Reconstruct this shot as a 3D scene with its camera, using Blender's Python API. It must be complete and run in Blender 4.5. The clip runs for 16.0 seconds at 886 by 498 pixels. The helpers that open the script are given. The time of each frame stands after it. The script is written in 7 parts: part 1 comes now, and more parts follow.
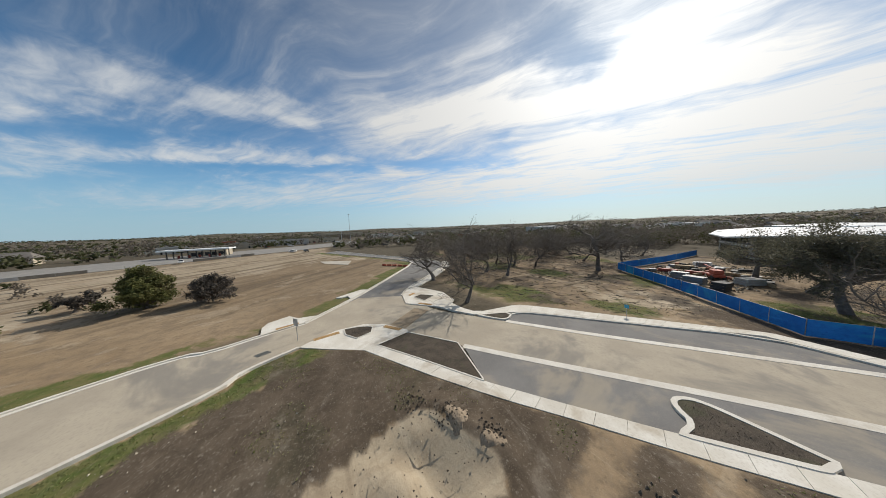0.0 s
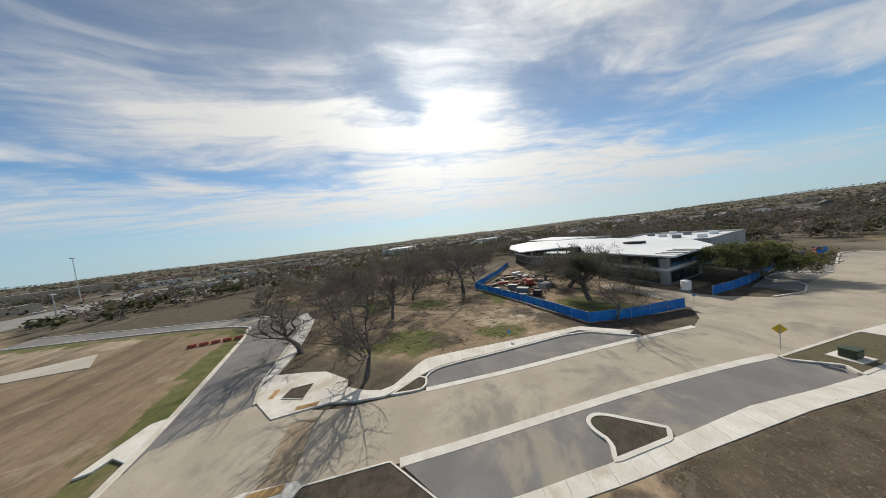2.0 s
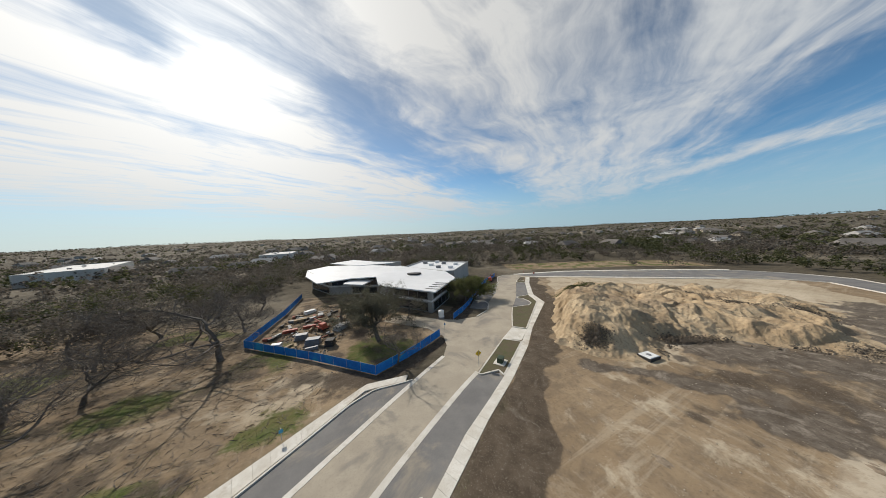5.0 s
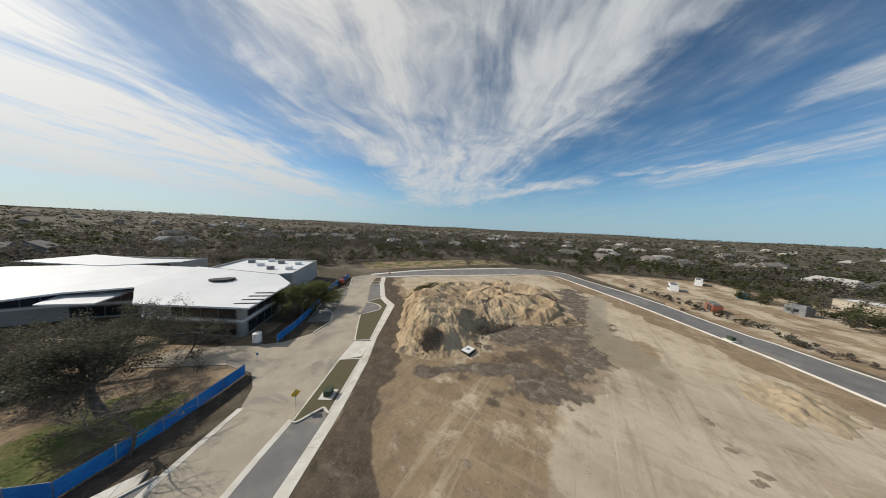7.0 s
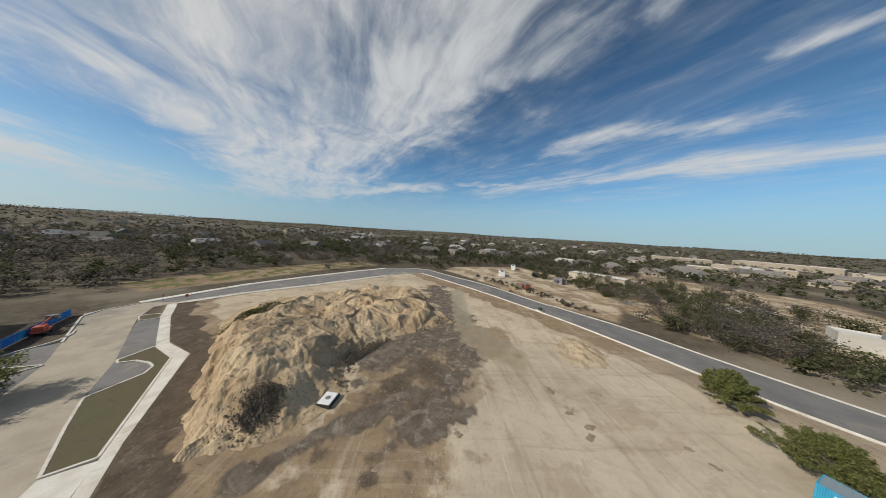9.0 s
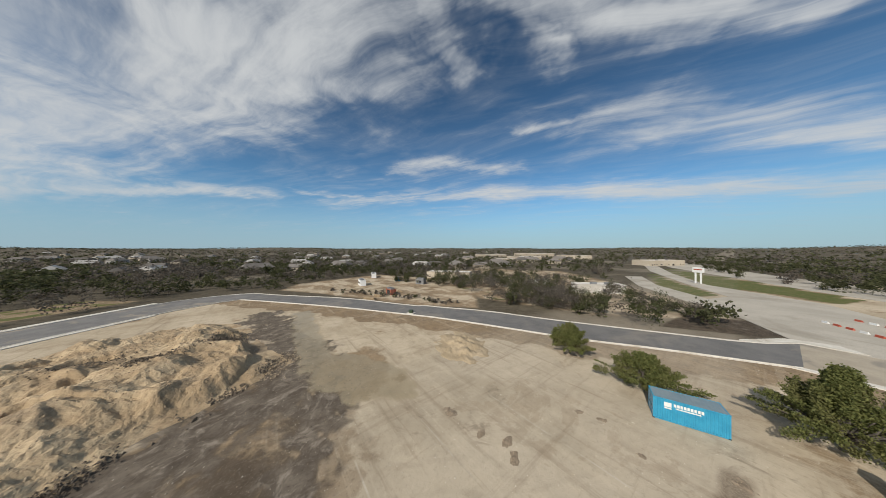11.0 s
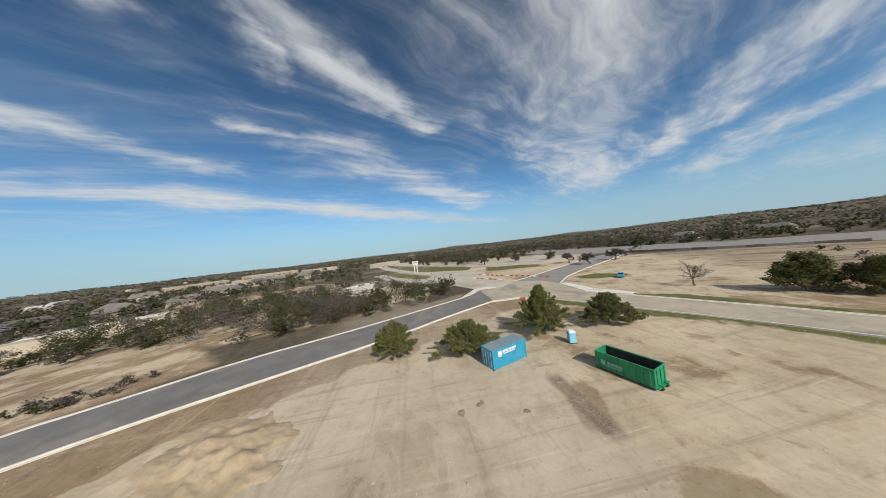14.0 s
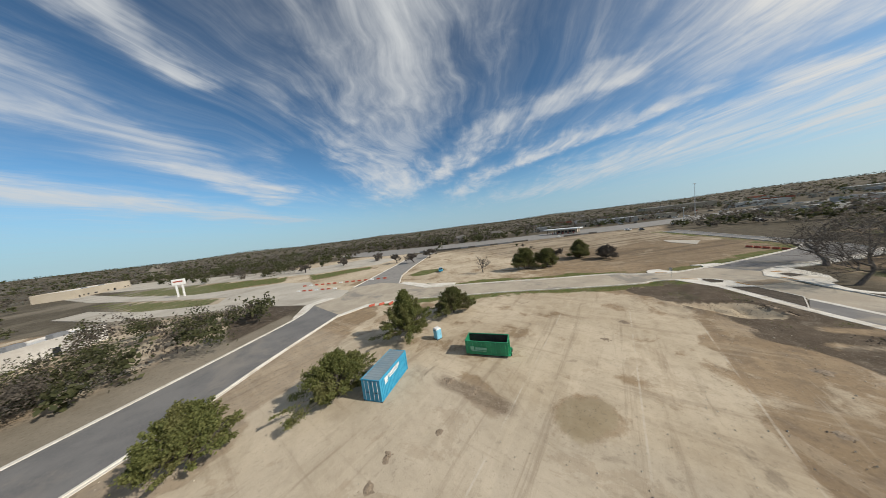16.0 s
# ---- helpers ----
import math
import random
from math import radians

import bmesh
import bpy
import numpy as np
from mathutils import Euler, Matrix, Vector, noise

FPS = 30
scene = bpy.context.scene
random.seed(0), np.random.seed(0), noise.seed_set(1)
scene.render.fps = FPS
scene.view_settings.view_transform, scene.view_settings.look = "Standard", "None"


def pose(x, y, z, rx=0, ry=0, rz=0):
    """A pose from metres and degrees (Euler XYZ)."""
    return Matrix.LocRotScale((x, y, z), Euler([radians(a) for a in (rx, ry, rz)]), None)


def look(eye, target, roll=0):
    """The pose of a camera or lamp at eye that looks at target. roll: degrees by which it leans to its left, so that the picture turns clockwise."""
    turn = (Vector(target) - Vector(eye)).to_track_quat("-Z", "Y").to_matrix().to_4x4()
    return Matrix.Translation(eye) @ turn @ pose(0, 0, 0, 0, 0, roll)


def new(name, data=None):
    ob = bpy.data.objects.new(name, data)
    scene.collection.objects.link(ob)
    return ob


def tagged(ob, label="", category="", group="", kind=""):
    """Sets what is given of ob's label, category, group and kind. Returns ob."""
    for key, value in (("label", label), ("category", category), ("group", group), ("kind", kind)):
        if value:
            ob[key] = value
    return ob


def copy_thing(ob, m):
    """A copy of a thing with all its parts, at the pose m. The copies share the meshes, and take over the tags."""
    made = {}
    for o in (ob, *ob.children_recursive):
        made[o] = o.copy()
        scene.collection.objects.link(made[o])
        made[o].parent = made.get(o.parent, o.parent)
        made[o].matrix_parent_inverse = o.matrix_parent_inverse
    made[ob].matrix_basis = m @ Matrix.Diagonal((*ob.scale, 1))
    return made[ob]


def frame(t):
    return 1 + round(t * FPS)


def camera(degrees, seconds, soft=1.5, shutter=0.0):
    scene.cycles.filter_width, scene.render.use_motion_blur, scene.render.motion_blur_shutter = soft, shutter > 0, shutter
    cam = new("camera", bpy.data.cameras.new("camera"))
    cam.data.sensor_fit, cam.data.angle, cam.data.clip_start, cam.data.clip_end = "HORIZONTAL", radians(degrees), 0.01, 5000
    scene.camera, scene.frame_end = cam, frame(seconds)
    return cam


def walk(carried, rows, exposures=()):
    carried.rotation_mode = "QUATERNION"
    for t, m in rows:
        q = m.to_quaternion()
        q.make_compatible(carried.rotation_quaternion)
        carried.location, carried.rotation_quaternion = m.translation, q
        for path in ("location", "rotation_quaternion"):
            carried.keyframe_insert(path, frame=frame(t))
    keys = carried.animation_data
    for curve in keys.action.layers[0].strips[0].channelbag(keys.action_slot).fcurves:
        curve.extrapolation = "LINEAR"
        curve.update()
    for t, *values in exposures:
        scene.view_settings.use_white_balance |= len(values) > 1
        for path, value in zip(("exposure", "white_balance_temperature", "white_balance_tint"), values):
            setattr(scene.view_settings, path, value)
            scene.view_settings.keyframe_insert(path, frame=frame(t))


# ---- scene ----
cam = camera(126.2, 16.0, soft=0.85, shutter=0.15)
PATH = [
    (0, (-12.166, -7.664, 11.535), (-14.153, -7.527, 11.349), -2.23),
    (0.5, (-13.838, -9.100, 12.736), (-15.783, -8.665, 12.576), -3.96),
    (1, (-15.542, -10.149, 13.780), (-17.393, -9.405, 13.646), -5.35),
    (1.5, (-16.882, -10.781, 14.896), (-18.586, -9.741, 14.781), -6.44),
    (2, (-17.821, -10.925, 15.899), (-19.340, -9.629, 15.800), -6.86),
    (2.5, (-18.296, -10.658, 16.885), (-19.608, -9.151, 16.797), -6.50),
    (3, (-18.426, -10.258, 17.957), (-19.521, -8.586, 17.878), -5.70),
    (3.5, (-18.292, -9.721, 19.025), (-19.157, -7.918, 18.955), -4.73),
    (4, (-17.864, -9.133, 20.247), (-18.485, -7.233, 20.172), -3.64),
    (4.2, (-17.514, -8.557, 20.724), (-18.041, -6.630, 20.632), -3.69),
    (6.3, (-13.531, -4.786, 24.373), (-12.875, -2.907, 24.176), 1.44),
    (6.5, (-12.615, -4.239, 24.276), (-11.857, -2.399, 24.080), 2.00),
    (7, (-11.342, -2.677, 24.351), (-10.333, -0.960, 24.161), 2.86),
    (7.5, (-9.974, -0.934, 24.533), (-8.736, 0.626, 24.348), 3.38),
    (8, (-8.689, 0.949, 24.429), (-7.235, 2.312, 24.262), 3.47),
    (8.5, (-6.894, 2.823, 24.336), (-5.255, 3.959, 24.184), 3.43),
    (9, (-4.935, 4.508, 24.627), (-3.144, 5.387, 24.484), 3.53),
    (9.2, (-3.816, 5.071, 24.569), (-1.976, 5.843, 24.431), 3.38),
    (11.3, (10.004, 8.876, 19.533), (11.937, 8.365, 19.548), -0.74),
    (11.5, (11.373, 9.206, 19.487), (13.270, 8.572, 19.506), -1.19),
    (12, (14.078, 9.923, 19.115), (15.838, 8.973, 19.133), -2.41),
    (12.5, (16.967, 10.108, 18.101), (18.532, 8.863, 18.131), -3.63),
    (13, (19.667, 9.874, 17.208), (20.982, 8.367, 17.245), -4.89),
    (13.5, (22.100, 9.515, 16.795), (23.130, 7.801, 16.820), -5.72),
    (14, (24.455, 8.755, 16.587), (25.148, 6.879, 16.589), -6.70),
    (14.5, (26.462, 8.071, 16.838), (26.805, 6.101, 16.800), -6.91),
    (15, (28.186, 6.863, 17.097), (28.148, 4.865, 17.012), -7.48),
    (15.5, (29.865, 5.454, 17.367), (29.444, 3.503, 17.238), -7.33),
    (16, (31.408, 3.980, 17.807), (30.613, 2.153, 17.634), -7.16),
]
walk(cam, [(t, look(eye, target, roll)) for t, eye, target, roll in PATH], exposures=[(0.0, -0.02), (4.0, -0.06), (6.5, -0.10), (9.0, -0.14), (11.5, -0.14), (13.0, 0.0), (16.0, -0.02)])

# ---- light ----
SUN_ELEVATION, SUN_ANGLE = radians(35), radians(137)
SUN_WAY = Vector((math.cos(SUN_ELEVATION) * math.cos(SUN_ANGLE), math.cos(SUN_ELEVATION) * math.sin(SUN_ANGLE), math.sin(SUN_ELEVATION)))
sun = new("sun", bpy.data.lights.new("sun", "SUN"))
sun.data.energy, sun.data.angle, sun.data.color = 4.3, radians(0.6), (1.0, 0.93, 0.83)
sun.matrix_world = look(SUN_WAY * 100, (0, 0, 0))


class Nodes:
    """Short ways to add and join nodes in one tree."""

    def __init__(self, tree):
        self.tree = tree
        tree.nodes.clear()

    def add(self, kind, inputs=None):
        node = self.tree.nodes.new(kind)
        for key, value in (inputs or {}).items():
            self.put(node.inputs[key], value)
        return node

    def put(self, socket, value):
        if isinstance(value, bpy.types.NodeSocket):
            self.tree.links.new(value, socket)
        else:
            socket.default_value = value

    def math(self, op, a, b=0.0, c=0.0, clamp=False):
        node = self.add("ShaderNodeMath")
        node.operation, node.use_clamp = op, clamp
        for socket, value in zip(node.inputs, (a, b, c)):
            self.put(socket, value)
        return node.outputs[0]

    def vec(self, op, a, b=(0, 0, 0)):
        node = self.add("ShaderNodeVectorMath")
        node.operation = op
        self.put(node.inputs[0], a)
        self.put(node.inputs[1], b)
        return node.outputs["Value" if op in ("DOT_PRODUCT", "LENGTH") else 0]

    def stored(self, name, socket):
        node = self.add("ShaderNodeAttribute")
        node.attribute_name = name
        return node.outputs[socket]

    def noise(self, where, scale, detail=4.0, rough=0.55, twist=0.0):
        return self.add("ShaderNodeTexNoise", {"Vector": where, "Scale": scale, "Detail": detail, "Roughness": rough, "Distortion": twist}).outputs[0]

    def ramp(self, value, low, high, to_low=0.0, to_high=1.0):
        node = self.add("ShaderNodeMapRange", {"From Min": low, "From Max": high, "To Min": to_low, "To Max": to_high})
        node.interpolation_type = "SMOOTHSTEP"
        self.put(node.inputs[0], value)
        return node.outputs[0]

    def mix(self, factor, a, b, blend="MIX"):
        node = self.add("ShaderNodeMix")
        node.data_type, node.blend_type = "RGBA", blend
        self.put(node.inputs[0], factor)
        for socket, value in ((node.inputs[6], a), (node.inputs[7], b)):
            self.put(socket, (*value, 1.0) if isinstance(value, tuple) and len(value) == 3 else value)
        return node.outputs[2]


# cloud on the high sheet, along the wind and across it: from, to, half width, thickness
BANKS = [(-1.3, -1.8, 0.8, -2.1, 0.45, 0.9), (0.4, -2.9, 5.0, -2.85, 0.75, 0.95), (-4.1, -2.6, -2.1, -3.9, 0.8, 0.7), (-2.1, -4.0, 5.2, -5.0, 1.3, 0.85),
         (1.0, -0.25, 6.2, -0.5, 0.62, 0.85), (0.9, 0.55, 5.6, 0.3, 0.42, 0.9), (1.4, -1.0, 2.6, -0.3, 0.40, 0.6), (-0.8, 0.28, -1.5, 0.5, 0.30, 0.85),
         (-1.5, 0.55, -4.0, 1.25, 0.36, 0.75), (-6.1, -1.5, -3.6, -3.5, 0.7, 0.75), (4.4, -2.8, 7.0, -2.8, 0.6, 0.8)]
STREAKS = [(6.2, 0.0, 3.5, 1.85, 0.20, 0.8), (2.67, 0.56, 1.81, 1.04, 0.15, 0.75), (0.6, 1.0, 1.5, 0.8, 0.16, 0.8), (2.95, 2.1, 2.5, 2.6, 0.08, 0.65),
           (3.1, 2.78, 1.4, 3.1, 0.2, 0.75), (1.4, 3.1, -1.2, 3.6, 0.26, 0.8), (-1.2, 3.75, -4.7, 3.9, 0.34, 0.75), (1.3, 2.02, 0.22, 2.35, 0.10, 0.68),
           (0.1, 1.78, -0.4, 1.72, 0.07, 0.62), (-0.4, 1.75, -3.2, 3.0, 0.15, 0.65), (-0.4, 2.0, -2.6, 2.5, 0.2, 0.7)]
WISPS = [(0.0, 0.93, -1.0, 1.3, 0.10, 0.75), (0.43, 0.69, 0.3, 1.15, 0.07, 0.65), (0.17, 0.79, -0.08, 1.2, 0.07, 0.65), (-3.8, 0.75, -2.1, -0.4, 0.2, 0.72),
         (-2.1, -0.4, -1.8, -1.04, 0.13, 0.65), (-4.7, 0.2, -2.8, -1.1, 0.24, 0.75), (-2.8, -1.1, -2.2, -1.9, 0.2, 0.62), (-2.1, -0.5, -1.7, -1.1, 0.12, 0.6),
         (-2.05, -2.6, 0.2, -3.6, 0.3, 0.8)]
GAPS = [(-1.7, -2.45, -0.6, -3.06, 0.14, 0.6), (-4.1, -0.5, -2.3, -2.2, 0.14, 0.5), (-0.1, -1.3, 0.1, -1.5, 0.13, 0.6), (4.3, -2.2, 5.6, -1.4, 0.25, 0.6),
        (1.06, -1.25, 1.7, -1.55, 0.16, 0.5), (3.1, -1.6, 4.9, -1.4, 0.3, 0.6), (-2.0, 1.6, -3.0, 1.75, 0.1, 0.5)]


def build_sky():
    world = bpy.data.worlds.new("world")
    scene.world = world
    world.use_nodes = True
    n = Nodes(world.node_tree)
    way = n.add("ShaderNodeTexCoord").outputs["Generated"]
    air = n.add("ShaderNodeTexSky")
    air.sky_type, air.sun_disc, air.sun_elevation, air.sun_rotation = "NISHITA", False, SUN_ELEVATION, math.pi / 2 - SUN_ANGLE
    air.altitude, air.air_density, air.dust_density, air.ozone_density = 300.0, 1.0, 0.15, 2.0
    sky = n.mix(1.0, air.outputs[0], (0.55, 0.83, 0.95), "MULTIPLY")
    part_of = n.add("ShaderNodeSeparateXYZ", {0: way})
    height = n.math("MAXIMUM", part_of.outputs[2], 0.0)
    lift = n.math("ADD", height, 0.06)
    # cirrus lies on a high sheet: the way is laid onto it, then turned along the wind and stretched
    px, py = n.math("DIVIDE", part_of.outputs[0], lift), n.math("DIVIDE", part_of.outputs[1], lift)
    along = n.math("ADD", n.math("MULTIPLY", px, 0.52), n.math("MULTIPLY", py, 0.854))
    across = n.math("SUBTRACT", n.math("MULTIPLY", px, 0.854), n.math("MULTIPLY", py, 0.52))
    flat = n.add("ShaderNodeCombineXYZ", {0: n.math("MULTIPLY", along, 0.46), 1: across, 2: 3.7}).outputs[0]
    warp = n.add("ShaderNodeTexNoise", {"Vector": flat, "Scale": 0.55, "Detail": 2.0}).outputs[1]
    bent = n.vec("ADD", flat, n.vec("MULTIPLY", n.vec("SUBTRACT", warp, (0.5, 0.5, 0.5)), (1.0, 1.0, 0.0)))
    curl = n.add("ShaderNodeTexNoise", {"Vector": n.add("ShaderNodeCombineXYZ", {0: px, 1: py, 2: 1.3}).outputs[0], "Scale": 1.1, "Detail": 3.0, "Roughness": 0.5}).outputs[1]
    bent = n.vec("ADD", bent, n.vec("MULTIPLY", n.vec("SUBTRACT", curl, (0.5, 0.5, 0.5)), (0.42, 0.46, 0.0)))
    streak = n.noise(bent, 2.0, 8.0, 0.62, 0.12)
    fine = n.noise(bent, 8.0, 6.0, 0.66, 0.1)
    comb = n.noise(n.vec("MULTIPLY", bent, (0.35, 1.6, 1.0)), 5.0, 5.0, 0.6, 0.1)
    toward = n.math("MAXIMUM", n.vec("DOT_PRODUCT", way, tuple(SUN_WAY)), 0.0)
    sheet = n.add("ShaderNodeCombineXYZ", {0: along, 1: across, 2: 0.0}).outputs[0]
    blur = n.add("ShaderNodeTexNoise", {"Vector": sheet, "Scale": 1.5, "Detail": 5.0, "Roughness": 0.6}).outputs[1]
    sheet = n.vec("ADD", sheet, n.vec("MULTIPLY", n.vec("SUBTRACT", blur, (0.5, 0.5, 0.5)), (0.95, 0.72, 0.0)))

    def ribbon(ax, ay, bx, by, wide, much):
        """How much cloud a strip from a to b on the sheet brings."""
        run = (bx - ax, by - ay, 0.0)
        off = n.vec("SUBTRACT", sheet, (ax, ay, 0.0))
        h = n.math("MULTIPLY", n.vec("DOT_PRODUCT", off, run), 1.0 / (run[0] ** 2 + run[1] ** 2), clamp=True)
        spot = n.add("ShaderNodeCombineXYZ", {0: n.math("MULTIPLY", h, run[0]), 1: n.math("MULTIPLY", h, run[1]), 2: 0.0}).outputs[0]
        return n.ramp(n.vec("LENGTH", n.vec("SUBTRACT", off, spot)), 0.0, 2.3 * wide, 0.88 * much, 0.0)

    banks = None
    for strip in BANKS + STREAKS + WISPS:
        more = ribbon(*strip)
        banks = more if banks is None else n.math("MAXIMUM", banks, more)
    for gap in GAPS:
        banks = n.math("SUBTRACT", banks, ribbon(*gap))
    grain = n.math("ADD", n.math("MULTIPLY", n.math("SUBTRACT", streak, 0.5), 1.7), n.math("MULTIPLY", n.math("SUBTRACT", comb, 0.5), 0.8))
    grain = n.math("ADD", grain, n.math("MULTIPLY", n.math("SUBTRACT", fine, 0.5), 0.5))
    body = n.math("ADD", n.math("ADD", banks, grain), n.math("MULTIPLY", n.math("POWER", toward, 6.0), 0.20))
    cover = n.math("ADD", n.ramp(body, 0.10, 1.12, 0.0, 0.82), n.ramp(body, -0.25, 0.40, 0.0, 0.14))
    cover = n.math("MINIMUM", n.math("ADD", cover, n.ramp(toward, 0.2, 1.0, 0.0, 0.19)), 0.97)
    cover = n.math("MULTIPLY", cover, n.ramp(part_of.outputs[2], 0.0, 0.10, 0.35, 1.0))
    veil = n.ramp(height, 0.0, 0.24, 0.80, 0.0)
    # thin ice cloud shines where the sun stands behind it
    glow = n.math("ADD", n.math("MULTIPLY", n.math("POWER", toward, 5.0), 3.0), n.math("MULTIPLY", n.math("POWER", toward, 24.0), 3.0))
    shine = n.math("ADD", 5.9, glow)
    white = n.add("ShaderNodeVectorMath", {0: n.mix(n.ramp(toward, 0.2, 0.9), (0.955, 0.985, 1.0), (1.0, 0.99, 0.955))})
    white.operation = "SCALE"
    n.put(white.inputs["Scale"], shine)
    deep = n.ramp(height, 0.12, 0.75, 1.0, 0.62)
    sky = n.mix(1.0, sky, n.add("ShaderNodeCombineColor", {0: deep, 1: deep, 2: deep}).outputs[0], "MULTIPLY")
    both = n.mix(cover, sky, white.outputs[0])
    haze = n.mix(n.math("POWER", toward, 2.0), (2.9, 4.15, 5.2), (6.7, 6.9, 6.8))
    both = n.mix(veil, both, haze)
    back = n.add("ShaderNodeBackground", {"Color": both, "Strength": 0.115})
    n.tree.links.new(back.outputs[0], n.add("ShaderNodeOutputWorld").inputs[0])


build_sky()

# ---- materials ----


def surface(name, colours, scale=1.0, fine=12.0, rough=0.85, bump=0.3, depth=0.02, metal=0.0, spec=0.3, piece=0.0, stain=None):
    """A material of two or three colours, mixed by broad and fine noise in world metres; piece: how far pieces differ; stain: colour and amount."""
    m = bpy.data.materials.new(name)
    m.use_nodes = True
    n = Nodes(m.node_tree)
    where = n.add("ShaderNodeNewGeometry").outputs["Position"]
    broad, small = n.noise(where, scale, 4.0, 0.6), n.noise(where, fine, 6.0, 0.65)
    colour = n.mix(n.ramp(broad, 0.35, 0.65), colours[0], colours[1])
    colour = n.mix(n.ramp(small, 0.45, 0.75, 0.0, 0.7), colour, colours[-1])
    if stain:
        colour = n.mix(n.ramp(n.noise(where, scale * 0.37, 5.0, 0.7, 0.6), 0.52, 0.66, 0.0, stain[1]), colour, stain[0])
    if piece:
        luck = n.add("ShaderNodeObjectInfo").outputs["Random"]
        colour = n.mix(1.0, colour, n.add("ShaderNodeCombineColor", {i: n.ramp(luck, 0.0, 1.0, 1.0 - piece, 1.0) for i in range(3)}).outputs[0], "MULTIPLY")
    relief = n.add("ShaderNodeBump", {"Strength": bump, "Distance": depth, "Height": n.math("ADD", small, n.math("MULTIPLY", broad, 0.5))}).outputs[0]
    shade = n.add("ShaderNodeBsdfPrincipled", {"Base Color": colour, "Roughness": rough, "Metallic": metal, "Specular IOR Level": spec, "Normal": relief})
    n.tree.links.new(shade.outputs[0], n.add("ShaderNodeOutputMaterial").inputs[0])
    return m


CONCRETE = surface("concrete", [(0.62, 0.58, 0.50), (0.72, 0.69, 0.62), (0.50, 0.45, 0.37)], 0.5, 8.0, 0.9, 0.2, 0.01, piece=0.06, stain=((0.40, 0.33, 0.24), 0.6))
KERB = surface("kerb_concrete", [(0.70, 0.67, 0.60), (0.62, 0.58, 0.51), (0.52, 0.47, 0.40)], 0.6, 10.0, 0.9, 0.2, 0.01, piece=0.12, stain=((0.42, 0.36, 0.27), 0.5))
ASPHALT = surface("asphalt", [(0.155, 0.150, 0.145), (0.20, 0.193, 0.183), (0.26, 0.243, 0.218)], 0.25, 14.0, 0.92, 0.3, 0.01, stain=((0.34, 0.295, 0.225), 0.7))
FRESH_ASPHALT = surface("fresh_asphalt", [(0.130, 0.128, 0.126), (0.175, 0.170, 0.162), (0.25, 0.235, 0.215)], 0.2, 14.0, 0.9, 0.3, 0.01, stain=((0.26, 0.235, 0.20), 0.6))
DUSTY_ROAD = surface("dusty_road", [(0.36, 0.312, 0.242), (0.43, 0.375, 0.29), (0.30, 0.265, 0.212)], 0.22, 6.0, 0.95, 0.25, 0.01, stain=((0.21, 0.195, 0.172), 0.75))
SOIL = surface("planting_soil", [(0.050, 0.040, 0.030), (0.085, 0.068, 0.05), (0.16, 0.13, 0.10)], 1.2, 16.0, 1.0, 0.8, 0.05, stain=((0.06, 0.075, 0.03), 0.35))
LAWN_SOIL = surface("lawn_soil", [(0.115, 0.092, 0.058), (0.11, 0.104, 0.052), (0.165, 0.135, 0.088)], 0.5, 14.0, 1.0, 0.8, 0.04, stain=((0.085, 0.10, 0.038), 0.7))
STEEL_BLUE = surface("blue_steel", [(0.028, 0.265, 0.43), (0.04, 0.315, 0.49), (0.025, 0.22, 0.37)], 0.9, 9.0, 0.45, 0.1, 0.005, spec=0.5, stain=((0.09, 0.22, 0.30), 0.4))
STEEL_GREEN = surface("green_steel", [(0.012, 0.20, 0.09), (0.018, 0.26, 0.12), (0.010, 0.14, 0.07)], 0.9, 9.0, 0.45, 0.1, 0.005, spec=0.5, stain=((0.05, 0.13, 0.07), 0.5))
BARK = surface("bark", [(0.10, 0.086, 0.074), (0.155, 0.135, 0.118), (0.07, 0.059, 0.051)], 2.0, 20.0, 0.95, 0.6, 0.02)
BOULDER_DIRT = surface("mound_dirt", [(0.36, 0.265, 0.160), (0.50, 0.390, 0.252), (0.25, 0.180, 0.112)], 0.16, 2.6, 1.0, 0.9, 0.16, stain=((0.19, 0.142, 0.096), 0.7))
ROOF_WHITE = surface("white_roof", [(0.78, 0.78, 0.77), (0.72, 0.72, 0.71), (0.66, 0.65, 0.63)], 0.2, 5.0, 0.5, 0.1, 0.01)
PLAIN_WALL = surface("grey_stucco", [(0.36, 0.35, 0.33), (0.42, 0.40, 0.37), (0.30, 0.29, 0.27)], 0.3, 8.0, 0.9, 0.2, 0.01)

# ---- building blocks ----


def part(name, bm, material, parent=None, label="", **tags):
    """Links a bmesh, or vertices and faces, as one mesh object under a thing or part."""
    mesh = bpy.data.meshes.new(name)
    if isinstance(bm, tuple):
        mesh.from_pydata(bm[0], [], bm[1])
    else:
        bm.normal_update()
        bm.to_mesh(mesh)
        bm.free()
    mesh.materials.append(material)
    ob = new(name, mesh)
    ob.parent = parent
    return tagged(ob, label, **tags)


def empty(name, where, label, category, group="", kind=""):
    ob = new(name)
    ob.matrix_world = where
    return tagged(ob, label, category, group, kind)


def box(bm, size, middle=(0, 0, 0), m=None, bevel=0.0):
    made = bmesh.ops.create_cube(bm, size=1.0, matrix=(m or Matrix()) @ Matrix.Translation(middle) @ Matrix.Diagonal((*size, 1)))
    if bevel:
        bmesh.ops.bevel(bm, geom=list({e for v in made["verts"] for e in v.link_edges}), offset=bevel, segments=1, affect="EDGES")
    return bm


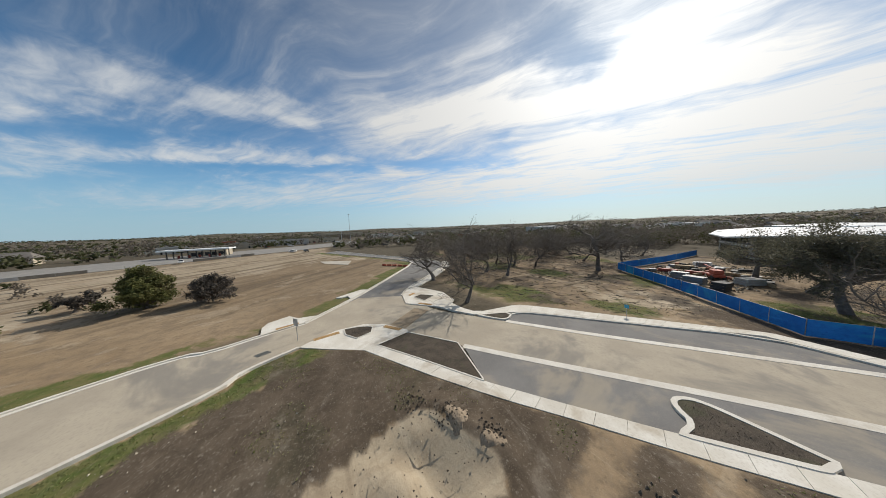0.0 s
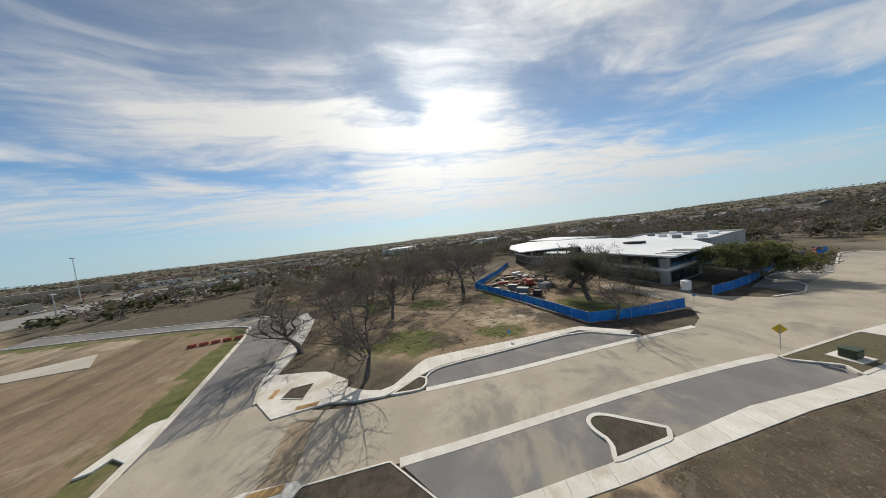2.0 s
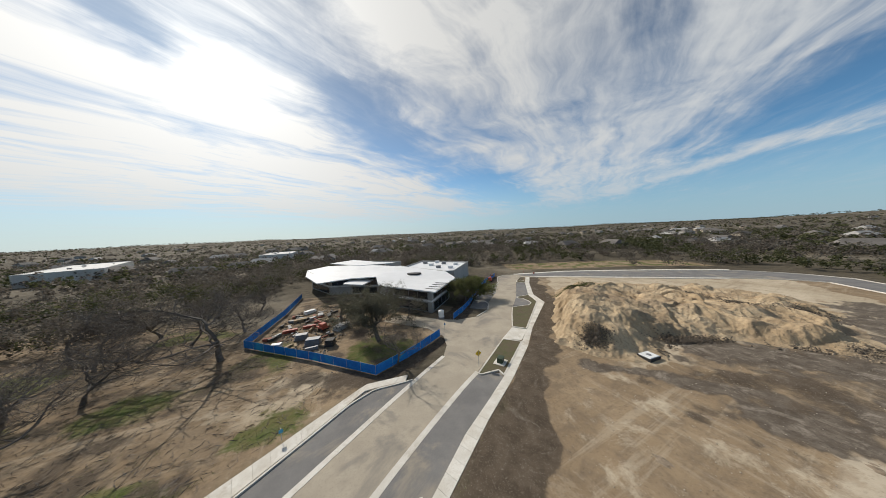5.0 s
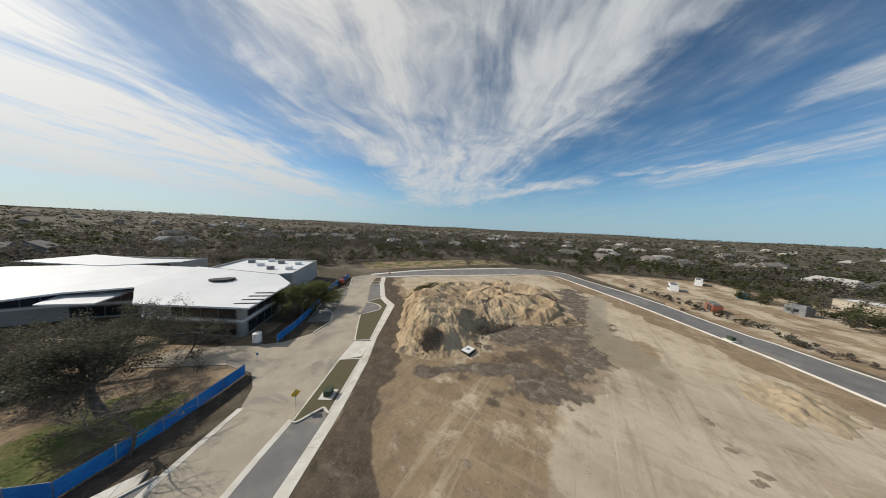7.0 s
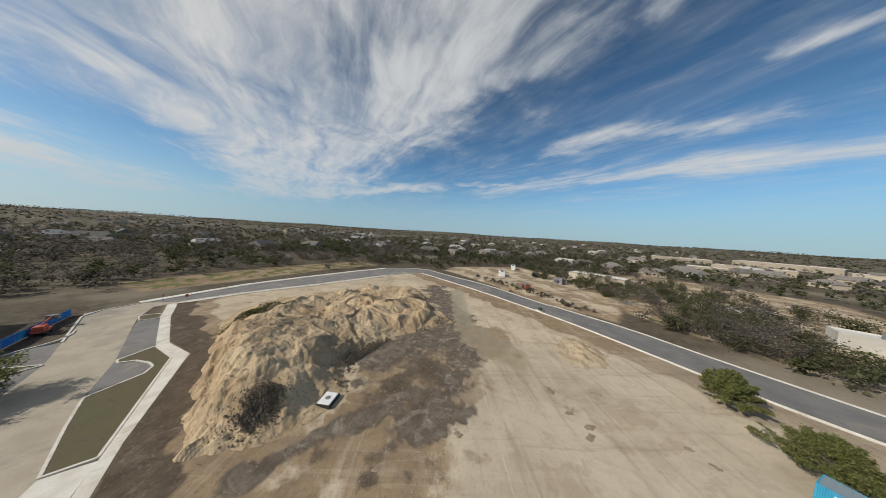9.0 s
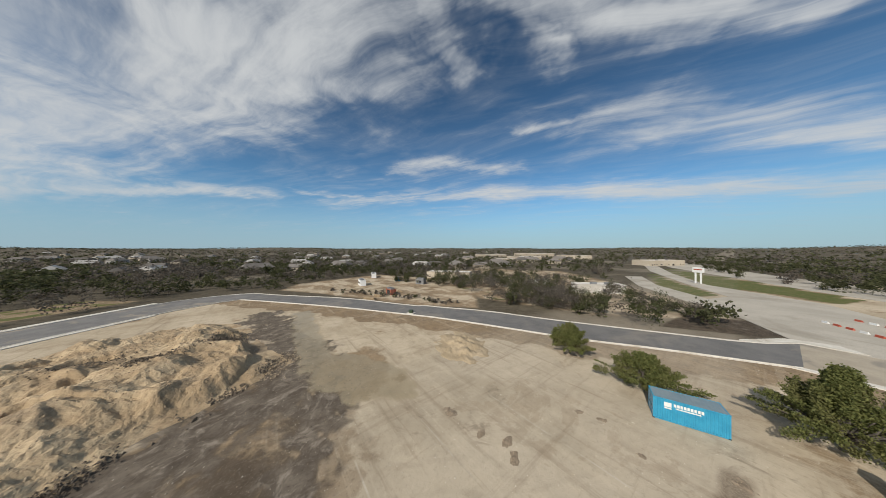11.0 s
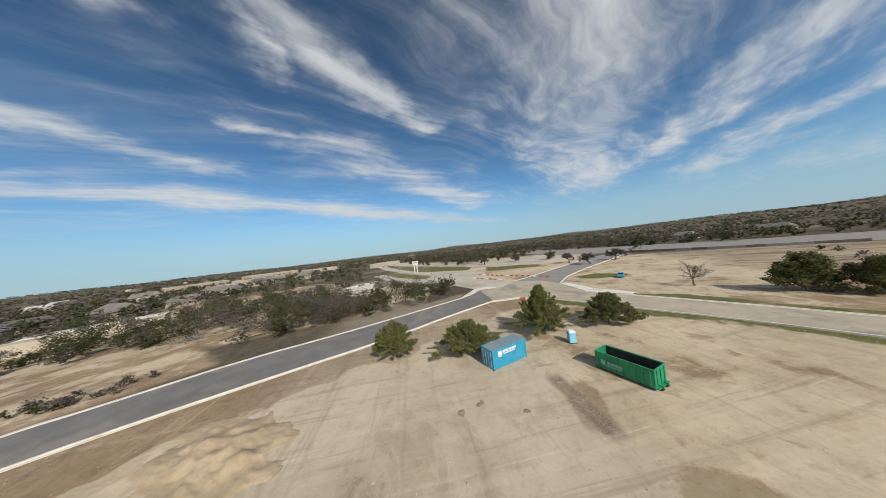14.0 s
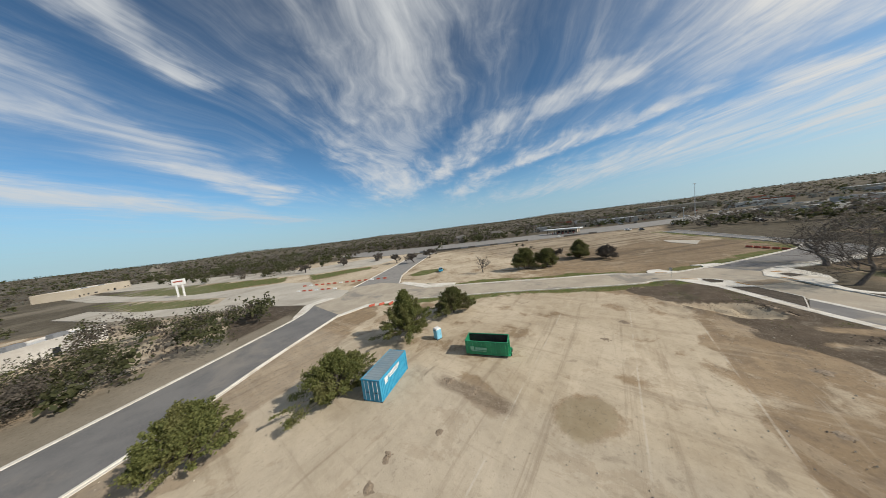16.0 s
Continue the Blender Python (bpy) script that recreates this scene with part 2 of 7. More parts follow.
def rod(bm, a, b, r0, r1=None, sides=8):
    a, b = Vector(a), Vector(b)
    turn = (b - a).to_track_quat("Z", "Y").to_matrix().to_4x4()
    bmesh.ops.create_cone(bm, cap_ends=True, segments=sides, radius1=r0, radius2=r0 if r1 is None else r1, depth=(b - a).length,
                          matrix=Matrix.Translation((a + b) / 2) @ turn)
    return bm


def prism(bm, points, z0, z1):
    """A flat slab over the outline given, from z0 up to z1."""
    low = [bm.verts.new((x, y, z0)) for x, y in points]
    high = [bm.verts.new((x, y, z1)) for x, y in points]
    made = [bm.faces.new(high), bm.faces.new(low[::-1])]
    for i in range(len(points)):
        j = (i + 1) % len(points)
        made.append(bm.faces.new((low[i], low[j], high[j], high[i])))
    bmesh.ops.recalc_face_normals(bm, faces=made)
    bmesh.ops.triangulate(bm, faces=made[:2])
    return bm


def resample(line, step):
    """Points along a line, at even steps, with its corners rounded a little."""
    p = np.array(line, float)
    far = np.r_[0, np.cumsum(np.hypot(*np.diff(p, axis=0).T))]
    at = np.linspace(0, far[-1], max(2, int(round(far[-1] / step)) + 1))
    return np.stack([np.interp(at, far, p[:, 0]), np.interp(at, far, p[:, 1])], -1)


def smooth(line, times=2):
    """Cuts the corners of a line, keeping its ends."""
    p = np.array(line, float)
    for _ in range(times):
        q = [p[0]]
        for a, b in zip(p[:-1], p[1:]):
            q += [a * 0.75 + b * 0.25, a * 0.25 + b * 0.75]
        p = np.array(q + [p[-1]])
    return p


def offset(line, d, closed=False):
    """The line moved d metres to its left."""
    p = np.array(line, float)
    if closed:
        ahead = np.roll(p, -1, 0) - np.roll(p, 1, 0)
    else:
        ahead = np.gradient(p, axis=0)
    ahead /= np.maximum(np.hypot(*ahead.T), 1e-6)[:, None]
    return p + d * np.stack([-ahead[:, 1], ahead[:, 0]], -1)


def band(left, right, z0, z1):
    """Vertices and faces of a slab between two lines of as many points."""
    n = len(left)
    verts = [(x, y, z) for z in (z0, z1) for line in (left, right) for x, y in line]
    faces = []
    for i in range(n - 1):
        a, b, c, d = i, i + 1, n + i + 1, n + i
        e, f, g, h = (k + 2 * n for k in (a, b, c, d))
        faces += [(e, h, g, f), (a, e, f, b), (d, c, g, h)]
    faces += [(0, n, 3 * n, 2 * n), (n - 1, 3 * n - 1, 4 * n - 1, 2 * n - 1)]
    return verts, faces


def kerb(name, line, parent, width=0.22, z1=0.2, round_off=1, closed=False):
    p = np.array(line, float)
    if closed:
        p = np.r_[p, p[:1]]
    p = resample(smooth(p, round_off), 1.0)
    return part(name, band(offset(p, width / 2), offset(p, -width / 2), -0.2, z1), KERB, parent)

# ---- plan of the streets, in metres ----
A_WALK_OUT = [(-33.3, -14.2), (-30.7, -10.6), (-28.3, -7.2), (-25.8, -3.3), (-23.6, 0.6), (-21.4, 4.2), (-18.3, 9.8), (-13.2, 18.7), (-8.5, 26.0), (-3.0, 35.8), (0.6, 43.8), (10.4, 61.6)]
A_WALK_IN = [(-34.1, -13.2), (-30.9, -8.6), (-27.5, -3.8), (-25.1, 0.2), (-22.3, 5.1), (-19.1, 11.0), (-16.2, 16.6), (-12.6, 22.0), (-9.7, 26.6), (-3.8, 37.2), (-0.8, 43.2), (8.5, 62.2)]
A_NORTH_OUT = [(10.4, 61.6), (9.9, 69.7), (14.2, 87.0), (18.2, 98.4)]
A_NORTH_IN = [(8.5, 62.2), (8.3, 70.1), (12.6, 87.4), (16.4, 98.9)]
A_STRIP_NEAR = [(-32.9, -4.6), (-30.3, -0.1), (-26.3, 7.2), (-22.3, 14.4), (-16.8, 23.4), (-13.6, 28.0)]
A_STRIP_FAR = [(-42.4, -6.0), (-37.8, 1.4), (-32.8, 9.5), (-28.9, 16.6), (-24.0, 25.2), (-19.3, 32.8)]
A_FAR_KERB = [(-39.4, 2.5), (-39.9, 3.7), (-39.6, 5.4), (-35.0, 14.1), (-30.3, 23.6), (-25.6, 25.4), (-23.8, 26.2)]
A_FAR_OUT = [(-42.9, 4.9), (-41.1, 8.2), (-37.1, 14.7), (-33.8, 19.8), (-30.6, 25.4), (-24.8, 27.4), (-18.8, 36.8)]
B_NEAR = [(-34.8, -21.0), (-32.1, -23.1), (-30.7, -23.8), (-29.4, -23.6), (-25.1, -26.2), (-14.6, -33.6), (-5.0, -41.2), (6.4, -48.2), (17.0, -55.4), (22.0, -58.0)]
B_FAR = [(-41.2, -23.9), (-38.2, -27.2), (-35.1, -29.9), (-34.9, -32.2), (-27.6, -37.8), (-22.2, -40.8), (-10.6, -50.2), (10.0, -64.2)]
C_LEFT = [(-41.2, -23.9), (-48.9, -21.4), (-56.4, -19.4), (-88.4, -12.7), (-94.0, -15.0), (-110.0, -29.0), (-143.0, -66.0)]
C_RIGHT = [(-50.8, -12.6), (-55.4, -12.0), (-61.6, -9.6), (-73.3, -5.4), (-80.0, -3.4), (-88.0, -3.4), (-96.0, -8.0), (-106.0, -18.5), (-120.0, -33.0), (-152.0, -63.0)]
D_NEAR = [(108.0, 72.5), (104.5, 63.5), (89.5, 30.0), (76.8, 7.0), (72.0, -1.5), (62.4, -15.0), (54.5, -25.6), (50.0, -32.4), (45.4, -41.0), (35.0, -56.8)]
D_FAR = [(121.5, 76.0), (114.0, 60.0), (104.0, 31.0), (87.0, 5.5), (86.8, 1.6), (84.0, -2.6), (77.0, -17.0), (66.5, -30.2), (58.4, -42.0), (51.3, -52.8), (44.0, -64.0), (42.4, -73.2)]
E_NEAR = [(19.0, 99.8), (34.1, 98.1), (54.0, 92.0), (88.6, 84.0), (103.0, 78.0), (108.0, 72.5)]
E_FAR = [(13.6, 105.6), (38.5, 108.6), (60.0, 106.4), (82.0, 103.0), (106.0, 97.5), (118.0, 87.0), (121.5, 76.0)]
FENCE_RUN = [(-34.0, 27.4), (-29.8, 26.4), (-24.4, 32.4), (-19.8, 39.6)]
HIGHWAY = [(30, -315), (-15, -235), (-75, -172), (-148, -142), (-215, -102), (-435, -22)]
LOT = A_WALK_OUT + A_NORTH_OUT[1:] + E_NEAR + D_NEAR[1:] + [(29.0, -59.8)] + B_NEAR[::-1]


def inside(points, x, y):
    """How many metres a place lies inside an outline (outside: below zero)."""
    p = np.array(points, float)
    q = np.roll(p, -1, 0)
    far, odd = np.full(x.shape, 1e9), np.zeros(x.shape, bool)
    for (ax, ay), (bx, by) in zip(p, q):
        dx, dy = bx - ax, by - ay
        t = np.clip(((x - ax) * dx + (y - ay) * dy) / max(dx * dx + dy * dy, 1e-9), 0, 1)
        far = np.minimum(far, np.hypot(x - ax - t * dx, y - ay - t * dy))
        if ay != by:
            odd ^= ((ay > y) != (by > y)) & (x < dx * (y - ay) / dy + ax)
    return np.where(odd, far, -far)


def along(line, x, y):
    """How far a place lies from an open line."""
    far = np.full(x.shape, 1e9)
    for (ax, ay), (bx, by) in zip(line[:-1], line[1:]):
        dx, dy = bx - ax, by - ay
        t = np.clip(((x - ax) * dx + (y - ay) * dy) / (dx * dx + dy * dy), 0, 1)
        far = np.minimum(far, np.hypot(x - ax - t * dx, y - ay - t * dy))
    return far


def step(low, high, v):
    t = np.clip((v - low) / (high - low), 0, 1)
    return t * t * (3 - 2 * t)


def waves(x, y, size, seed=0, octaves=4):
    """Smooth random relief between about -1 and 1, from turned sine waves."""
    dice = np.random.RandomState(seed)
    out, weight = np.zeros(x.shape), 1.0
    for k in range(octaves):
        for _ in range(5):
            turn, shift = dice.uniform(0, 2 * math.pi), dice.uniform(0, 2 * math.pi)
            long = size / 1.9 ** k * dice.uniform(0.7, 1.4)
            out += weight * 0.3 * np.sin((x * math.cos(turn) + y * math.sin(turn)) * 2 * math.pi / long + shift)
        weight *= 0.55
    return out


# ---- ground ----


def ground_material():
    m = bpy.data.materials.new("bare_ground")
    m.use_nodes = True
    n = Nodes(m.node_tree)
    where = n.add("ShaderNodeNewGeometry").outputs["Position"]
    kinds = n.add("ShaderNodeSeparateColor", {0: n.stored("soil", "Color")})
    wild, wet = n.stored("wild", "Fac"), n.stored("wet", "Fac")
    broad, middle, small = n.noise(where, 0.06, 5.0, 0.6, 0.4), n.noise(where, 0.5, 6.0, 0.65, 0.3), n.noise(where, 7.0, 6.0, 0.7)
    torn = n.noise(where, 0.16, 9.0, 0.68, 0.5)
    rough = n.math("SUBTRACT", n.math("ADD", n.math("MULTIPLY", torn, 0.65), n.math("ADD", n.math("MULTIPLY", middle, 0.25), n.math("MULTIPLY", small, 0.1))), 0.5)

    def edge(kind, low=0.38, high=0.62):
        return n.ramp(n.math("ADD", kind, n.math("MULTIPLY", rough, 2.4)), low, high)

    dirt = n.mix(n.ramp(broad, 0.35, 0.65), (0.250, 0.182, 0.112), (0.335, 0.250, 0.158))
    dirt = n.mix(n.ramp(middle, 0.4, 0.7, 0.0, 0.7), dirt, (0.165, 0.125, 0.088))
    sand = n.mix(n.ramp(broad, 0.35, 0.65), (0.42, 0.345, 0.243), (0.54, 0.455, 0.335))
    sand = n.mix(n.ramp(middle, 0.45, 0.75, 0.0, 0.55), sand, (0.30, 0.24, 0.165))
    dark = n.mix(n.ramp(middle, 0.35, 0.7), (0.055, 0.043, 0.033), (0.115, 0.090, 0.066))
    dark = n.mix(n.ramp(small, 0.56, 0.7, 0.0, 0.55), dark, (0.26, 0.22, 0.17))
    grass = n.mix(n.ramp(middle, 0.35, 0.65), (0.075, 0.105, 0.026), (0.15, 0.138, 0.055))
    grass = n.mix(n.ramp(small, 0.5, 0.75, 0.0, 0.6), grass, (0.17, 0.145, 0.085))
    scrub = n.mix(n.ramp(middle, 0.35, 0.65), (0.075, 0.064, 0.045), (0.115, 0.098, 0.07))
    scrub = n.mix(n.ramp(n.noise(where, 0.012, 5.0, 0.65), 0.50, 0.64, 0.0, 0.6), scrub, (0.26, 0.225, 0.17))
    colour = n.mix(n.ramp(wild, 0.2, 0.8), dirt, scrub)
    colour = n.mix(edge(kinds.outputs[0]), colour, sand)
    colour = n.mix(edge(kinds.outputs[1]), colour, grass)
    # the old car park under the dust: pale slab, its lines and its broken edge
    u, v = n.vec("DOT_PRODUCT", where, (0.880, 0.475, 0.0)), n.vec("DOT_PRODUCT", where, (-0.475, 0.880, 0.0))
    ragged = n.math("ADD", v, n.math("MULTIPLY", n.math("SUBTRACT", middle, 0.5), 1.6))
    slab = n.math("MULTIPLY", n.math("SUBTRACT", 1.0, n.math("MAXIMUM", kinds.outputs[2], wet), clamp=True), n.ramp(n.math("ADD", u, n.math("MULTIPLY", rough, 2.0)), 8.0, 11.5))
    sloped = n.math("MULTIPLY", n.ramp(ragged, 3.2, 3.8, 1.0, 0.0), n.ramp(u, 40.0, 52.0, 1.0, 0.0))
    colour = n.mix(n.math("MULTIPLY", n.math("MULTIPLY", slab, sloped), 0.4), colour, n.mix(n.ramp(broad, 0.4, 0.6), (0.36, 0.315, 0.245), (0.43, 0.375, 0.295)))
    worn = n.math("MULTIPLY", n.ramp(n.noise(where, 0.3, 5.0, 0.7), 0.40, 0.62), n.math("MULTIPLY", n.ramp(u, -20.0, -16.0), n.ramp(u, 30.0, 36.0, 1.0, 0.0)))
    for at in (-2.7, -10.4, -20.2):
        line = n.ramp(n.math("ABSOLUTE", n.math("SUBTRACT", v, at)), 0.04, 0.12, 0.5, 0.0)
        colour = n.mix(n.math("MULTIPLY", line, worn), colour, (0.56, 0.51, 0.42))
    trench = n.math("MULTIPLY", n.ramp(n.math("ABSOLUTE", n.math("ADD", n.math("SUBTRACT", u, 10.9), n.math("MULTIPLY", rough, 1.5))), 0.5, 1.3, 1.0, 0.0), n.math("MULTIPLY", n.ramp(v, -30.0, -28.0), n.ramp(v, -21.0, -18.5, 1.0, 0.0)))
    colour = n.mix(n.math("MULTIPLY", trench, 0.75), colour, n.mix(n.ramp(small, 0.4, 0.65), (0.13, 0.098, 0.068), (0.27, 0.21, 0.15)))
    # the field to the west lies in long scraped furrows
    west = n.math("MULTIPLY", n.ramp(n.vec("DOT_PRODUCT", where, (1.0, 0.0, 0.0)), -54.0, -34.0, 1.0, 0.0), n.math("SUBTRACT", 1.0, wild))
    west = n.math("MULTIPLY", west, n.math("SUBTRACT", 1.0, kinds.outputs[1], clamp=True))
    laid = n.add("ShaderNodeCombineXYZ", {0: n.math("MULTIPLY", n.vec("DOT_PRODUCT", where, (-0.956, 0.295, 0.0)), 0.09), 1: n.vec("DOT_PRODUCT", where, (0.295, 0.956, 0.0)), 2: 0.0}).outputs[0]
    furrow = n.noise(laid, 0.20, 7.0, 0.66, 0.8)
    colour = n.mix(n.math("MULTIPLY", west, n.ramp(furrow, 0.46, 0.62, 0.0, 0.8)), colour, (0.115, 0.088, 0.06))
    colour = n.mix(n.math("MULTIPLY", west, n.ramp(furrow, 0.36, 0.46, 0.5, 0.0)), colour, (0.36, 0.295, 0.21))
    # brown soil tone over the whole field, with the lens's edge darkening put into it
    colour = n.mix(n.math("MULTIPLY", west, 0.4), colour, (0.15, 0.113, 0.074))
    # scraped and spilt patches with torn edges
    rip = n.noise(where, 0.085, 10.0, 0.7, 0.9)
    loose = n.math("SUBTRACT", 1.0, wild, clamp=True)
    colour = n.mix(n.math("MULTIPLY", loose, n.ramp(rip, 0.57, 0.60, 0.0, 0.38)), colour, n.mix(0.6, colour, (0.23, 0.158, 0.092)))
    colour = n.mix(n.math("MULTIPLY", loose, n.ramp(rip, 0.40, 0.43, 0.35, 0.0)), colour, n.mix(0.5, colour, (0.56, 0.48, 0.36)))
    # wheel tracks and scraped lines over the lot, and scattered dark spots
    bent = n.vec("ADD", where, n.vec("MULTIPLY", n.add("ShaderNodeTexNoise", {"Vector": where, "Scale": 0.035, "Detail": 2.0}).outputs[1], (9.0, 9.0, 0.0)))
    bands = n.add("ShaderNodeTexWave", {"Vector": bent, "Scale": 0.11, "Distortion": 2.5, "Detail": 3.0, "Detail Scale": 1.2}).outputs[1]
    track = n.math("MULTIPLY", n.ramp(bands, 0.90, 0.99), n.ramp(broad, 0.40, 0.55))
    colour = n.mix(n.math("MULTIPLY", track, n.math("MULTIPLY", kinds.outputs[0], 0.07)), colour, (0.17, 0.13, 0.092))
    # long marks of the blade along and across the old slab
    lot_only = n.math("MULTIPLY", loose, n.ramp(n.vec("DOT_PRODUCT", where, (0.59, 0.81, 0.0)), -42.0, -38.0))
    for a, b, much in ((u, v, 0.5), (v, u, 0.35)):
        raked = n.noise(n.add("ShaderNodeCombineXYZ", {0: n.math("MULTIPLY", a, 0.06), 1: b, 2: 7.0 * much}).outputs[0], 0.55, 7.0, 0.7, 0.25)
        colour = n.mix(n.math("MULTIPLY", lot_only, n.ramp(raked, 0.53, 0.66, 0.0, much)), colour, n.mix(0.75, colour, (0.20, 0.148, 0.098)))
        colour = n.mix(n.math("MULTIPLY", lot_only, n.ramp(raked, 0.34, 0.46, 0.8 * much, 0.0)), colour, n.mix(0.6, colour, (0.60, 0.515, 0.385)))
    colour = n.mix(n.ramp(n.noise(where, 0.17, 6.0, 0.72, 0.8), 0.60, 0.72, 0.0, 0.55), colour, (0.16, 0.125, 0.09))
    colour = n.mix(n.ramp(n.noise(where, 0.9, 4.0, 0.7, 0.5), 0.69, 0.76, 0.0, 0.6), colour, (0.085, 0.068, 0.05))
    colour = n.mix(n.ramp(n.noise(where, 0.11, 6.0, 0.75, 1.2), 0.60, 0.75, 0.0, 0.4), colour, n.mix(kinds.outputs[0], colour, (0.52, 0.45, 0.35)))
    colour = n.mix(n.ramp(small, 0.5, 0.85, 0.0, 0.35), colour, n.mix(0.5, colour, (0.62, 0.55, 0.45)))
    colour = n.mix(n.math("MULTIPLY", edge(kinds.outputs[1], 0.40, 0.75), 0.8), colour, grass)
    dark = n.mix(n.ramp(n.noise(where, 0.2, 8.0, 0.7, 1.2), 0.54, 0.68, 0.0, 0.45), dark, (0.24, 0.21, 0.17))
    dark = n.mix(n.ramp(n.noise(where, 5.0, 4.0, 0.8), 0.58, 0.66, 0.0, 0.5), dark, (0.30, 0.27, 0.22))
    colour = n.mix(n.math("MULTIPLY", edge(kinds.outputs[2], 0.30, 0.66), 0.90), colour, dark)
    # greyish washed-out spoil round the mound, streaked pale where it dried
    wash = n.mix(n.ramp(middle, 0.3, 0.7), (0.095, 0.078, 0.062), (0.185, 0.155, 0.122))
    wash = n.mix(n.ramp(n.noise(where, 0.28, 8.0, 0.72, 1.6), 0.50, 0.66, 0.0, 0.75), wash, (0.36, 0.31, 0.25))
    wash = n.mix(n.ramp(n.noise(where, 3.2, 5.0, 0.75, 0.4), 0.56, 0.68, 0.0, 0.75), wash, (0.055, 0.046, 0.038))
    colour = n.mix(n.ramp(n.math("ADD", n.stored("ash", "Fac"), n.math("MULTIPLY", rough, 1.9)), 0.10, 1.0, 0.0, 0.92), colour, wash)
    damp = n.ramp(n.math("ADD", wet, n.math("MULTIPLY", n.math("SUBTRACT", middle, 0.5), 1.5)), 0.25, 0.85)
    colour = n.mix(n.math("MULTIPLY", damp, 0.72), colour, n.mix(n.ramp(middle, 0.35, 0.65), (0.27, 0.215, 0.125), (0.34, 0.272, 0.165)))
    grit = n.noise(where, 2.6, 5.0, 0.75, 0.3)
    bare = n.math("SUBTRACT", 1.0, n.math("MULTIPLY", kinds.outputs[0], 0.75))
    colour = n.mix(n.math("MULTIPLY", n.ramp(grit, 0.54, 0.66, 0.0, 0.7), bare), colour, n.mix(0.65, colour, (0.09, 0.07, 0.05)))
    colour = n.mix(n.ramp(grit, 0.30, 0.42, 0.35, 0.0), colour, n.mix(0.5, colour, (0.60, 0.53, 0.43)))
    relief = n.add("ShaderNodeBump", {"Strength": n.math("SUBTRACT", 0.5, n.math("MULTIPLY", damp, 0.45)), "Distance": 0.12, "Height": n.math("ADD", n.math("MULTIPLY", small, 0.25), middle)}).outputs[0]
    shade = n.add("ShaderNodeBsdfPrincipled", {"Base Color": colour, "Roughness": n.math("SUBTRACT", 1.0, n.math("MULTIPLY", damp, 0.6)), "Specular IOR Level": n.math("ADD", 0.1, n.math("MULTIPLY", damp, 0.3)), "Normal": relief})
    n.tree.links.new(shade.outputs[0], n.add("ShaderNodeOutputMaterial").inputs[0])
    return m


def axis(low, high, step_in, reach):
    mid = np.arange(low, high + 0.01, step_in)
    out, s = [0.0], step_in
    while out[-1] < reach:
        s *= 1.16
        out.append(out[-1] + s)
    return np.r_[low - np.array(out[:0:-1]), mid, high + np.array(out[1:])]


MEDIANS = ([(213, -271), (67, -168), (64, -146), (110, -155), (160, -205)], [(54, -156), (17, -146), (19, -134), (49, -131)], [(179, -206), (115, -150), (83, -124), (83, -112), (112, -128)], [(8, -91), (0, -96), (-9, -91), (-8, -87), (2, -84.5), (7, -86)])
PIT = [(-19.0, -15.4), (-21.6, -14.1), (-23.9, -11.6), (-25.4, -9.3), (-25.5, -7.8), (-23.8, -6.2), (-22.4, -4.8), (-21.0, -4.6), (-18.4, -7.4)]


